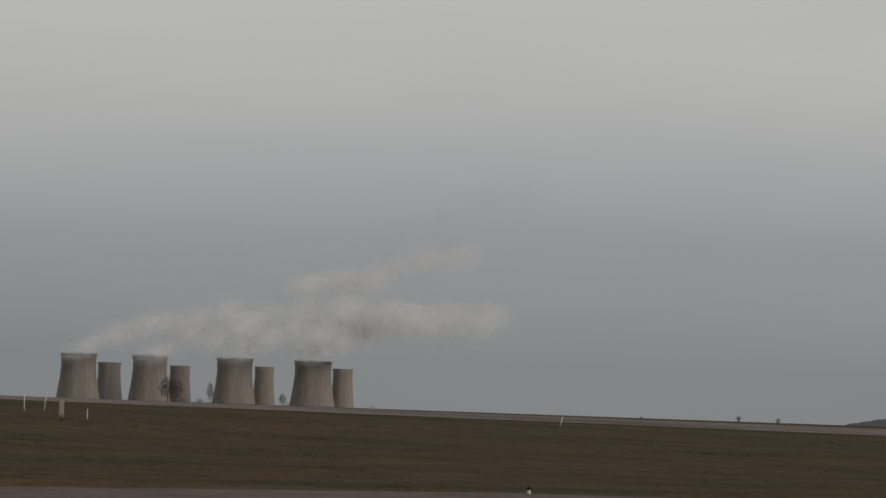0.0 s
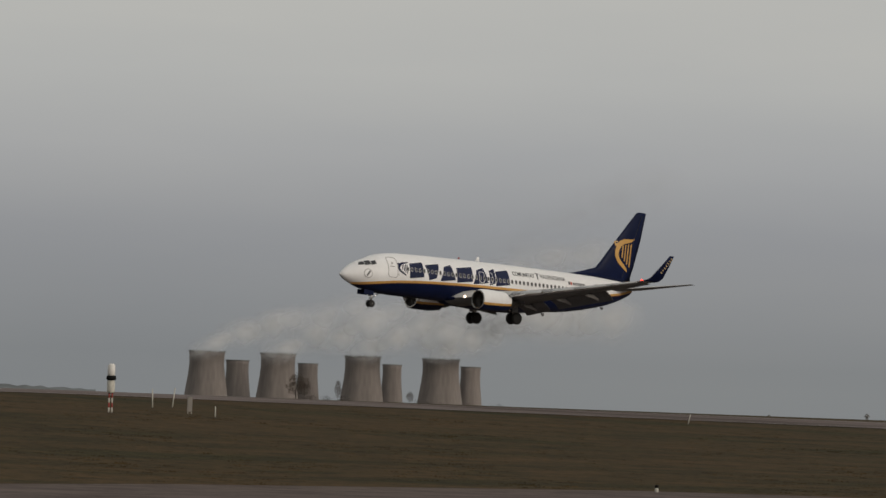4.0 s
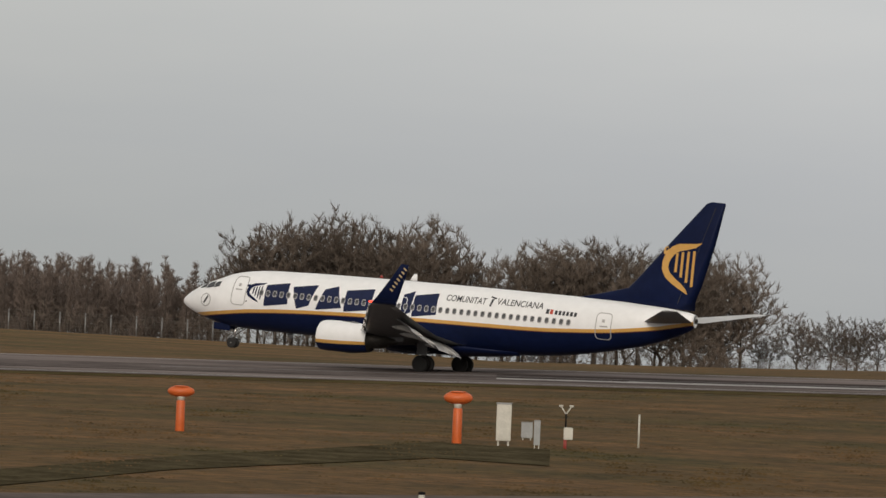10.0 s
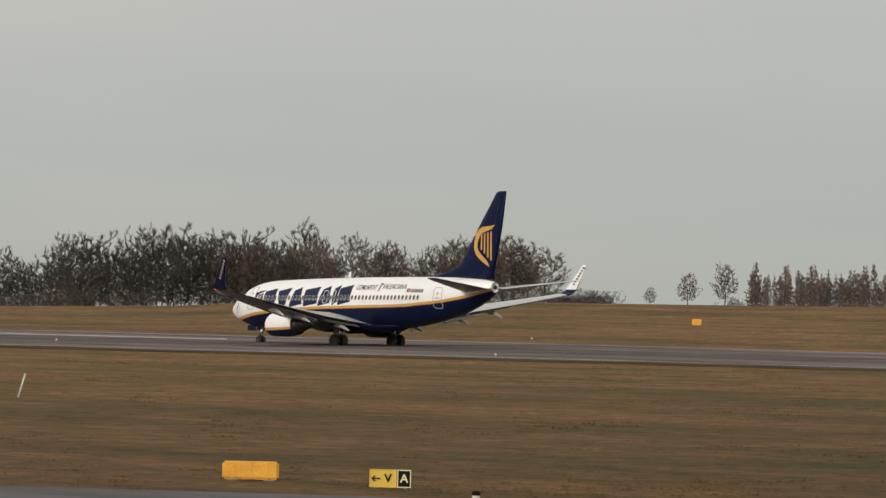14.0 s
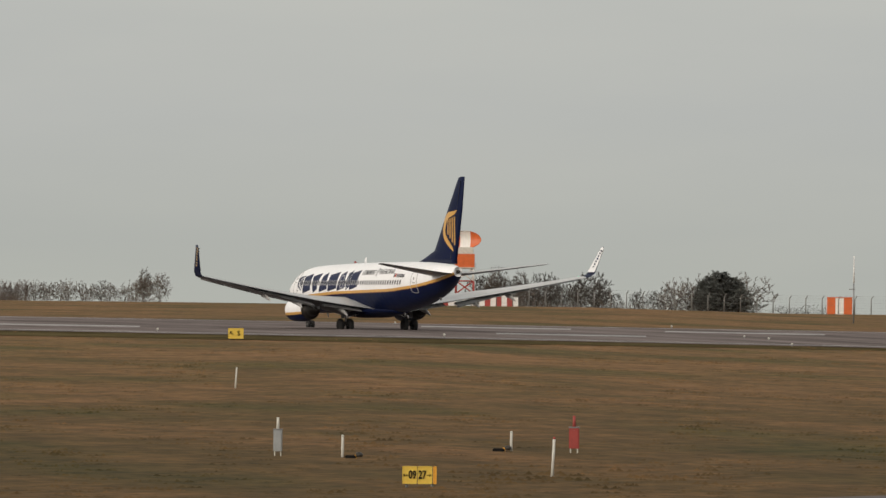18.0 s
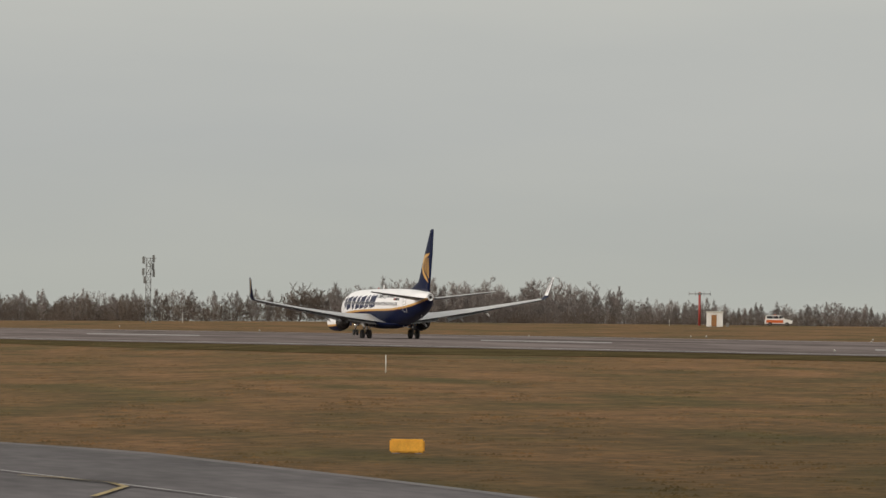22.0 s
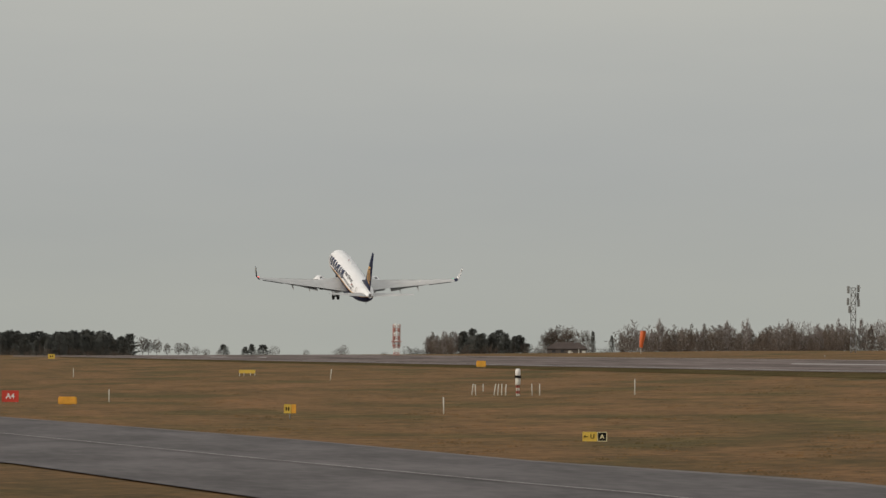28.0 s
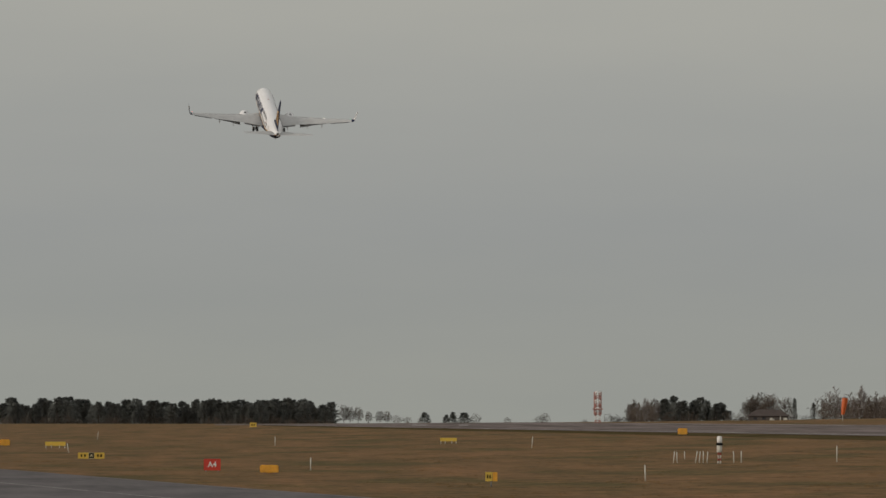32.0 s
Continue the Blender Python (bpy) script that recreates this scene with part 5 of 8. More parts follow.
    for kind, az, tall, spread in (("evergreen", 87.32, 6.6, 1.5), ("tree", 87.12, 7.6, .95), ("tree", 87.06, 7.0, .9), ("tree", 86.97, 7.3, .9), ("tree", 86.86, 5.2, .9), ("tree", 86.74, 5.6, 1.0),
                                   ("tree", 86.66, 5.4, 1.0), ("bush", 86.56, 3.8, 1.1), ("bush", 86.45, 3.2, 1.2), ("evergreen", 86.26, 4.6, 1.6), ("bush", 86.31, 2.2, 1.2), ("evergreen", 85.96, 4.6, 1.7),
                                   ("evergreen", 86.03, 3.6, 1.6), ("evergreen", 85.84, 4.5, 1.6), ("bush", 85.72, 4.4, 1.0), ("bush", 85.38, 2.8, 1.0), ("bush", 84.98, 4.6, .8), ("bush", 85.03, 3.4, 1.2), ("bush", 84.55, 1.9, 1.4)):
        plant(kind, az, 2050, tall, "trees on the far ridge", spread)
    for az, tall in ((82.32, 5.4), (82.12, 4.2)):
        plant("holly", az, 1330, tall, "", .45)
    hedge(84.05, 84.32, 1500, 3.4, 8)
    hedge(82.0, 82.95, 1310, 2.2, 26)
    grove("bush", 7.58, 8.15, 402, 3.6, 5)
    grove("bush", 3.76, 4.66, 420, 2.2, 7)
    grove("bush", -15.32, -14.76, 445, 3.8, 4)
    lone_tree(-24.81, 481, 6.8, 1.2)
    lone_tree(-24.15, 478, 2.3)
    lone_tree(-20.69, 449, 4.9, 1.15)
    lone_tree(-20.18, 445, 1.9)
    lone_tree(-21.80, 457, 1.8)
    lone_tree(-22.76, 465, 1.6)
    lone_tree(-21.27, 453, 1.7)
    lone_tree(-22.44, 463, 1.5)
    lone_tree(-24.12, 476, 2.1)
    lone_tree(-15.24, 430, 3.7)
    lone_tree(-12.39, 423, 3.3)
    lone_tree(-13.28, 425, 3.3)
    lone_tree(7.22, 406, 6.9)
    lone_tree(7.70, 407, 4.7)
    lone_tree(13.59, 410, 4.7)
    lone_tree(14.80, 410, 2.5)
    hedge(-15.0, -5.5, 462, 1.9, 100)
    hedge(-5.2, -1.2, 455, 2.2, 46)
    hedge(-7.2, -6.66, 458, 3.2, 8)
    hedge(-9.67, -9.0, 458, 3.2, 9)
    hedge(-15.4, -14.7, 450, 3.3, 5)
    hedge(3.7, 4.7, 440, 2.0, 16)
    hedge(-1.2, 3.6, 450, 1.3, 70)
    hedge(13.8, 15.6, 440, 2.2, 12)
    hedge(6.7, 9.0, 415, 1.8, 10)
    lone_tree(-3.32, 460, 2.7, .7)
    lone_tree(-13.26, 455, 2.8, .35)
    lone_tree(7.95, 410, 5.4, 1.0)
    lone_tree(7.0, 409, 6.4, .8)
    grove("tree", 18.9, 19.9, 545, 4.2, 3)
    grove("tree", 17.9, 18.9, 545, 6.2, 4)
    hedge(62.4, 63.4, 772, 2.2, 9)
    hedge(63.9, 64.3, 772, 2.3, 4)
    lone_tree(-32.33, 640, 3.3, .9)
    lone_tree(-32.42, 650, 3.0, .8)
    lone_tree(-32.78, 645, 2.7, .5)
    lone_tree(-33.55, 640, 1.5, .8)
    hedge(-34.6, -33.4, 640, .7, 6)
    hedge(-32.9, -32.2, 640, 1.0, 6)
    hedge(56.6, 58.8, 740, 4.0, 26)
    hedge(50.5, 56.5, 690, 3.4, 60)
    lone_tree(66.0, 800, 6.4, .8)
    lone_tree(65.75, 810, 6.2, .8)
    lone_tree(69.75, 880, 6.3, .5)
    grove("scrubwood", 57.3, 58.7, 735, 5.6, 12)
    hedge(55.0, 58.8, 725, 2.6, 60)
    lone_tree(50.95, 700, 9.3, 1.15)
    lone_tree(51.25, 705, 8.2, 1.0)
    hedge(49.86, 50.47, 700, 3.0, 12)
    lone_tree(49.5, 700, 2.7, .7)
    lone_tree(49.1, 700, 4.8, .75)
    lone_tree(48.7, 700, 6.2, .7)
    hedge(48.5, 48.8, 700, 2.2, 5)
    hedge(49.9, 50.6, 695, 3.2, 16)
    hedge(63.38, 63.88, 752, 5.4, 18)
    hedge(63.42, 63.84, 752, 3.6, 12)
    for az, tall in ((63.42, 4.3), (63.52, 5.0), (63.62, 5.6), (63.72, 5.0), (63.80, 4.2)):
        plant("holly", az, 747, tall, "", 1.7)



plant_all()
undergrowth.build("undergrowth", "tangled bare undergrowth at the foot of the trees", TWIG, TANGLE)
plantation.build("plantation_trees", "dense bare young trees deep in the plantation", TWIG_RED, MASS)
far_scrub.build("far_scrub", "bare scrub in the distant hedgerow, its colour greyed for haze", HAZED_TWIG, STOCK["far_scrub"][:2] + STOCK["far_sapling"][:2])
ridge_scrub.build("ridge_scrub", "dark bare scrub along the distant ridge", TWIG, STOCK["far_scrub"][:2] + STOCK["far_sapling"][:2])
hedge_row.build("hedge_scrub", "low bare scrub along the airfield fence", HEDGE_TWIG, TANGLE)


# ---- airfield things; each stands at a bearing and distance and faces the viewing mound ----


def stand(name, az, r, label, category, group="", sink=0.0, turn=0.0):
    return thing(name, Matrix.Translation(spot(az, r, -sink)) @ pose(0, 0, 0, 0, 0, az + turn), label, category, group)


SIGN_LOOK = {"red": (SIGN_RED, SIGN_WHITE), "black": (SIGN_BLACK, SIGN_CREAM), "yellow": (SIGN_YELLOW, SIGN_BLACK), "orange": (BLOCK_YELLOW, SIGN_BLACK)}


def arrow(parent, x, z, size, mat, way, slant=0):
    """A plain direction arrow: shaft and two barbs."""
    for a, b in (((-size * .5, 0), (size * .5, 0)), ((-size * .5, 0), (-size * .12, size * .3)), ((-size * .5, 0), (-size * .12, -size * .3))):
        p, q = Vector((a[0] * way, 0, a[1])), Vector((b[0] * way, 0, b[1]))
        bm = tube(p, q, size * .075, sides=6)
        ob = part("arrow", bm, mat, parent)
        ob.location, ob.rotation_euler = (x, -.11, z), (0, radians(slant), 0)


def sign(az, r, w, h, panels, legs=0.12, slant=0):
    words = " ".join(t.strip("<>") for t, _, _ in panels if t.strip("<>"))
    colours = " and ".join(dict.fromkeys(c for _, c, _ in panels))
    post_h = h * legs
    s = stand("taxiway_sign", az, r, f"{colours} sign" + (f" lettered {words}" if words else " with a worn face"), "sign", "airfield signs", sink=0.02)
    x = -w / 2
    face_h = h - post_h
    for text, colour, share in panels:
        pw = w * share
        back, ink = SIGN_LOOK[colour]
        panel = part("panel", box(pw - .02, .16, face_h, (x + pw / 2, 0, post_h), min(.02, face_h * .04)), back, s)
        rim_t = max(.025, face_h * .035)
        for sx, sz, px, pz in ((pw - .02, rim_t, x + pw / 2, post_h), (pw - .02, rim_t, x + pw / 2, post_h + face_h - rim_t), (rim_t, face_h, x + rim_t / 2 + .01, post_h), (rim_t, face_h, x + pw - rim_t / 2 - .01, post_h)):
            part("frame", box(sx, .19, sz, (px, 0, pz)), SIGN_CREAM if colour == "black" else back, panel)
        cx, cz = x + pw / 2, post_h + face_h * .5
        body = text.strip("<>")
        if not body and colour == "yellow":
            for side in (-1, 1):
                part("worn_mark", box(pw * .16, .03, face_h * .4, (cx + side * pw * .16, -.095, cz - face_h * .2)), SIGN_BLACK, panel)
        if body:
            th = face_h * .46
            me = lettering(body, th, .03)
            span = max(v.co.x for v in me.vertices) - min(v.co.x for v in me.vertices)
            room = pw * (.86 if text == body else .5)
            fit = min(1.0, room / span)
            if text.startswith("<"):
                arrow(panel, x + pw * .25, cz, pw * .3, ink, 1, slant)
                cx = x + pw * .68
            elif text.endswith(">"):
                arrow(panel, x + pw * .75, cz, pw * .3, ink, -1)
                cx = x + pw * .32
            placed("letters", me, ink, panel, at=pose(cx, -.098, cz, 90, 0, 0) @ Matrix.Diagonal((fit, 1, 1, 1)))
        x += pw
    for px in ((-w * .36, w * .36) if w > .9 else (0,)) + ((0,) if w > 3 else ()):
        part("leg", tube((px, 0, -.05), (px, 0, post_h + .05), .04, sides=8), GALV, s)


def marker_block(az, r, w, h):
    s = stand("marker_block", az, r, "faded orange-yellow plastic marker block lying on the grass", "marker", "marker blocks", sink=.02)
    body = part("body", box(w, w * .35, h * .86, (0, 0, h * .08), min(w, h) * .10), BLOCK_YELLOW, s)
    for x in (-w * .3, 0, w * .3):
        part("rib", box(w * .05, w * .37, h * .8, (x, 0, h * .1), .01), BLOCK_YELLOW, body)
    for x in (-w * .32, w * .32):
        part("foot", box(w * .2, w * .36, h * .12, (x, 0, -.02), .01), GALV, s)


def low_barrier(az, r, w, h):
    s = stand("low_barrier", az, r, "low yellow barrier board on short legs in the grass", "barrier", "marker blocks")
    part("board", box(w, .08, h * .62, (0, 0, h * .38), .02), SIGN_YELLOW, s)
    for x in (-w * .46, -w * .2, w * .2, w * .46):
        part("leg", box(.07, .1, h * .5, (x, 0, -.03)), POST_WHITE, s)


def marker_post(az, r, h, lean=0.0, tipped=False):
    s = stand("marker_post", az, r, "weathered white marker post" + (" with a red tip" if tipped else "") + (" leaning over" if abs(lean) > .15 else "") + " in the grass", "post", "marker posts")
    shaft = part("shaft", tube((0, 0, -.1), (lean * h, 0, h), .042, .038, 8), POST_WHITE, s)
    part("cap", tube((lean * h, 0, h), (lean * (h + .06), 0, h + .06), .044, .034, 8), RED_STEEL if tipped else POST_WHITE, s)
    if h > 1.1:
        part("band", tube((lean * h * .8, 0, h * .8), (lean * h * .86, 0, h * .86), .045, .045, 8), POST_WHITE, shaft)


def edge_marker(az, r, h):
    s = stand("edge_marker", az, r, "short cream edge marker with a black top beside the taxiway", "marker", "taxiway edge markers")
    part("stem", lathe([(.10, -.03), (.10, h * .5), (.085, h * .62)], 10), POST_WHITE, s)
    part("top", lathe([(.06, h * .62), (.11, h * .7), (.11, h * .92), (.05, h)], 10), SIGN_BLACK, s)


def edge_light(az, r):
    s = stand("edge_light", az, r, "small white runway edge light on a short stem", "light", "runway edge lights", sink=-.03)
    part("stem", tube((0, 0, -.05), (0, 0, .14), .04, .03, 8), GALV, s)
    part("lens", lathe([(.07, .14), (.085, .18), (.07, .25), (.02, .29)], 10), POST_WHITE, s)


def guard_light(az, r, w, h):
    s = stand("guard_light", az, r, "black runway guard light box with a glowing amber lamp", "light", "runway guard lights", sink=-.02)
    part("housing", box(w, w * .4, h * .7, (0, 0, h * .25), .03), SIGN_BLACK, s)
    for x, m in ((-w * .26, DARK_METAL), (w * .26, AMBER_LAMP)):
        bm = lathe([(w * .11, 0), (w * .11, .05), (w * .06, .09)], 16, "Y")
        bmesh.ops.scale(bm, vec=(1, -1, 1), verts=bm.verts)
        part("visor", box(w * .34, w * .3, .03, (x, -w * .3, h * .83), .01), SIGN_BLACK, s)
        part("lamp", bm, m, s).location = (x, -w * .2, h * .6)
        part("leg", tube((x, 0, -.03), (x, 0, h * .27), .04, sides=8), GALV, s)


def approach_box(az, r, w, h):
    s = stand("approach_light_box", az, r, "white and orange approach slope light box on legs", "light", "approach slope boxes")
    body = part("body", box(w, w * .9, h * .42, (0, 0, h * .55), .03), ORANGE, s)
    part("lid", box(w * 1.06, w * .95, h * .12, (0, 0, h * .93), .02), POST_WHITE, body)
    for x in (-w * .22, w * .22):
        part("leg", tube((x, 0, -.05), (x, 0, h * .57), .05, sides=8), POST_WHITE, s)


def visibility_lamp(az, r, w, h):
    s = stand("visibility_sensor", az, r, "bright orange visibility sensor, a fat head on a round column", "sensor", "visibility sensors")
    part("column", lathe([(w * .15, -.05), (w * .17, 0), (w * .16, h * .66), (w * .14, h * .68)], 16), ORANGE, s)
    part("collar", lathe([(w * .11, h * .66), (w * .14, h * .74), (w * .18, h * .79)], 16), POST_WHITE, s)
    bm = bmesh.new()
    bmesh.ops.create_uvsphere(bm, u_segments=20, v_segments=12, radius=1)
    for f in bm.faces:
        f.smooth = True
    bmesh.ops.scale(bm, vec=(w * .5, w * .34, h * .13), verts=bm.verts)
    bmesh.ops.translate(bm, vec=(0, 0, h * .88), verts=bm.verts)
    head = part("head", bm, ORANGE, s)
    part("top_plate", lathe([(w * .3, h * .985), (w * .26, h * 1.0), (w * .1, h * 1.01)], 18), ORANGE, head)


def cabinet(az, r, w, h, mat, label, stalk=False):
    s = stand("equipment_cabinet" if w < 1.5 else "block_building", az, r, label, "cabinet" if w < 1.5 else "building", "equipment cabinets" if w < 1.5 else "")
    legs = h * (.12 if w < 1.5 else 0)
    body_h = (h - legs) * (.62 if stalk else 1)
    body = part("body", box(w, w * .7 if w < 1.5 else w * .6, body_h, (0, 0, legs), min(w, h) * .04), mat, s)
    part("door", box(w * .78, .03, body_h * .84, (0, -(w * .35 if w < 1.5 else w * .3) - .005, legs + body_h * .07), .008), mat, body)
    part("roof", box(w * 1.08, (w * .78 if w < 1.5 else w * .66), h * .04, (0, 0, legs + body_h), .01), GALV, body)
    if stalk:
        part("stalk", tube((0, 0, legs + body_h), (0, 0, h), w * .18, w * .14, 10), POST_WHITE if mat is GREY_BOX else mat, s)
        for k in range(3):
            part("mark", box(w * .5, .02, .05, (0, -w * .37, legs + body_h * (.3 + .2 * k))), POST_WHITE, body)
    if legs:
        for x in (-w * .34, w * .34):
            part("leg", box(w * .12, w * .2, legs + .08, (x, 0, -.06)), POST_WHITE, s)


def wind_vane(az, r, w, h):
    s = stand("wind_sensor", az, r, "small wind sensor mast, red below, with white cups", "sensor")
    part("pole", tube((0, 0, h * .45), (0, 0, h * .8), .035, sides=8), SIGN_BLACK, s)
    part("base", tube((0, 0, -.05), (0, 0, h * .28), .07, sides=8), RED_STEEL, s)
    part("box", box(w * .7, w * .5, h * .27, (w * .22, 0, h * .22), .02), POST_WHITE, s)
    for d in (-1, 1):
        part("arm", tube((0, 0, h * .78), (d * w * .38, 0, h * .95), .03, sides=6), POST_WHITE, s)
        part("cup", lathe([(.03, 0), (.08, .03), (.09, .10)], 10), POST_WHITE, s).location = (d * w * .4, 0, h * .93)


def fallen_fixture(az, r, w, h):
    s = stand("low_light_fitting", az, r, "low dark light fitting half sunk in the grass", "light", "low fittings")
    part("base", box(w * .6, w * .4, h * .4, (-w * .15, 0, -.02), .03), SIGN_BLACK, s)
    part("lens", lathe([(.10, 0), (.12, .08), (.06, .14)], 10), DARK_METAL, s).location = (w * .3, 0, h * .15)
    part("clamp", box(w * .14, w * .2, h * .5, (w * .12, 0, -.02), .02), BLOCK_YELLOW, s)


def beacon_mast(az, r, w, h, head):
    s = stand("beacon_mast", az, r, f"white and red beacon mast with a {head} headed lamp", "beacon")
    for k, m in enumerate((POST_WHITE, RED_STEEL, POST_WHITE, RED_STEEL)):
        for x in (-w * .14, w * .14):
            part("leg", tube((x, 0, h * .1 * k - .05), (x, 0, h * .1 * (k + 1)), .06, sides=8), m, s)
    part("body", lathe([(w * .30, h * .40), (w * .36, h * .43), (w * .36, h * .64), (w * .3, h * .66)], 16), POST_WHITE, s)
    part("neck", lathe([(w * .40, h * .66), (w * .48, h * .70), (w * .40, h * .75)], 16), SIGN_BLACK, s)
    part("drum", lathe([(w * .30, h * .75), (w * .36, h * .78), (w * .34, h * .96), (w * .2, h)], 16), SIGN_WHITE, s)


def cone(az, r, w, h):
    s = stand("traffic_cone", az, r, "orange traffic cone on the grass", "cone", "traffic cones")
    part("base", box(w, w, h * .07, (0, 0, -.01), .02), ORANGE, s)
    part("cone", lathe([(w * .38, h * .06), (w * .2, h * .55), (w * .07, h)], 14), ORANGE, s)


def striped_box(az, r, w, h):
    s = stand("striped_marker_hut", az, r, "orange and white striped equipment hut beyond the runway", "hut", "striped huts")
    for k in range(3):
        part("stripe", box(w / 3, w * .8, h, (-w / 3 + k * w / 3, 0, 0), .02), SIGN_WHITE if k == 1 else ORANGE, s)
    part("roof", box(w * 1.03, w * .84, h * .04, (0, 0, h), .01), ORANGE, s)
    part("side_panel", box(.05, w * .5, h * .8, (-w * .52, 0, h * .1)), SIGN_WHITE, s)


def striped_barrier(az, r, w, h):
    s = stand("striped_barrier", az, r, "red and white striped barrier boards", "barrier", "striped barriers")
    n = max(5, int(w / .7))
    for k in range(n):
        part("board", box(w / n, .2 + .1 * (k % 2), h * (1 if k % 3 else .86), (-w / 2 + (k + .5) * w / n, 0, 0), .01), RED_STEEL if k % 2 else SIGN_WHITE, s)
    part("rail", box(w * .98, .1, h * .1, (0, .16, h * .7)), GALV, s)


def lattice(s, w, h, z0, mats, bays, round_r=.06):
    """Four legs with crossed braces, in painted bands."""
    for k in range(bays):
        m = mats[k % len(mats)]
        a, b = z0 + h * k / bays, z0 + h * (k + 1) / bays
        wa, wb = w * (1 - .12 * k / bays), w * (1 - .12 * (k + 1) / bays)
        for x, y in ((-1, -1), (1, -1), (1, 1), (-1, 1)):
            part("leg", tube((x * wa / 2, y * wa / 2, a), (x * wb / 2, y * wb / 2, b), round_r, sides=6), m, s)
        for y in (-1, 1):
            part("brace", tube((-wa / 2, y * wa / 2, a), (wb / 2, y * wb / 2, b), round_r * .7, sides=6), m, s)
            part("brace", tube((wa / 2, y * wa / 2, a), (-wb / 2, y * wb / 2, b), round_r * .7, sides=6), m, s)
            part("brace", tube((-wb / 2, y * wb / 2, b), (wb / 2, y * wb / 2, b), round_r * .7, sides=6), m, s)


def radar_tower(az, r, w, h):
    s = stand("radar_tower", az, r, "red and white radar tower with a turning oval dish", "radar tower")
    tw = w * .66
    lattice(s, tw, h * .50, 0, [SIGN_WHITE, RED_STEEL, SIGN_WHITE], 3, .16)
    cab = part("cabin", box(tw * 1.04, tw * 1.04, h * .185, (0, 0, h * .5), .05), ORANGE, s)
    part("deck", box(tw * 1.2, tw * 1.2, h * .012, (0, 0, h * .5), .01), POST_WHITE, cab)
    for x in (-1, 1):
        part("rail", box(.05, tw * 1.15, h * .06, (x * tw * .58, 0, h * .51)), GALV, cab)
    part("pedestal", box(tw * .9, tw * .7, h * .09, (0, 0, h * .685), .08), POST_WHITE, s)
    # the dish turns; its stripes stay on it
    dish = new("dish")
    dish.parent = s
    dish.matrix_basis = pose(0, 0, h * .875)
    n = 24
    for name, x0, x1, m in (("dish_side", -1, -.32, ORANGE), ("dish_centre", -.32, .32, SIGN_WHITE), ("dish_side", .32, 1, ORANGE)):
        verts, faces = [], []
        cols, rows = 6, 12
        for i in range(cols + 1):
            u = x0 + (x1 - x0) * i / cols
            tall = math.sqrt(max(0, 1 - u * u * .98))
            for j in range(rows + 1):
                v = (-1 + 2 * j / rows) * tall
                for back in (0, 1):
                    verts.append((u * w * .58, (u * u + v * v) * .45 - .35 + back * .12, v * h * .115))
        q = (rows + 1) * 2
        for i in range(cols):
            for j in range(rows):
                a = i * q + j * 2
                faces += [(a, a + q, a + q + 2, a + 2), (a + 1, a + 3, a + q + 3, a + q + 1)]
        for i in range(cols):
            for j in (0, rows):
                a = i * q + j * 2
                faces.append((a, a + 1, a + q + 1, a + q))
        placed(name, sheet(name, verts, faces, True), m, dish)
    part("feed_arm", tube((0, 0, -h * .09), (0, -w * .4, -h * .05), .06, sides=8), GALV, dish)
    part("feed_horn", box(w * .2, w * .12, h * .025, (0, -w * .42, -h * .06), .03), GALV, dish)
    return dish


def tank(az, r, w, h, mat, label):
    s = stand("storage_tank", az, r, label, "tank", "storage tanks")
    wall = part("wall", lathe([(w * .5, -.2), (w * .5, h * .94), (w * .49, h * .95)], 28), mat, s)
    part("roof", lathe([(w * .51, h * .94), (w * .5, h * .97), (w * .1, h), (.02, h)], 28), mat, s)
    for k in range(3):
        part("band", lathe([(w * .505, h * (.2 + .3 * k)), (w * .51, h * (.215 + .3 * k)), (w * .505, h * (.23 + .3 * k))], 28), GALV, wall)
    if w > 5:
        part("vent", box(w * .12, w * .1, h * .22, (w * .2, 0, h * .97), .02), DULL_GREY, s)
        for x in (.1, .3):
            part("handrail", tube((w * x, -w * .05, h), (w * x, -w * .05, h * 1.22), .05, sides=6), GALV, s)


def hut(az, r, w, h):
    s = stand("white_hut", az, r, "small white equipment hut with a brown door", "hut")
    body = part("wall", box(w, w * .8, h * .9, (0, 0, 0), .03), SIGN_WHITE, s)
    part("roof", box(w * 1.08, w * .9, h * .1, (0, 0, h * .9), .02), POST_WHITE, s)
    part("door", box(w * .32, .06, h * .76, (-w * .04, -w * .4 - .02, .04), .01), material("tan_door_paint", (0.30, 0.14, 0.05), 0.6, vary=0.2), body)
    part("side_post", box(w * .18, .3, h * .28, (w * .78, 0, -.03), .02), CONCRETE, s)


def t_aerial(az, r, w, h):
    s = stand("cross_aerial", az, r, "red steel pole with a wide T-shaped aerial", "aerial")
    part("pole", tube((0, 0, -.1), (0, 0, h), .22, .2, 10), RED_STEEL, s)
    part("cross_arm", tube((-w / 2, 0, h * .95), (w / 2, 0, h * .95), .07, sides=8), GALV, s)
    for x in (-.48, -.2, .2, .48):
        part("element", tube((w * x, 0, h * .9), (w * x, 0, h * 1.02), .04, sides=6), GALV, s)
    part("head", box(.7, .4, .35, (0, 0, h * .92), .04), DULL_GREY, s)


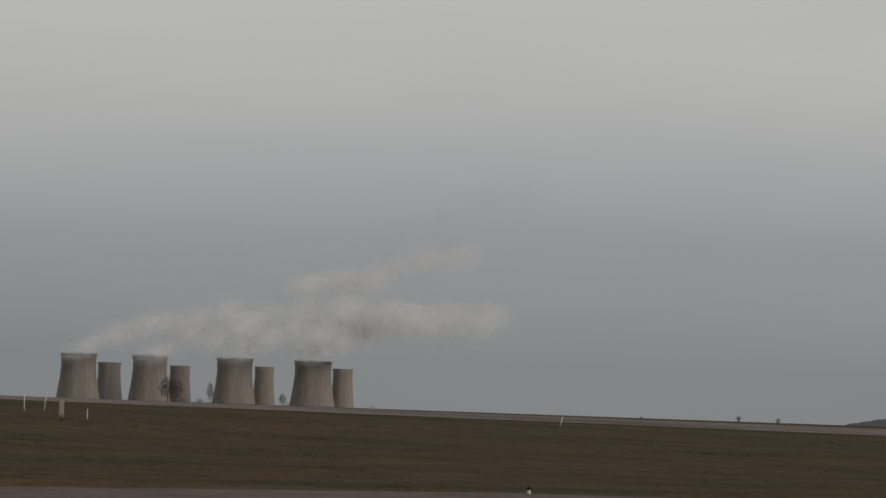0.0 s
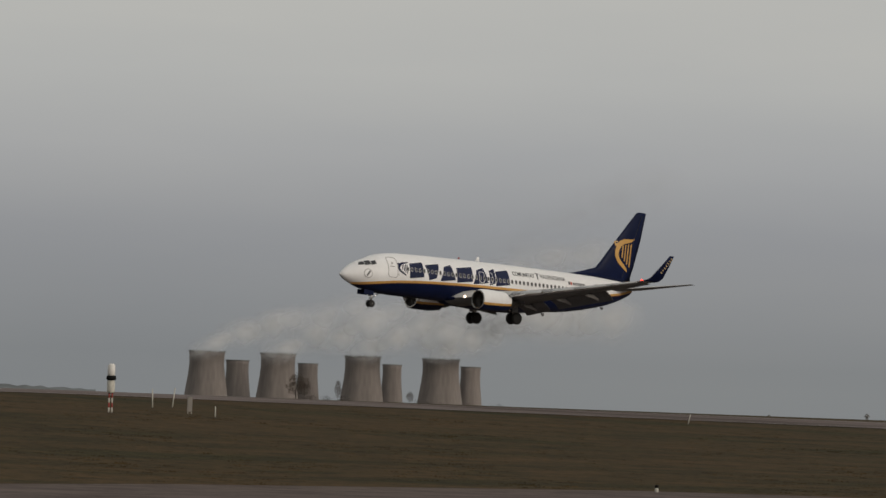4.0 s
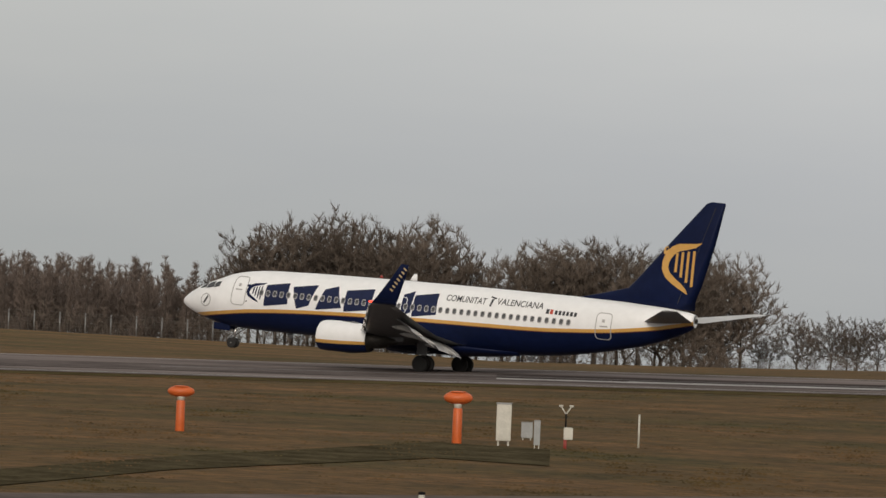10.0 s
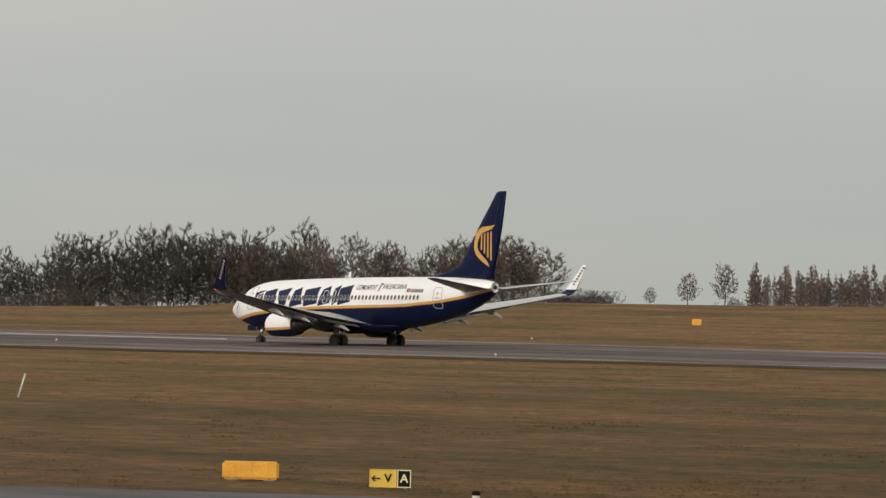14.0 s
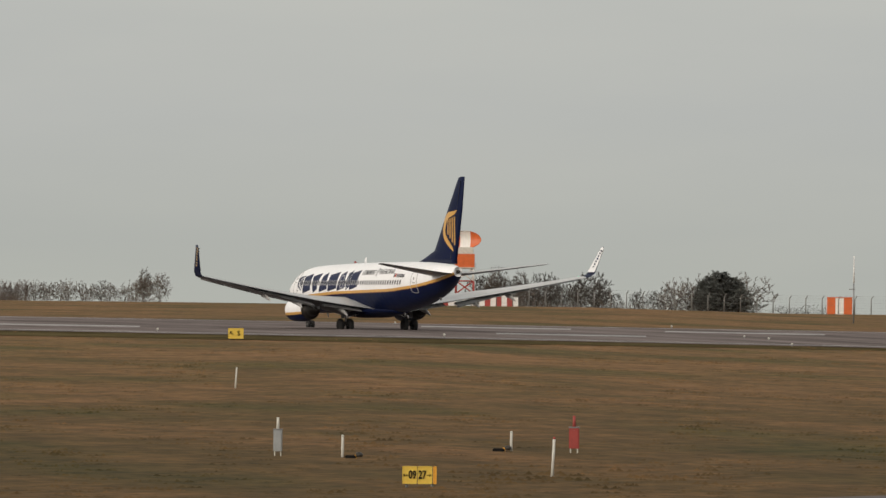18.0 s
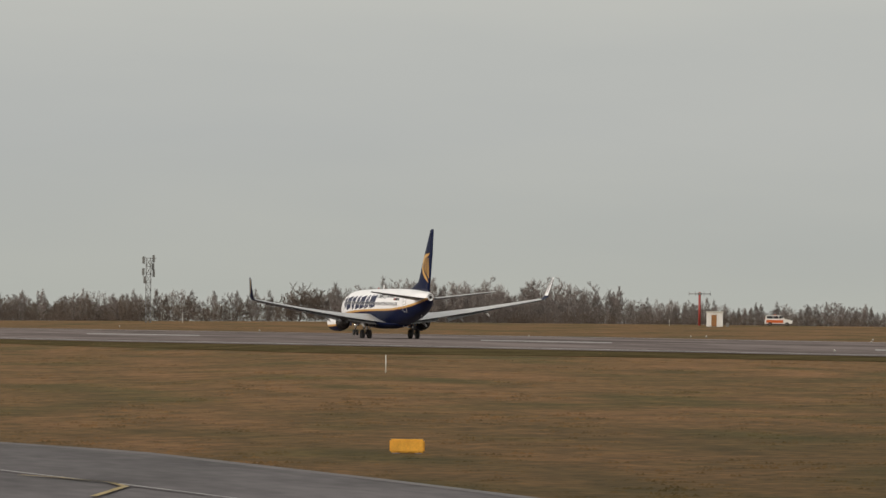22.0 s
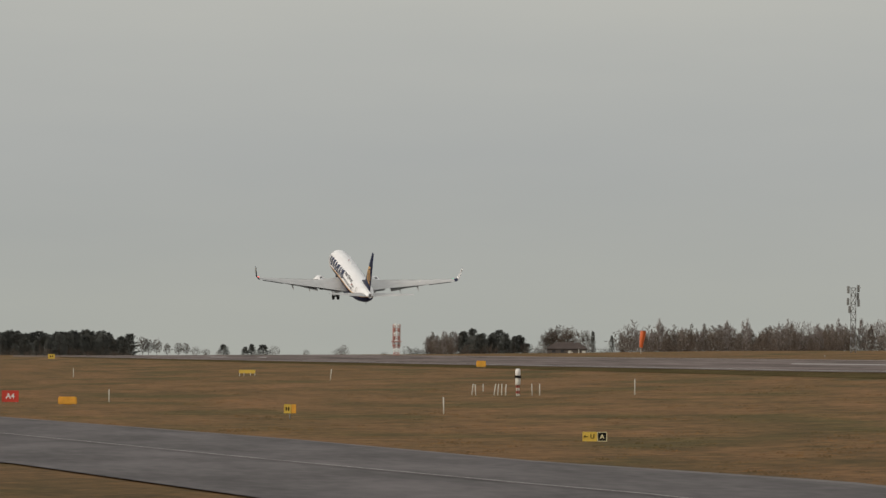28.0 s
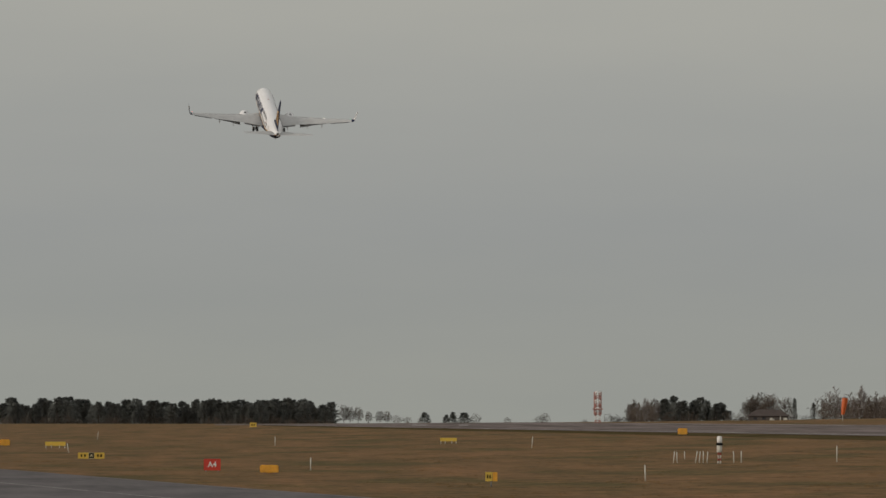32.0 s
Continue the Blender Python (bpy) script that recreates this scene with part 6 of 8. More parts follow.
def estate_car(az, r, w, h):
    s = stand("patrol_car", az, r, "white airfield patrol car with orange flanks, parked", "car", turn=180)
    prof = [(-.5, .22), (-.495, .55), (-.47, .62), (-.46, .92), (-.40, .99), (.05, 1.0), (.12, .96), (.24, .66), (.44, .58), (.5, .45), (.5, .22)]
    secs = []
    for y, inset in ((-.19, .03), (-.2, 0), (.2, 0), (.19, .03)):
        secs.append([Vector((-u * w, y * w * (1 - (.16 if v > .68 else 0)), v * h)) for u, v in prof])
    body = part("body", loft(secs, smooth=False), SIGN_WHITE, s)
    for y in (-1, 1):
        part("side_stripe", box(w * .6, .04, h * .26, (w * .13, y * w * .2, h * .30), .01), ORANGE, body)
        for u0, u1 in ((-.42, -.2), (-.18, .0), (.02, .16)):
            part("window", box(w * (u1 - u0), .04, h * .24, (-w * (u0 + u1) / 2, y * w * .178, h * .69), .01), GLASS_DARK, body)
        for u in (-.30, .31):
            wheel = new("wheel")
            wheel.parent = s
            wheel.matrix_basis = pose(-u * w, y * w * .19, .33)
            part("tyre", lathe([(.2, -.1), (.33, -.09), (.34, 0), (.33, .09), (.2, .1)], 16, "Y"), TYRE, wheel)
            part("rim", lathe([(.05, -.11), (.19, -.09), (.19, .09), (.05, .11)], 12, "Y"), HUB, wheel)
        part("headlight", box(.1, .35, .18, (-w * .495, y * w * .14, h * .45), .02), SIGN_WHITE, body)
        part("tail_light", box(.08, .2, .3, (w * .49, y * w * .16, h * .6), .02), RED_STEEL, body)
    part("light_bar", box(.3, w * .26, .14, (w * .12, 0, h * 1.0), .03), ORANGE, body)


def lattice_mast(az, r, w, h, look_of):
    words = {"grey": "grey lattice telecom mast hung with aerial panels", "yellow": "slim yellow lattice mast with a cross head", "red": "red and white banded lattice tower"}
    mats = {"grey": [GALV], "yellow": [YELLOW_LINE], "red": [HAZED_RED, SIGN_WHITE]}[look_of]
    s = stand("lattice_mast", az, r, words[look_of], "mast", "masts")
    lattice(s, w * (.42 if look_of == "grey" else .62), h, -.2, mats, 8 if look_of != "yellow" else 6, .09 if look_of != "yellow" else .06)
    if look_of == "grey":
        for k, (x, z) in enumerate(((-.4, .9), (.4, .92), (-.42, .72), (.42, .7), (-.3, .6), (.36, .8))):
            part("aerial_panel", box(w * .2, .3, h * .11, (x * w, -.1, z * h), .03), DULL_GREY, s)
        for x in (-.25, .3):
            part("headframe", tube((w * (x - .3), 0, h * .985), (w * (x + .3), 0, h * .985), .07, sides=6), GALV, s)
    elif look_of == "yellow":
        part("cross_head", box(w * 1.5, .15, .12, (0, 0, h * .95)), YELLOW_LINE, s)
    else:
        part("platform", box(w * 1.25, w * 1.25, h * .03, (0, 0, h * .42), .02), HAZED_RED, s)
        for x in (-.3, .3):
            # panel reds carry the same painted haze
            part("solid_panel", box(w * .34, w * .5, h * .7, (x * w, 0, h * .26), .03), HAZED_RED if x < 0 else material("hazed_red_white_panel", (0.45, 0.26, 0.23), 0.6), s)


def thin_mast(az, r, w, h):
    s = stand("thin_mast", az, r, "thin grey pole with a white upper half", "mast")
    part("lower", tube((0, 0, -.1), (0, 0, h * .6), .09, .07, 8), GALV, s)
    part("upper", tube((0, 0, h * .6), (0, 0, h), .08, .05, 8), SIGN_WHITE, s)
    part("bracket", box(.7, .15, .1, (-.2, 0, h * .5)), GALV, s)


def windsock(az, r, w, h, foot=.58, lean=0):
    s = stand("windsock", az, r, "limp orange windsock hanging from a pole", "windsock", "windsocks")
    part("pole", tube((0, 0, -.1), (0, 0, h), .07, .05, 8), POST_WHITE, s)
    part("hoop", lathe([(w * .34, h * .97), (w * .38, h * .985), (w * .34, h)], 14), GALV, s).location = (w * .3, 0, 0)
    sleeve = part("sleeve", lathe([(w * .36, 0), (w * .36, h * (foot - .97) * .3), (w * .28, h * (foot - .97) * .65), (w * .20, h * (foot - .97))], 14, close=False), ORANGE, s)
    sleeve.location, sleeve.rotation_euler = (w * .3, 0, h * .97), (0, radians(lean), 0)


def derelict_jet(az, r, w, h):
    s = stand("derelict_airliner", az, r, "white derelict airliner without wings or fin tip, on the hill", "aircraft", sink=.35)
    rad = h * .30
    secs = []
    for u, k, dz in ((0, .12, -.12), (.015, .35, -.1), (.04, .65, -.04), (.08, .9, 0), (.13, 1, 0), (.66, 1, 0), (.8, .88, .1), (.93, .55, .26), (.995, .22, .4), (1, .1, .42)):
        secs.append([Vector((-w * .5 + u * w, math.cos(a) * rad * k, rad * 1.12 + dz * rad + math.sin(a) * rad * k)) for a in [q * math.tau / 18 for q in range(18)]])
    body = part("fuselage", loft(secs), WEATHERED_SKIN, s)
    fin = part("fin_stump", loft([[Vector((x, y, z)) for x, y in ((w * a, -.12), (w * b, -.05), (w * b, .05), (w * a, .12))] for a, b, z in ((.31, .47, rad * 1.95), (.34, .485, rad * 2.6), (.33, .492, h * .86), (.335, .49, h))], smooth=False), WEATHERED_SKIN, s)
    part("fin_duct", lathe([(rad * .08, w * .315), (rad * .14, w * .33), (rad * .14, w * .38), (rad * .08, w * .40)], 14, "X"), WEATHERED_SKIN, fin).location = (0, 0, h * .93)
    for side in (-1, 1):
        part("tailplane_slot", box(w * .10, .08, rad * .22, (w * .40, side * rad * .62, rad * 1.32), .02), SIGN_BLACK, body)
        part("stub_wing", loft([[Vector((x, side * y, z)) for x, z in ((-.10 * w, .5 * rad), (.10 * w, .42 * rad), (.11 * w, .5 * rad), (-.06 * w, .66 * rad))] for y in (rad * .8, rad * 1.5)], smooth=False), DULL_GREY, body)
        for k, u in enumerate((-.43, -.04, .06, .28)):
            part("doorway", box(.28, .06, rad * .62, (w * u, side * rad * .985, rad * .9), .02), SIGN_BLACK, body)
        for k in range(26):
            part("window", box(.11, .04, .13, (-w * .36 + k * w * .023, side * rad * .985, rad * 1.28)), DULL_GREY, body)
    part("cockpit_window", box(.5, rad * 1.1, rad * .2, (-w * .455, 0, rad * 1.35), .03), SIGN_BLACK, body)
    part("cradle", box(w * .6, rad * .9, .7, (0, 0, -.2)), DULL_GREY, s)


def fire_rig(az, r, w, h):
    s = stand("fire_training_rig", az, r, "sooty steel fire-training aircraft mock-up on stilts with an escape slide", "training rig")
    rad = h * .26
    zc = h * .66
    soot = material("burnt_steel", (0.075, 0.072, 0.066), 0.75, 0.3, vary=0.6, size=1.6)
    rust = material("pale_scorched_steel", (0.30, 0.29, 0.26), 0.7, 0.2, vary=0.6, size=1.2)
    for k, (u0, u1, m) in enumerate(((-.10, .02, soot), (.02, .16, rust), (.16, .27, rust), (.27, .36, soot), (.36, .44, soot))):
        bm = lathe([(rad * .96, w * u0), (rad, w * (u0 + .01)), (rad, w * (u1 - .01)), (rad * .96, w * u1)], 22, "X")
        part("drum_section", bm, m, s).location = (0, 0, zc)
    bm = lathe([(rad * .98, w * .44), (rad * .98, w * .452), (rad * .3, w * .458)], 22, "X")
    part("end_disc", bm, CONCRETE, s).location = (0, 0, zc)
    for k in range(4):
        part("wing_rail", tube((-w * .5 + k * w * .03, -rad * .4, zc + rad * (.55 - .28 * k)), (-w * .05, -rad * .4, zc + rad * (.6 - .28 * k)), .12, sides=8), rust, s)
    part("engine_pod", lathe([(rad * .35, -w * .46), (rad * .62, -w * .43), (rad * .62, -w * .30), (rad * .4, -w * .26)], 18, "X"), soot, s).location = (0, -rad * .4, zc - rad * 1.05)
    part("pod_strut", box(.3, .3, h * .5, (-w * .36, -rad * .4, 0)), soot, s)
    for u in (-.3, -.05, .12, .26, .38, .44):
        for y in (-.6, .6):
            part("stilt", tube((w * u, y * rad, -.1), (w * u, y * rad, zc - rad * .6), .11, sides=8), GALV, s)
    for u in (.26, .38):
        part("brace", tube((w * u, -rad * .6, 0), (w * (u + .06), -rad * .6, zc - rad), .07, sides=6), GALV, s)
    for u in (.10, .17):
        part("red_tank", box(w * .055, 1.2, h * .22, (w * u, -rad * .3, 0), .05), RED_STEEL, s)
    slide = loft([[Vector((w * .455 + u * w * .22, y, zc - rad * .2 - u * (zc - rad * .2) + dz)) for y, dz in ((-.6, .25), (-.5, 0), (.5, 0), (.6, .25), (.5, -.12), (-.5, -.12))] for u in (0, .5, 1)], smooth=False)
    part("escape_slide", slide, GREY_BOX, s)
    part("mast", tube((w * .02, 0, zc + rad), (w * .02, 0, zc + rad * 1.7), .07, sides=6), soot, s)


def shelter(az, r, w, h):
    s = stand("open_shelter", az, r, "open-fronted white shelter with a flat roof", "shelter")
    part("roof", box(w * 1.04, w * .6, h * .06, (0, 0, h * .94), .02), SIGN_WHITE, s)
    part("back_wall", box(w, .1, h * .94, (0, w * .27, 0)), DULL_GREY, s)
    for x, ww in ((-.46, .12), (-.2, .06), (.1, .3), (.46, .07)):
        part("front_panel", box(w * ww, .12, h * .94, (w * x, -w * .24, 0), .01), CONCRETE if ww < .2 else GREY_BOX, s)
    part("notice_board", box(w * .2, .06, h * .42, (w * .12, -w * .29, h * .42)), SIGN_WHITE, s)


def scrap_heap(az, r, w, h):
    """Dark machinery and drums left on the grass."""
    rng = random.Random(int(az * 100))
    s = stand("scrap_heap", az, r, "dark rusty machinery and boxes on the grass", "scrap", sink=.05)
    for k in range(6):
        bw, bh = w * rng.uniform(.14, .3), h * rng.uniform(.35, 1)
        part("machine_box" if k % 2 else "panel", box(bw, rng.uniform(.5, 1.2), bh, (w * (-.42 + .168 * k), rng.uniform(-.5, .5), 0), .04), (SIGN_BLACK, DULL_GREY, RED_STEEL)[k % 3], s)
    part("drum", tube((w * .2, -.9, 0), (w * .2, -.9, h * .45), .3, sides=14), DULL_GREY, s)


def farmhouse(az, r, w, h):
    s = stand("farmhouse", az, r, "distant low farmhouse with a brown hipped roof and pale porch", "house", sink=.3)
    part("wall", box(w * .92, w * .5, h * .5, (0, 0, 0)), material("dark_rendered_wall", (0.10, 0.085, 0.075), 0.9, vary=0.2, size=3), s)
    eaves = [Vector((x * w * .5, y * w * .29, h * .46)) for x, y in ((-1, -1), (1, -1), (1, 1), (-1, 1))]
    ridge = [Vector((x * w * .26, y * .06, h)) for x, y in ((-1, -1), (1, -1), (1, 1), (-1, 1))]
    part("roof", loft([eaves, ridge], smooth=False), material("brown_tile_roof", (0.070, 0.052, 0.046), 0.9, vary=0.25, size=1.5), s)
    part("chimney", box(w * .05, w * .05, h * .3, (w * .2, 0, h * .85)), DULL_GREY, s)
    for u in (-.3, -.1):
        part("window", box(w * .08, .1, h * .2, (w * u, -w * .25, h * .16)), GLASS_DARK, s)
    for x, wide, tall in ((.7, .7, .7), (1.3, .3, .5), (2.9, .25, 1.3), (4.1, .9, .7)):
        part("porch_panel", box(wide, .12, tall, (x, -w * .25 - .12, .2), .02), POST_WHITE, s)


def tank_trailer(az, r, w, h):
    s = stand("tank_trailer", az, r, "long pale grey tank trailer parked on the grass", "trailer")
    bm = lathe([(h * .2, -w * .5), (h * .42, -w * .46), (h * .45, -w * .3), (h * .45, w * .3), (h * .42, w * .46), (h * .2, w * .5)], 18, "X")
    part("tank", bm, GREY_BOX, s).location = (0, 0, h * .58)
    for x in (-.3, -.2, .3):
        part("wheel", lathe([(.1, -.5), (h * .2, -.48), (h * .2, .48), (.1, .5)], 14, "Y"), TYRE, s).location = (w * x, 0, h * .18)
    part("chassis", box(w * .9, .8, h * .12, (0, 0, h * .16), .02), DULL_GREY, s)


def fuel_bowser(az, r, w, h):
    s = stand("fuel_bowser", az, r, "small bowser with a yellow cab end and white tank", "truck")
    part("cab", box(w * .42, 1.3, h * .72, (-w * .28, 0, h * .1), .12), SIGN_YELLOW, s)
    bm = lathe([(h * .2, -w * .1), (h * .42, -w * .06), (h * .42, w * .42), (h * .2, w * .48)], 16, "X")
    part("tank", bm, SIGN_WHITE, s).location = (0, 0, h * .58)
    part("windscreen", box(w * .2, 1.2, h * .22, (-w * .36, -.1, h * .55), .03), GLASS_DARK, s)
    for x in (-.28, .3):
        part("wheel", lathe([(.1, -.6), (h * .18, -.58), (h * .18, .58), (.1, .6)], 14, "Y"), TYRE, s).location = (w * x, 0, h * .15)


def cooling_tower(az, r, w, top):
    """A waisted concrete shell; its foot lies below the airfield's brow."""
    base = spot(az, r)
    low = -14.0
    h = top - low
    s = thing("cooling_tower", Matrix.Translation((base.x, base.y, low)), "grey-brown concrete cooling tower of a power station, steaming", "cooling tower", "power station towers")
    R = w * .5
    shell = part("shell", lathe([(R * 1.16, h * .06), (R * 1.06, h * .2), (R * .97, h * .4), (R * .88, h * .6), (R * .825, h * .78), (R * .83, h * .92), (R * .86, h), (R * .80, h), (R * .76, h * .9), (R * .74, h * .78)], 40, close=False), TOWER_CONCRETE, s)
    part("rim", lathe([(R * .865, h * .985), (R * .885, h * .99), (R * .885, h * 1.004), (R * .85, h * 1.005)], 40), DULL_GREY, shell)
    for k in range(24):
        a = k * math.tau / 24
        part("leg", tube((math.cos(a) * R * 1.22, math.sin(a) * R * 1.22, -6), (math.cos(a + .08) * R * 1.15, math.sin(a + .08) * R * 1.15, h * .065), .4, sides=5), TOWER_CONCRETE, s)


def fence(az0, az1, r_of, h, step, label, cranked=True):
    s = thing("perimeter_fence", pose(0, 0, 0), label, "fence", "perimeter fences")
    n = max(2, int((az1 - az0) / step))
    tops = []
    post_me = None
    for k in range(n + 1):
        az = az0 + (az1 - az0) * k / n
        p = spot(az, r_of(az))
        if post_me is None:
            bm = tube((0, 0, -.1), (0, 0, h * .84), .07, .065, 6)
            tube((0, 0, h * .82), (.28 if cranked else 0, 0, h), .065, .05, 6, bm)
            post_me = bpy.data.meshes.new("post")
            bm.to_mesh(post_me)
            bm.free()
        placed("post", post_me, FENCE_POST if cranked else GALV, s, at=Matrix.Translation(p) @ pose(0, 0, 0, 0, 0, az))
        tops.append(p)
    for level in (.06, .2, .34, .48, .62, .76, .86, .98):
        verts, faces = [], []
        for k, p in enumerate(tops):
            d = (tops[min(k + 1, n)] - tops[max(k - 1, 0)]).normalized()
            side = Vector((-d.y, d.x, 0)).normalized()
            c = p + Vector((0, 0, h * level))
            verts += [c + side * .006, c + Vector((0, 0, .007)), c - side * .006, c - Vector((0, 0, .007))]
        for k in range(n):
            faces += [(4 * k + j, 4 * k + (j + 1) % 4, 4 * k + 4 + (j + 1) % 4, 4 * k + 4 + j) for j in range(4)]
        placed("wire", sheet("wire", verts, faces), FENCE_POST, s)


def painted(points, wide, mat, name, parent, lift=0.11):
    """A painted line on the pavement through points given by bearing and fall of the line of sight."""
    fine = []
    for (a0, e0), (a1, e1) in zip(points, points[1:]):
        n = max(1, int(abs(a1 - a0) / .25), int(abs(e1 - e0) / .05))
        fine += [(a0 + (a1 - a0) * k / n, e0 + (e1 - e0) * k / n) for k in range(n)]
    fine.append(points[-1])
    ps = [spot(a, reach(a, e), lift) for a, e in fine]
    verts, faces = [], []
    for k, p in enumerate(ps):
        d = (ps[min(k + 1, len(ps) - 1)] - ps[max(k - 1, 0)]).normalized()
        side = Vector((-d.y, d.x, 0)).normalized() * wide / 2
        for q in (p + side, p - side):
            verts.append(spot(math.degrees(math.atan2(-q.x, q.y)), math.hypot(q.x, q.y), lift))
    faces = [(2 * k, 2 * k + 1, 2 * k + 3, 2 * k + 2) for k in range(len(ps) - 1)]
    return placed(name, sheet(name, verts, faces), mat, parent)


def ridge(az0, az1, r, profile, label, mat=HILL):
    """A far wooded ridge: heights in metres over the plain, by share of its length."""
    s = thing("far_ridge", pose(0, 0, 0), label, "hill")
    n = max(30, int((az1 - az0) * 12))
    verts, faces = [], []
    rng = random.Random(int(az0 * 10) + 7)
    for k in range(n + 1):
        az = az0 + (az1 - az0) * k / n
        h = float(np.interp(k / n, [q for q, _ in profile], [v for _, v in profile])) + rng.uniform(-.8, .8) * (1 if 0 < k < n else 0)
        for dr, z in ((-260, -60.0), (-60, h * .8 - 2), (0, h), (200, h * .6 - 6), (420, -60.0)):
            p = spot(az, r + dr)
            verts.append((p.x, p.y, z + EYE_Z))
    for k in range(n):
        for j in range(4):
            faces.append((k * 5 + j, k * 5 + j + 1, k * 5 + j + 6, k * 5 + j + 5))
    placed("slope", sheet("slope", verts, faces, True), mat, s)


def pylon(az, r, h):
    s = stand("pylon", az, r, "distant steel electricity pylon", "pylon", "pylons", sink=8)
    lattice(s, h * .16, h + 8, 0, [GALV], 5, .35)
    for z, w in ((.80, .5), (.9, .36)):
        part("arm", tube((-h * w / 2, 0, 8 + h * z), (h * w / 2, 0, 8 + h * z), .35, sides=5), GALV, s)


def steam_material(name, alpha, colour):
    """Vapour: light passes through thin parts and scatters in the rest."""
    m = bpy.data.materials.new(name)
    m.use_nodes = True
    n, l = m.node_tree.nodes, m.node_tree.links
    n.remove(n["Principled BSDF"])
    dif, tra, gap, half, veil = n.new("ShaderNodeBsdfDiffuse"), n.new("ShaderNodeBsdfTranslucent"), n.new("ShaderNodeBsdfTransparent"), n.new("ShaderNodeMixShader"), n.new("ShaderNodeMixShader")
    dif.inputs["Color"].default_value = tra.inputs["Color"].default_value = (*colour, 1)
    half.inputs[0].default_value = 0.5
    co, tx, mr = n.new("ShaderNodeTexCoord"), n.new("ShaderNodeTexNoise"), n.new("ShaderNodeMapRange")
    tx.inputs["Scale"].default_value, tx.inputs["Detail"].default_value = 1.2, 1
    l.new(co.outputs["Object"], tx.inputs["Vector"])
    mr.inputs["From Min"].default_value, mr.inputs["From Max"].default_value = 0.32, 0.66
    mr.inputs["To Min"].default_value, mr.inputs["To Max"].default_value = alpha * .3, alpha
    # a puff thins outwards from its axis towards the camera
    flat, length, thin, both = n.new("ShaderNodeVectorMath"), n.new("ShaderNodeVectorMath"), n.new("ShaderNodeMapRange"), n.new("ShaderNodeMath")
    flat.operation, length.operation, both.operation = "MULTIPLY", "LENGTH", "MULTIPLY"
    flat.inputs[1].default_value = (1, 0, 1)
    l.new(co.outputs["Object"], flat.inputs[0]), l.new(flat.outputs[0], length.inputs[0])
    l.new(length.outputs["Value"], thin.inputs["Value"])
    thin.interpolation_type = "SMOOTHSTEP"
    thin.inputs["From Min"].default_value, thin.inputs["From Max"].default_value = 0.05, 0.78
    thin.inputs["To Min"].default_value, thin.inputs["To Max"].default_value = 1.0, 0.0
    l.new(tx.outputs["Fac"], mr.inputs["Value"]), l.new(mr.outputs[0], both.inputs[0]), l.new(thin.outputs[0], both.inputs[1])
    l.new(both.outputs[0], veil.inputs[0])
    l.new(dif.outputs[0], half.inputs[1]), l.new(tra.outputs[0], half.inputs[2])
    l.new(gap.outputs[0], veil.inputs[1]), l.new(half.outputs[0], veil.inputs[2])
    l.new(veil.outputs[0], n["Material Output"].inputs[0])
    return m


def puff_mesh(seed, detail=3):
    bm = bmesh.new()
    bmesh.ops.create_icosphere(bm, subdivisions=detail, radius=1)
    for v in bm.verts:
        d = v.co.normalized()
        v.co = d * (0.82 + .05 * noise.noise(d * 1.3 + Vector((seed, 0, 0))))
    # only the half that faces the camera is kept
    bmesh.ops.delete(bm, geom=[f for f in bm.faces if f.calc_center_median().y > .12], context="FACES")
    for f in bm.faces:
        f.smooth = True
    me = bpy.data.meshes.new("puff")
    bm.to_mesh(me)
    bm.free()
    return me



# runway and taxiway signs
sign(-17.349, 273.5, 6.94, 1.50, [("27 CAT II/III", "red", 0.765), ("W2", "black", 0.235)])
sign(-12.237, 295.4, 4.23, 1.21, [("09-27", "red", 0.72), ("W1", "black", 0.28)])
sign(7.547, 267.7, 4.14, 1.18, [("W1", "black", 0.305), ("09-27", "red", 0.695)])
sign(16.800, 199.8, 5.36, 1.11, [("W2", "black", 0.235), ("27 CAT II/III", "red", 0.765)])
sign(40.682, 139.4, 0.95, 0.81, [("A3", "red", 1.0)])
sign(52.231, 144.9, 1.14, 0.55, [("<V", "yellow", 0.66), ("A", "black", 0.34)])
sign(66.804, 141.0, 0.92, 0.58, [("<09", "yellow", 0.44), ("27>", "yellow", 0.44), ("", "orange", 0.12)], 0.2)
sign(68.777, 371.2, 1.09, 0.82, [("<S", "yellow", 1.0)], slant=45)
sign(82.297, 255.2, 1.18, 0.51, [("<U", "yellow", 0.6), ("A", "black", 0.4)])
sign(88.525, 407.7, 1.29, 0.99, [("A4", "red", 1.0)])
sign(85.549, 325.4, 0.75, 0.92, [("", "yellow", 0.6), ("", "orange", 0.4)], 0.4)
sign(89.812, 512.4, 2.54, 0.65, [("", "yellow", 0.4), ("A", "black", 0.22), ("", "yellow", 0.38)])
sign(88.091, 1132.2, 1.43, 1.07, [("", "yellow", 1.0)])

# yellow and orange marker blocks
marker_block(41.032, 138.9, 0.75, 0.83)
marker_block(53.721, 149.3, 1.57, 0.58)
marker_block(35.084, 306.0, 1.00, 0.87)
marker_block(76.774, 186.5, 1.22, 0.55)
marker_block(87.917, 395.4, 1.37, 0.67)
marker_block(83.512, 670.1, 1.20, 0.92)
marker_block(-17.186, 390.6, 1.03, 0.53)
marker_block(48.998, 514.2, 0.92, 0.70)
marker_block(90.727, 709.3, 1.34, 0.97)
low_barrier(86.007, 618.2, 1.89, 0.65)
low_barrier(90.193, 660.4, 2.50, 0.83)

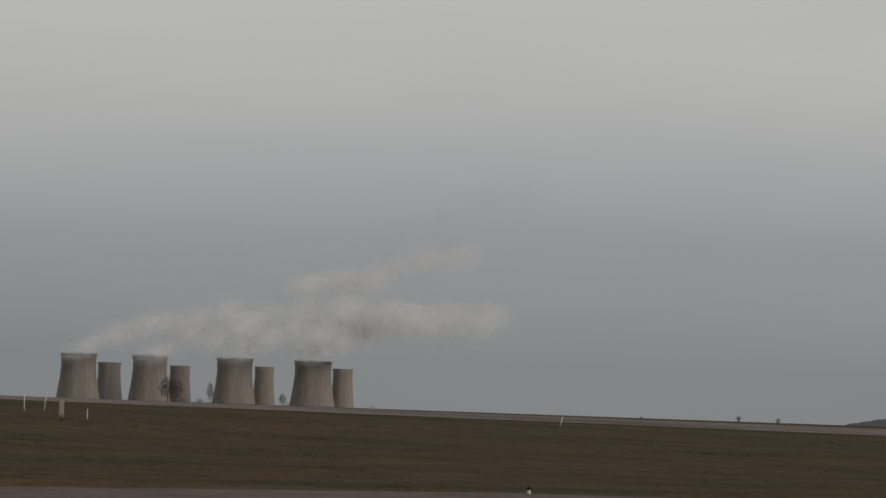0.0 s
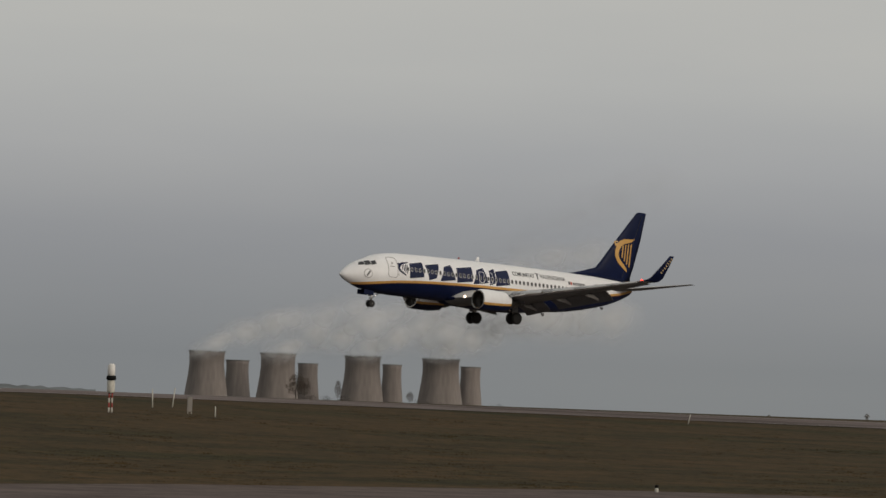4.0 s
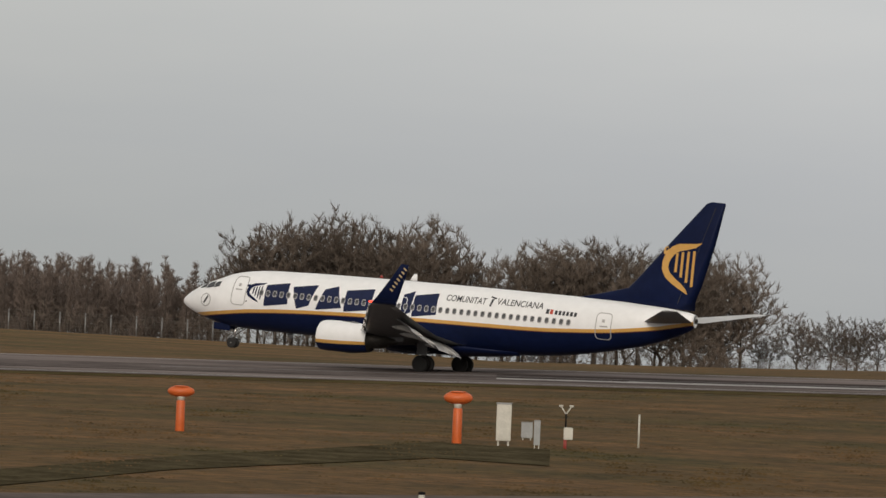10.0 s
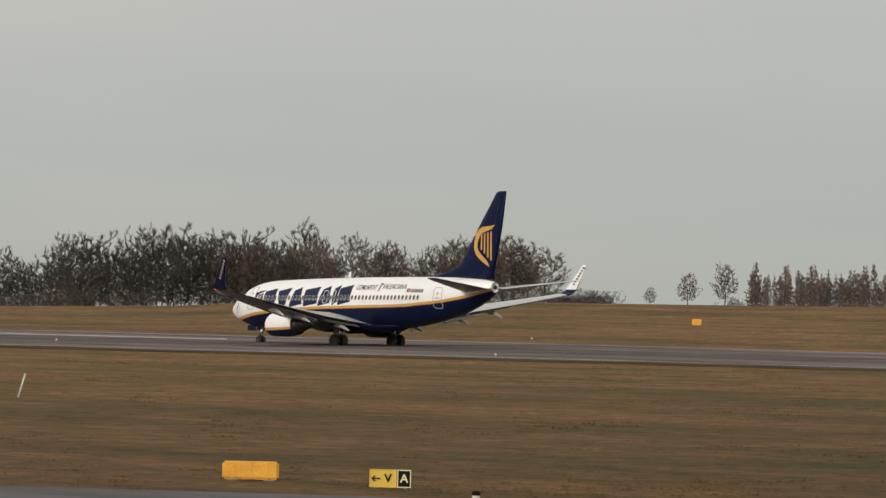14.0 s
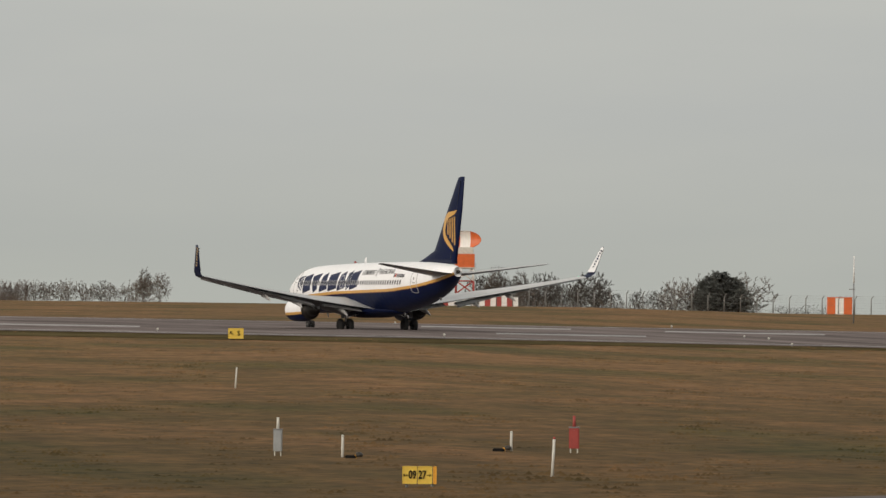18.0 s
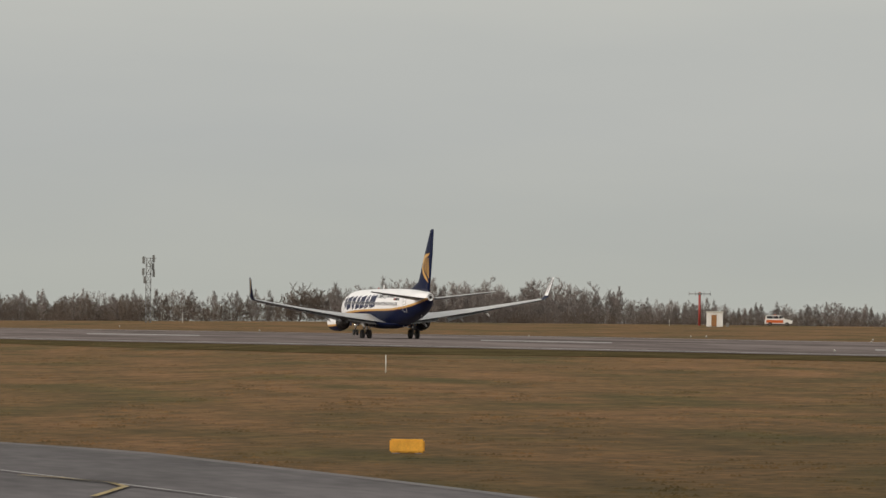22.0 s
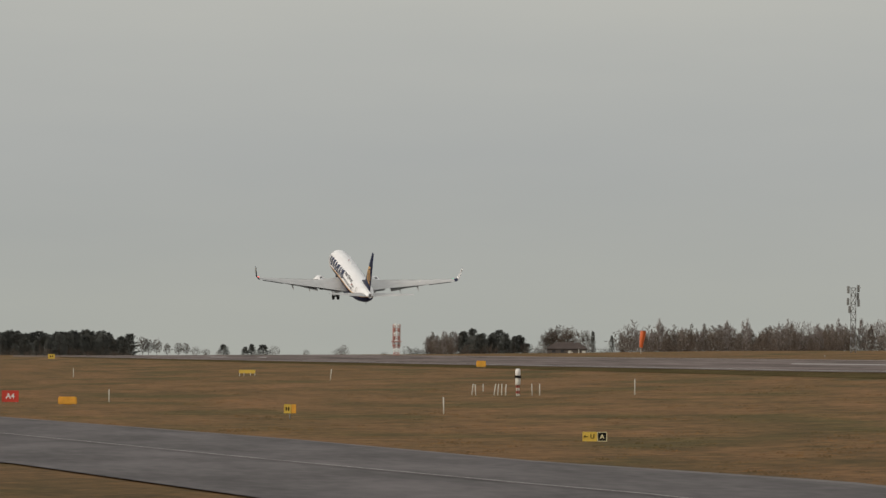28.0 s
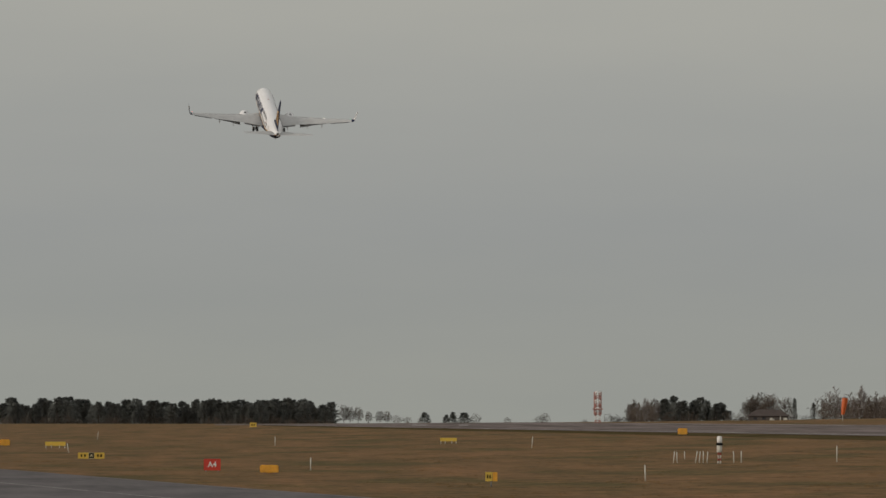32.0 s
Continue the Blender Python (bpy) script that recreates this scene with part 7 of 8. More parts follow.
# white marker posts: bearing, distance, height, lean
marker_post(-36.519, 480.8, 0.76, 0.27)
marker_post(-30.811, 408.7, 1.33, -0.03)
marker_post(-31.020, 412.1, 1.43, 0.12)
marker_post(-31.481, 396.0, 0.71, -0.00)
marker_post(-18.623, 267.2, 1.74, 0.10, True)
marker_post(-15.187, 301.6, 1.40, 0.09)
marker_post(20.461, 218.8, 1.29, -0.00)
marker_post(31.596, 226.4, 1.14, 0.06)
marker_post(43.436, 431.8, 1.09, 0.17)
marker_post(52.551, 532.6, 0.95, -0.00)
marker_post(56.215, 245.8, 1.03, 0.30)
marker_post(68.777, 240.6, 0.89, 0.06)
marker_post(67.627, 161.1, 0.61, -0.00)
marker_post(65.827, 168.0, 0.57, -0.00)
marker_post(65.390, 149.0, 1.04, 0.05, True)
marker_post(81.872, 409.5, 1.16, -0.00)
marker_post(77.012, 339.7, 1.04, -0.00)
marker_post(83.906, 337.4, 0.99, -0.04)
marker_post(85.121, 554.0, 1.11, 0.11)
marker_post(87.476, 410.6, 0.91, -0.00)
marker_post(87.856, 647.0, 1.02, -0.00)
marker_post(89.750, 837.6, 1.23, 0.14)
marker_post(90.049, 588.3, 0.99, -0.19)
marker_post(83.568, 420.6, 0.80, -0.05)
marker_post(83.334, 419.0, 0.82, 0.08)
marker_post(83.249, 418.3, 0.80, 0.04)
marker_post(83.610, 421.0, 0.84, 0.11)
marker_post(83.375, 419.3, 0.84, 0.16)
marker_post(83.290, 418.7, 0.84, -0.00)
marker_post(82.965, 416.1, 0.83, -0.05)
marker_post(82.887, 415.4, 0.83, -0.00)
marker_post(83.490, 443.7, 0.56, -0.00)
marker_post(79.186, 1085.1, 2.06, -0.00)
marker_post(73.993, 892.2, 1.03, -0.00)
marker_post(76.666, 856.1, 0.81, -0.00)

# short taxiway edge markers
edge_marker(-36.210, 298.0, 0.47)
edge_marker(-20.933, 244.4, 0.51)
edge_marker(-23.497, 240.3, 0.51)
edge_marker(-25.907, 248.7, 0.42)
edge_marker(-12.477, 260.5, 0.47)
edge_marker(-14.093, 255.0, 0.48)
edge_marker(-16.104, 249.7, 0.47)
edge_marker(-18.439, 245.3, 0.49)
edge_marker(-6.673, 287.1, 0.30)
edge_marker(-8.709, 274.8, 0.41)
edge_marker(-10.239, 268.0, 0.51)
edge_marker(3.894, 264.2, 0.42)
edge_marker(1.536, 277.0, 0.41)
edge_marker(1.119, 286.9, 0.27)
edge_marker(8.313, 243.1, 0.44)
edge_marker(14.557, 199.5, 0.36)
edge_marker(22.749, 161.5, 0.27)
edge_marker(51.311, 136.2, 0.33)

# small runway-edge lights
edge_light(-14.340, 346.9)
edge_light(-6.550, 319.2)
edge_light(-2.670, 392.6)
edge_light(28.421, 334.7)
edge_light(28.312, 325.9)
edge_light(39.627, 383.4)
edge_light(37.298, 326.6)
edge_light(32.841, 546.6)
edge_light(44.932, 353.4)
edge_light(50.753, 468.9)
edge_light(51.135, 391.0)
edge_light(45.757, 423.6)
edge_light(59.841, 380.3)
edge_light(55.816, 444.1)
edge_light(63.094, 446.2)
edge_light(61.589, 564.8)
edge_light(58.299, 545.3)
edge_light(63.354, 457.3)
edge_light(59.766, 465.5)
edge_light(64.129, 532.8)
edge_light(60.669, 546.2)
edge_light(66.552, 393.5)
edge_light(62.844, 415.2)
edge_light(73.596, 682.1)
edge_light(72.231, 451.4)
edge_light(69.609, 413.3)
edge_light(67.079, 502.2)
edge_light(75.486, 676.3)
edge_light(71.841, 591.6)
edge_light(79.852, 942.6)
edge_light(78.361, 827.2)
edge_light(73.762, 681.7)
edge_light(71.825, 627.3)

# airfield equipment
guard_light(-7.137, 285.2, 0.90, 0.42)
guard_light(1.910, 276.8, 0.87, 0.44)
approach_box(11.816, 293.0, 0.77, 0.62)
approach_box(11.393, 299.2, 0.69, 0.47)
approach_box(10.998, 301.1, 0.67, 0.48)
approach_box(10.647, 306.7, 0.71, 0.32)
visibility_lamp(25.354, 215.4, 1.09, 1.81)
visibility_lamp(22.399, 213.8, 1.17, 2.09)
cabinet(21.904, 214.2, 0.59, 1.65, POST_WHITE, "tall pale equipment cabinet on the grass")
cabinet(21.654, 222.0, 0.47, 0.72, GREY_BOX, "low grey equipment cabinet on the grass")
cabinet(21.545, 212.8, 0.25, 1.08, GREY_BOX, "slim grey pedestal with a pale cap")
wind_vane(21.243, 213.0, 0.52, 1.79)
cabinet(60.547, 236.0, 0.35, 0.57, POST_WHITE, "small pale equipment box on short legs")
cabinet(60.367, 237.8, 0.35, 0.63, POST_WHITE, "small pale equipment box on short legs")
cabinet(68.318, 161.7, 0.27, 1.16, GREY_BOX, "grey-blue pedestal cabinet with a pale cap on a stalk", True)
cabinet(65.158, 167.6, 0.32, 1.16, RED_STEEL, "red pedestal cabinet with faded marks on two legs", True)
fallen_fixture(67.512, 160.3, 0.57, 0.27)
fallen_fixture(65.929, 167.8, 0.64, 0.28)
beacon_mast(-30.362, 389.6, 0.78, 3.53, "white")
beacon_mast(83.119, 414.2, 0.57, 2.09, "black")
cabinet(-31.206, 398.6, 0.38, 1.26, CONCRETE, "dull cream box on a post")
cone(40.010, 517.2, 0.65, 0.98)
cone(39.290, 516.8, 0.76, 0.98)

# far side of the runway
striped_box(-1.079, 409.5, 2.67, 2.11)
striped_box(62.345, 737.7, 3.42, 2.33)
striped_barrier(66.608, 754.0, 4.05, 1.11)
striped_barrier(65.977, 750.9, 5.45, 1.58)
cabinet(66.671, 754.3, 2.06, 0.95, DULL_GREY, "dark site cabin beside the radar")
RADAR_DISH = radar_tower(66.340, 752.6, 3.96, 10.70)
tank(67.923, 774.0, 3.91, 2.53, DARK_GREEN, "dark green storage tank")
tank(67.447, 761.4, 7.53, 3.13, DULL_GREY, "wide grey round storage tank")
cabinet(67.026, 756.1, 3.66, 1.51, CONCRETE, "low brown block building beside the tanks")
hut(73.510, 871.1, 2.66, 2.48)
t_aerial(73.672, 899.1, 3.69, 5.58)
estate_car(72.832, 916.9, 4.73, 1.83)
lattice_mast(79.552, 1093.7, 2.53, 13.36, "grey")
lattice_mast(59.047, 652.4, 1.65, 7.00, "yellow")
lattice_mast(84.417, 1079.4, 1.70, 6.59, "red")
thin_mast(62.196, 613.1, 0.52, 7.62)
windsock(60.728, 682.8, 1.01, 6.18)
windsock(81.810, 1146.0, 1.69, 5.07, .27, 8)
derelict_jet(44.999, 562.6, 19.96, 4.09)
fire_rig(38.113, 554.0, 17.50, 4.72)
shelter(40.304, 512.8, 3.56, 2.00)
tank_trailer(41.032, 511.0, 4.73, 1.29)
fuel_bowser(40.551, 516.4, 3.04, 1.69)
striped_barrier(40.969, 512.0, 4.26, 0.59)
scrap_heap(36.04, 545, 3.9, 1.7)
scrap_heap(36.40, 541, 2.2, .8)
cabinet(36.65, 540, 2.4, 0.62, POST_WHITE, "low white box beside the training rig")
striped_barrier(35.92, 538, 1.7, 0.55)
farmhouse(82.60, 1300, 10.5, 2.9)

# power station
cooling_tower(-31.372, 4500, 35.5, 37.2)
cooling_tower(-31.700, 4620, 23.3, 31.1)
cooling_tower(-32.130, 4500, 34.6, 37.2)
cooling_tower(-32.451, 4620, 20.4, 30.2)
cooling_tower(-33.033, 4500, 35.5, 37.1)
cooling_tower(-33.349, 4620, 19.5, 31.5)
cooling_tower(-33.868, 4500, 36.9, 36.8)
cooling_tower(-34.187, 4620, 20.4, 31.7)


fence(-15.3, -1.2, lambda a: levels(a)[0][5] + 38, 2.05, 0.285, "cranked concrete post and wire perimeter fence before scrub")
fence(-20.2, -15.5, lambda a: levels(a)[0][5] + 26, 1.5, 0.42, "low post and wire fence before a dark wood")
fence(4.5, 7.2, lambda a: levels(a)[0][5] + 60, 1.3, 0.3, "low post and wire fence on the far grass")
fence(24.5, 37.0, lambda a: levels(a)[0][6] + 12, 2.0, 0.27, "post and wire fence at the foot of a young plantation", False)
fence(57.5, 66.0, lambda a: levels(a)[0][6] + 14, 2.5, 0.17, "cranked concrete post and wire perimeter fence")
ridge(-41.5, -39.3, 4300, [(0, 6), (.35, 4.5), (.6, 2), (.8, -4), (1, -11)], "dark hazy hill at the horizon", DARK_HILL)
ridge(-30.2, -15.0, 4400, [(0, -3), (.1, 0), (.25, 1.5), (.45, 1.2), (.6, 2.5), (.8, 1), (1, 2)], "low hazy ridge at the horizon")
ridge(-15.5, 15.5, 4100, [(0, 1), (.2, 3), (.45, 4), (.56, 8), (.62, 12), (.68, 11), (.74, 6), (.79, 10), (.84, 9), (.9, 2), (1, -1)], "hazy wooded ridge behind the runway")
for bearing, far_off, tall in ((-38.42, 3900, 5.6), (-38.84, 4100, 5.0), (-37.38, 4200, 3.0)):
    pylon(bearing, far_off, tall + 3)

# painted lines on the pavement
painted([(2.1, -1.068), (-1.4, -1.017), (-4.81, -.959), (-8.0, -.93), (-12.5, -1.06)], .35, WHITE_LINE, "stop_line", taxiway, .2)
painted([(-1.55, -.347), (-2.28, -.509), (-3.0, -.69), (-3.8, -.865), (-4.17, -.951), (-4.53, -1.045), (-4.68, -1.14), (-4.5, -1.245), (-3.16, -1.452)], .2, YELLOW_LINE, "guide_line", taxiway)
painted([(-4.0, -.93), (-5.5, -1.08), (-7.5, -1.25), (-10, -1.40)], .3, YELLOW_LINE, "guide_line", taxiway)
painted([(7.5, -1.20), (5.78, -1.117), (.92, -1.04)], .26, WHITE_LINE, "edge_stripe", taxiway, .2)
painted([(4.6, -.318), (3.34, -.358), (2.82, -.374), (2.284, -0.405), (1.727, -0.460), (1.23, -0.535), (1.02, -0.583), (0.853, -0.622), (0.935, -0.674), (1.162, -0.719), (1.714, -0.779), (2.507, -0.837), (3.426, -0.918), (4.629, -0.987)], .7, KERB_TAR, "kerb_band", taxiway, .068)
painted([(0.427, -0.556), (0.216, -0.571), (0.094, -0.608), (0.08, -0.637), (0.151, -0.683), (0.33, -0.72)], .14, SHOULDER, "guide_arc", taxiway)
painted([(16.5, -1.52), (10.5, -1.30), (6.1, -1.125)], .26, WHITE_LINE, "edge_stripe", taxiway, .2)
painted([(91, -.82), (88.63, -1.038), (85.93, -1.297), (83.21, -1.541), (81.71, -1.664), (79.9, -1.86), (77, -2.2)], .16, WHITE_LINE, "centre_line", taxiway)
painted([(80.9, -1.78), (80.47, -1.805), (79.93, -1.854), (79.77, -1.895), (80.11, -2.006)], .22, YELLOW_LINE, "guide_line", taxiway)
painted([(-5.2, -.55), (-6.6, -.70), (-7.4, -.78), (-9, -.82)], .3, TAR_SEAM, "tar_seam", taxiway)
painted([(-9.5, -1.32), (-11.5, -1.22), (-12.6, -1.10), (-13.2, -1.08)], .3, TAR_SEAM, "tar_seam", taxiway)
painted([(-6, -1.35), (-9.5, -1.33), (-12, -1.28), (-17, -1.35)], .35, TAR_SEAM, "tar_seam", taxiway)
painted([(-.5, -.47), (-1.4, -.51), (-2.4, -.50), (-4.6, -.46)], .3, TAR_SEAM, "tar_seam", taxiway)
for a0, a1, e0, e1 in ((-.18, -2.62, -.735, -.718), (-3.42, -5.5, -.708, -.695)):
    band = painted([(a0, e0), (a1, e1)], 3.4, RED_PAINT, "red_marking", taxiway, .062)
    for k, ch in enumerate("09-27"):
        az = a0 + (a1 - a0) * (.1 + .19 * k)
        p = spot(az, reach(az, e0 + (e1 - e0) * (.1 + .19 * k)), .10)
        tilt = math.degrees(math.atan2(ground_z(az, 285) - ground_z(az, 270), 15))
        placed("painted_figure", lettering(ch, 1.9, .0), FRESH_WHITE, taxiway, at=Matrix.Translation(p) @ pose(0, 0, 0, 0, 0, az) @ pose(0, 0, 0, tilt, 0, 0) @ Matrix.Diagonal((1.05, 1.1, 1, 1)))


def path_near(a):
    return reach(a, float(np.interp(a, [21.4, 22.6, 25.4, 27.8, 29.5], [-1.36, -1.32, -1.55, -1.86, -2.1])))


def path_far(a):
    return reach(a, float(np.interp(a, [21.4, 22.6, 25.4, 28.65, 29.5], [-1.19, -1.15, -1.41, -1.77, -1.9])))


strip("service_path", bearings(21.4, 29.4, .2), path_near, path_far, material("old_service_path", (0.080, 0.066, 0.040), 0.95, spec=0.0, vary=0.5, size=2), .03, "dark worn service path across the grass", category="path", cross=3)


# ---- grass tufts: the meadow's rough surface ----


def build_tufts():
    rng = random.Random(11)
    verts, faces = [], []
    for _ in range(75000):
        az = rng.uniform(-41, 91.5)
        rs, _z = levels(az)
        near, far = max(taxi_far(az) + 1.5, 120), rs[4] - 3
        if far - near < 4:
            continue
        r = near + (far - near) * rng.random() ** 1.25
        clump = noise.noise(Vector((az * .9, r * .05, 0)))
        if rng.random() > .55 + clump * .8:
            continue
        p = spot(az, r, -.02)
        h = rng.uniform(.04, .10) * (1 + clump * .8)
        w = rng.uniform(.15, .6)
        right = Vector((math.cos(radians(az)), math.sin(radians(az)), 0))
        back = Vector((-right.y, right.x, 0))
        base = len(verts)
        for k in range(3):
            x = (k - 1) * w * .5
            verts += [p + right * (x - w * .3), p + right * (x + w * .3), p + right * (x + rng.uniform(-.1, .1)) + back * rng.uniform(.12, .3) + Vector((0, 0, h * rng.uniform(.6, 1)))]
            faces.append((base + 3 * k, base + 3 * k + 1, base + 3 * k + 2))
    me = sheet("grass_tufts", verts, faces, True)
    me.normals_split_custom_set_from_vertices([(0, 0, 1)] * len(verts))
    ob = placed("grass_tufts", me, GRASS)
    tagged(ob, "rough brown winter grass tufts on the airfield", "grass", kind="stuff")


build_tufts()

# ---- steam over the power station, tyre smoke on the runway: rigid puffs that drift ----
STEAM = steam_material("white_steam", 0.9, (0.90, 0.91, 0.93))
STEAM_THIN = steam_material("thin_steam", 0.62, (0.88, 0.89, 0.92))
STEAM_FAINT = steam_material("faint_steam", 0.16, (0.70, 0.71, 0.75))
TYRE_SMOKE = steam_material("blue_grey_tyre_smoke", 0.9, (0.62, 0.65, 0.71))
HAZE_SMOKE = steam_material("thin_blue_haze", 0.14, (0.36, 0.41, 0.50))
PUFFS = {m.name: [puff_mesh(k * 3.1) for k in range(5)] for m in (STEAM, STEAM_THIN, STEAM_FAINT, TYRE_SMOKE, HAZE_SMOKE)}
PLUMES, SMOKES = [], []


def plume(az, top, seed, streams):
    """Steam that leaves a tower's mouth and is blown sideways as it climbs; each stream: start along the wind, height, run, rise, puffs, size, material."""
    rng = random.Random(seed)
    r = 4470
    start = Vector((-math.sin(radians(az)) * r, math.cos(radians(az)) * r, top))
    right = Vector((math.cos(radians(az)), math.sin(radians(az)), 0))
    s = thing("steam_plume", Matrix.Translation(start) @ pose(0, 0, 0, 0, 0, az), "pale steam blown sideways from the cooling towers", "steam", "steam plumes")
    for x0, z0, run, rise, count, size, mat in streams:
        for k in range(count):
            u = (k + .5) / count
            sc = size * (.6 + .5 * u) * rng.uniform(.85, 1.15)
            at = pose(x0 + u * run, rng.uniform(-25, 25), z0 + u ** .7 * rise + rng.gauss(0, .12) * sc, 0, -math.degrees(math.atan2(rise, run)) * .7 + rng.uniform(-8, 8), 0)
            placed("puff", rng.choice(PUFFS[mat.name]), mat, s, at=at @ Matrix.Diagonal((max(sc * 1.55, run / count * 1.5), sc, sc * 1.1, 1)))
    PLUMES.append((s, start, az))


plume(-33.87, 36, 1, ((-8, -2, 75, 38, 4, 29, STEAM), (60, 30, 90, 10, 3, 34, STEAM)))
plume(-33.03, 37, 2, ((-8, -2, 85, 30, 4, 27, STEAM), (70, 26, 100, 20, 3, 32, STEAM_THIN), (40, 60, 80, 8, 3, 22, STEAM), (96, 66, 100, 24, 3, 26, STEAM_THIN)))
plume(-32.13, 37, 3, ((-8, -2, 90, 28, 4, 27, STEAM), (70, 24, 100, 22, 3, 30, STEAM_THIN), (170, 84, 150, 60, 4, 34, STEAM_FAINT)))
plume(-31.37, 37, 4, ((-8, -2, 70, 26, 3, 23, STEAM), (50, 20, 80, 16, 3, 26, STEAM_THIN)))


def tyre_smoke(count, length, size, seed, mat):
    """Thin smoke torn from the tyres as they touch."""
    rng = random.Random(seed)
    s = thing("tyre_smoke", pose(0, 0, 0), "thin blue-grey smoke torn from the tyres", "smoke", "tyre smoke")
    for k in range(count):
        u = (k + rng.uniform(.2, .8)) / count
        sc = size * (.55 + .6 * u) * rng.uniform(.8, 1.1)
        placed("puff", rng.choice(PUFFS[mat.name]), mat, s, at=pose((u - .5) * length, rng.uniform(-.4, .4), sc * rng.uniform(.4, .8), 0, rng.uniform(-15, 15), 0) @ Matrix.Diagonal((max(sc * 1.4, length / count * 1.3), sc, sc * .9, 1)))
    return s


MAIN_SMOKE = tyre_smoke(5, 15.0, 1.75, 3, TYRE_SMOKE)
NOSE_SMOKE = tyre_smoke(6, 3.6, 1.5, 8, HAZE_SMOKE)


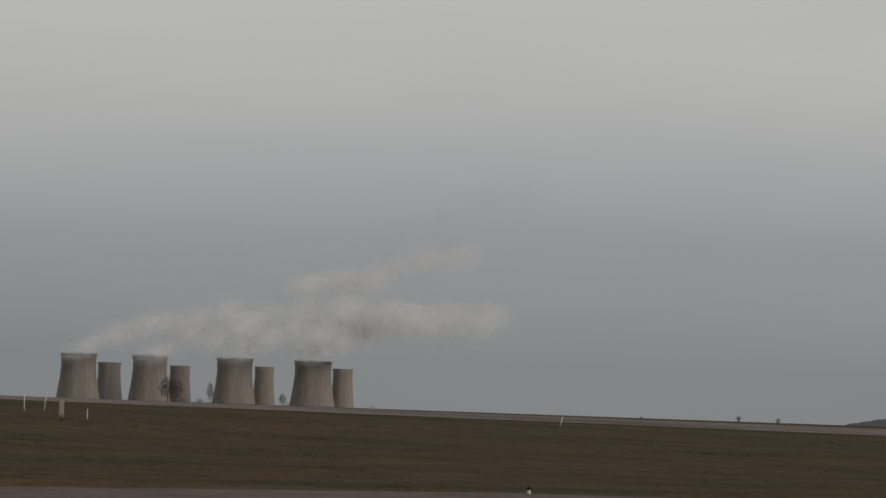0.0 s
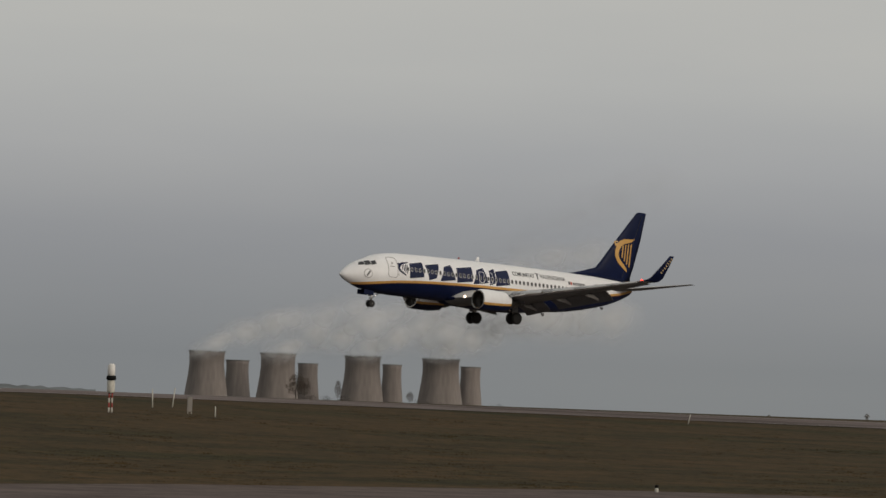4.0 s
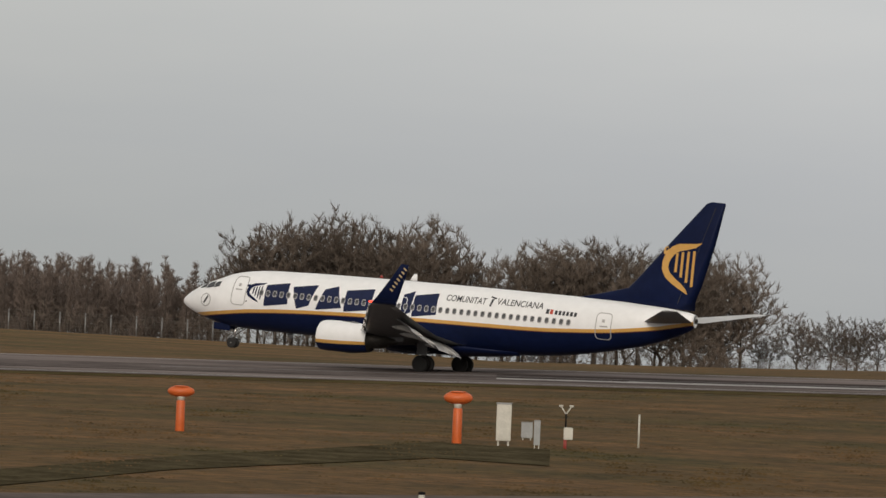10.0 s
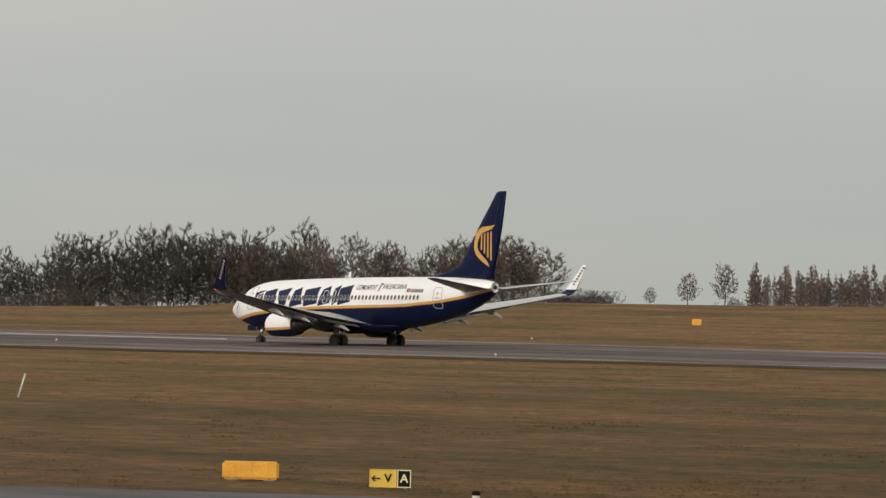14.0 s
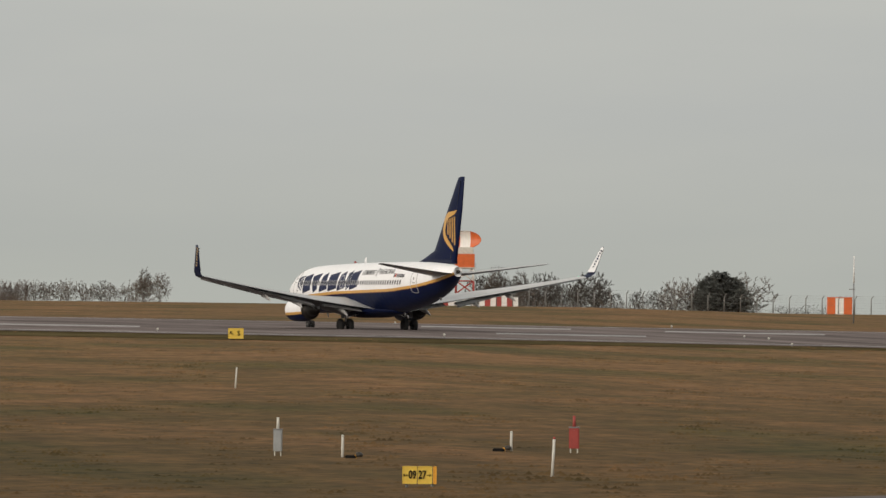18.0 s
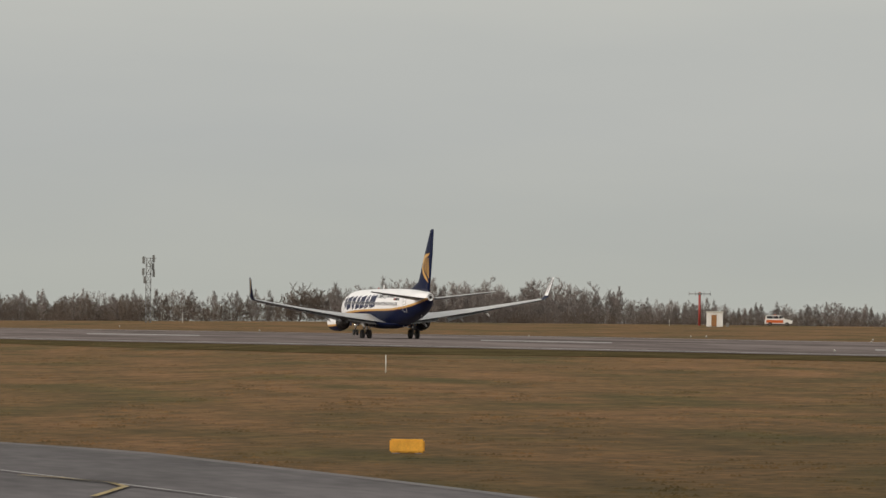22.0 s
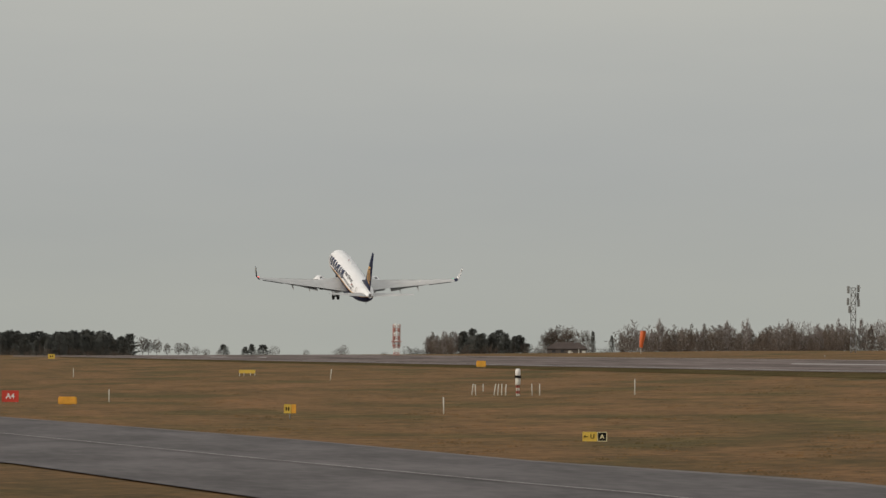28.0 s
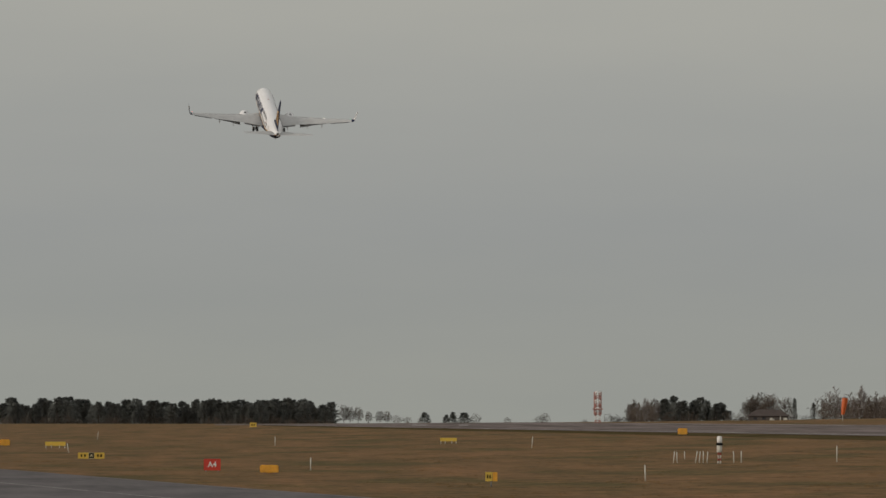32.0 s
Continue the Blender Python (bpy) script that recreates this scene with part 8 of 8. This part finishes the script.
# ---- everything that moves ----


def motions():
    flight = (
        (0.0, 922.15, 758.96, 34.82, 193.89, -2.96, -0.01), (0.5, 805.54, 710.25, 30.32, 193.1, -2.06, -0.0), (1.0, 702.23, 662.91, 26.42, 192.3, -1.16, 0.0),
        (1.5, 610.82, 617.21, 23.04, 191.5, -0.26, 0.01), (2.0, 530.08, 573.34, 20.13, 190.71, 0.64, 0.03), (2.5, 458.85, 531.45, 17.63, 189.91, 1.54, 0.04),
        (3.0, 396.12, 491.63, 15.47, 189.11, 2.45, 0.04), (3.5, 340.3, 455.32, 13.65, 188.3, 3.28, 0.03), (4.0, 289.97, 423.31, 12.12, 187.47, 3.98, -0.02),
        (4.5, 243.84, 395.85, 10.87, 186.6, 4.47, -0.15), (5.0, 200.74, 372.81, 9.85, 185.67, 4.69, -0.36), (5.5, 162.41, 361.39, 8.73, 184.99, 4.9, -0.69),
        (6.0, 128.24, 352.17, 7.76, 184.25, 4.9, -0.87), (6.5, 91.91, 343.75, 6.76, 183.45, 4.67, -0.35), (7.0, 58.91, 336.37, 5.91, 182.48, 4.48, 0.24),
        (7.5, 24.06, 332.44, 4.83, 181.47, 4.79, 0.65), (8.0, -7.79, 330.33, 4.07, 180.42, 5.06, 0.81), (8.5, -42.22, 330.75, 3.48, 179.46, 5.1, 0.21),
        (9.0, -74.07, 332.67, 3.24, 178.4, 4.44, -0.26), (9.5, -108.4, 334.97, 2.62, 176.9, 4.14, -0.34), (10.0, -133.94, 322.05, 2.52, 176.19, 4.03, -0.25),
        (10.5, -157.13, 301.56, 2.57, 176.0, 3.56, -0.29), (11.0, -180.27, 290.74, 2.23, 175.81, 2.64, -0.5), (11.5, -197.98, 270.66, 2.0, 176.61, 1.16, -0.69),
        (12.0, -223.21, 265.68, 1.81, 176.58, 0.73, -1.0), (12.5, -254.07, 264.89, 1.77, 176.68, 0.69, -0.92), (13.0, -284.85, 266.49, 1.7, 177.2, 0.74, -0.73),
        (13.5, -318.31, 268.34, 1.47, 177.4, 0.42, -0.49), (14.0, -348.97, 267.71, 1.4, 177.59, 0.19, -0.32), (14.5, -376.61, 265.09, 1.45, 177.76, 0.06, -0.3),
        (15.0, -401.23, 260.91, 1.54, 177.91, 0.04, -0.43), (15.5, -423.07, 255.56, 1.57, 178.03, 0.15, -0.63), (16.0, -442.5, 249.37, 1.45, 178.12, 0.39, -0.7),
        (16.5, -433.31, 225.94, 1.86, 178.19, 0.52, -0.52), (17.0, -411.59, 201.78, 1.9, 178.31, 0.52, -0.45), (17.5, -398.83, 180.66, 2.08, 178.67, 0.51, -0.49),
        (18.0, -412.14, 172.66, 2.11, 178.9, 0.66, -0.45), (18.5, -436.65, 168.6, 2.16, 179.37, 0.68, -0.52), (19.0, -463.46, 166.29, 2.1, 180.0, 0.67, -0.67),
        (19.5, -487.4, 161.76, 2.15, 180.43, 0.69, -0.78), (20.0, -509.56, 157.54, 2.01, 180.7, 0.78, -0.86), (20.5, -532.54, 152.78, 2.05, 181.0, 0.81, -0.77),
        (21.0, -555.41, 148.6, 2.19, 181.34, 0.89, -0.73), (21.5, -579.73, 143.83, 2.14, 181.7, 1.12, -0.76), (22.0, -603.8, 139.71, 2.21, 182.04, 1.25, -0.72),
        (22.5, -627.56, 134.66, 2.15, 182.27, 1.32, -0.78), (23.0, -651.6, 130.41, 2.08, 182.36, 1.49, -0.89), (23.5, -678.68, 126.01, 2.12, 182.24, 1.79, -0.83),
        (24.0, -705.67, 122.01, 2.15, 182.28, 2.34, -0.7), (24.5, -733.31, 117.22, 2.15, 182.41, 3.2, -0.6), (25.0, -761.94, 113.1, 2.18, 182.7, 4.4, -0.51),
        (25.5, -796.14, 109.07, 2.11, 183.07, 5.95, -0.39), (26.0, -827.68, 104.4, 2.7, 183.45, 7.53, -0.23), (26.5, -856.28, 99.23, 4.03, 183.82, 9.56, -0.09),
        (27.0, -881.74, 93.73, 6.01, 184.15, 11.49, 0.0), (27.5, -903.87, 88.06, 8.62, 184.42, 13.28, 0.06), (28.0, -922.56, 82.41, 11.8, 184.63, 14.86, 0.08),
        (28.5, -939.72, 76.11, 15.78, 184.81, 15.49, 0.04), (29.0, -958.55, 70.66, 20.51, 184.95, 15.91, 0.0), (29.5, -980.03, 64.98, 26.33, 185.08, 16.3, -0.0),
        (30.0, -1004.57, 60.1, 32.4, 185.07, 16.82, 0.02), (30.5, -1032.56, 54.83, 39.15, 184.83, 17.56, 0.13), (31.0, -1063.24, 50.37, 46.31, 184.52, 18.44, 0.47),
        (31.5, -1099.09, 45.48, 54.39, 184.01, 19.56, 1.11), (32.0, -1139.92, 41.02, 63.15, 183.4, 20.9, 2.05))
    walk(airliner, [(t, pose(x, y, z, bank, -pitch, heading)) for t, x, y, z, heading, pitch, bank in flight])
    # the flaps run in during the ground roll
    for flap, at, step in FLAPS:
        out = Matrix.Identity(4)
        inward = Matrix.Translation(at + Vector((.25 + .55 * step, 0, .06 + .30 * step))) @ pose(0, 0, 0, 0, 15 + 17 * step, 0) @ Matrix.Translation(-at)
        walk(flap, [(0, out), (9.3, out), (12.6, inward), (32, inward)])
    # tyre smoke leaves the wheels at touchdown and drifts behind
    for cloud, t0, x_in, drop, drift, az in ((MAIN_SMOKE, 8.2, -3, Vector((-32.5, 329.5, 3.0)), Vector((4.0, -.6, .25)), 4),):
        rows = [(t, pose(x, y, z, bank, -pitch, heading) @ pose(x_in, 0, 2.6, 0, 0, 180)) for t, x, y, z, heading, pitch, bank in flight if t < t0]
        rows += [(t, Matrix.Translation(drop + drift * (t - t0)) @ pose(0, 0, 0, 0, 0, az)) for t in (t0 + .05, t0 + .4, t0 + 1, t0 + 3)]
        last = drop + drift * 3
        rows.append((32, Matrix.Translation(last + Vector((5, 0, .2))) @ pose(0, 0, 0, 0, 0, az)))
        walk(cloud, rows)
    # the nose wheel's thin smoke is drawn after the aircraft and rises
    rows = [(t, pose(x, y, z, bank, -pitch, heading) @ pose(8, 0, 2.4, 0, 0, 180)) for t, x, y, z, heading, pitch, bank in flight if t < 11.8]
    for t, az, z in ((11.85, 41.0, 1.9), (12.4, 41.6, 2.6), (12.8, 42.4, 4.2), (13.0, 42.5, 5.2), (13.5, 42.7, 7.5), (15, 43.2, 11), (32, 44.5, 16)):
        rows.append((t, pose(-math.sin(radians(az)) * 347, math.cos(radians(az)) * 347, z, 0, 0, 40)))
    walk(NOSE_SMOKE, rows)
    # steam drifts downwind
    for s, start, az in PLUMES:
        base = pose(start.x, start.y, start.z, 0, 0, az)
        walk(s, [(0, base), (32, base @ pose(7, 0, 1))])
    # the radar dish turns
    home = RADAR_DISH.matrix_basis.copy()
    walk(RADAR_DISH, [(t / 2, home @ pose(0, 0, 0, 0, 0, 90 - (t / 2 - 18.75) * 105)) for t in range(65)])


motions()
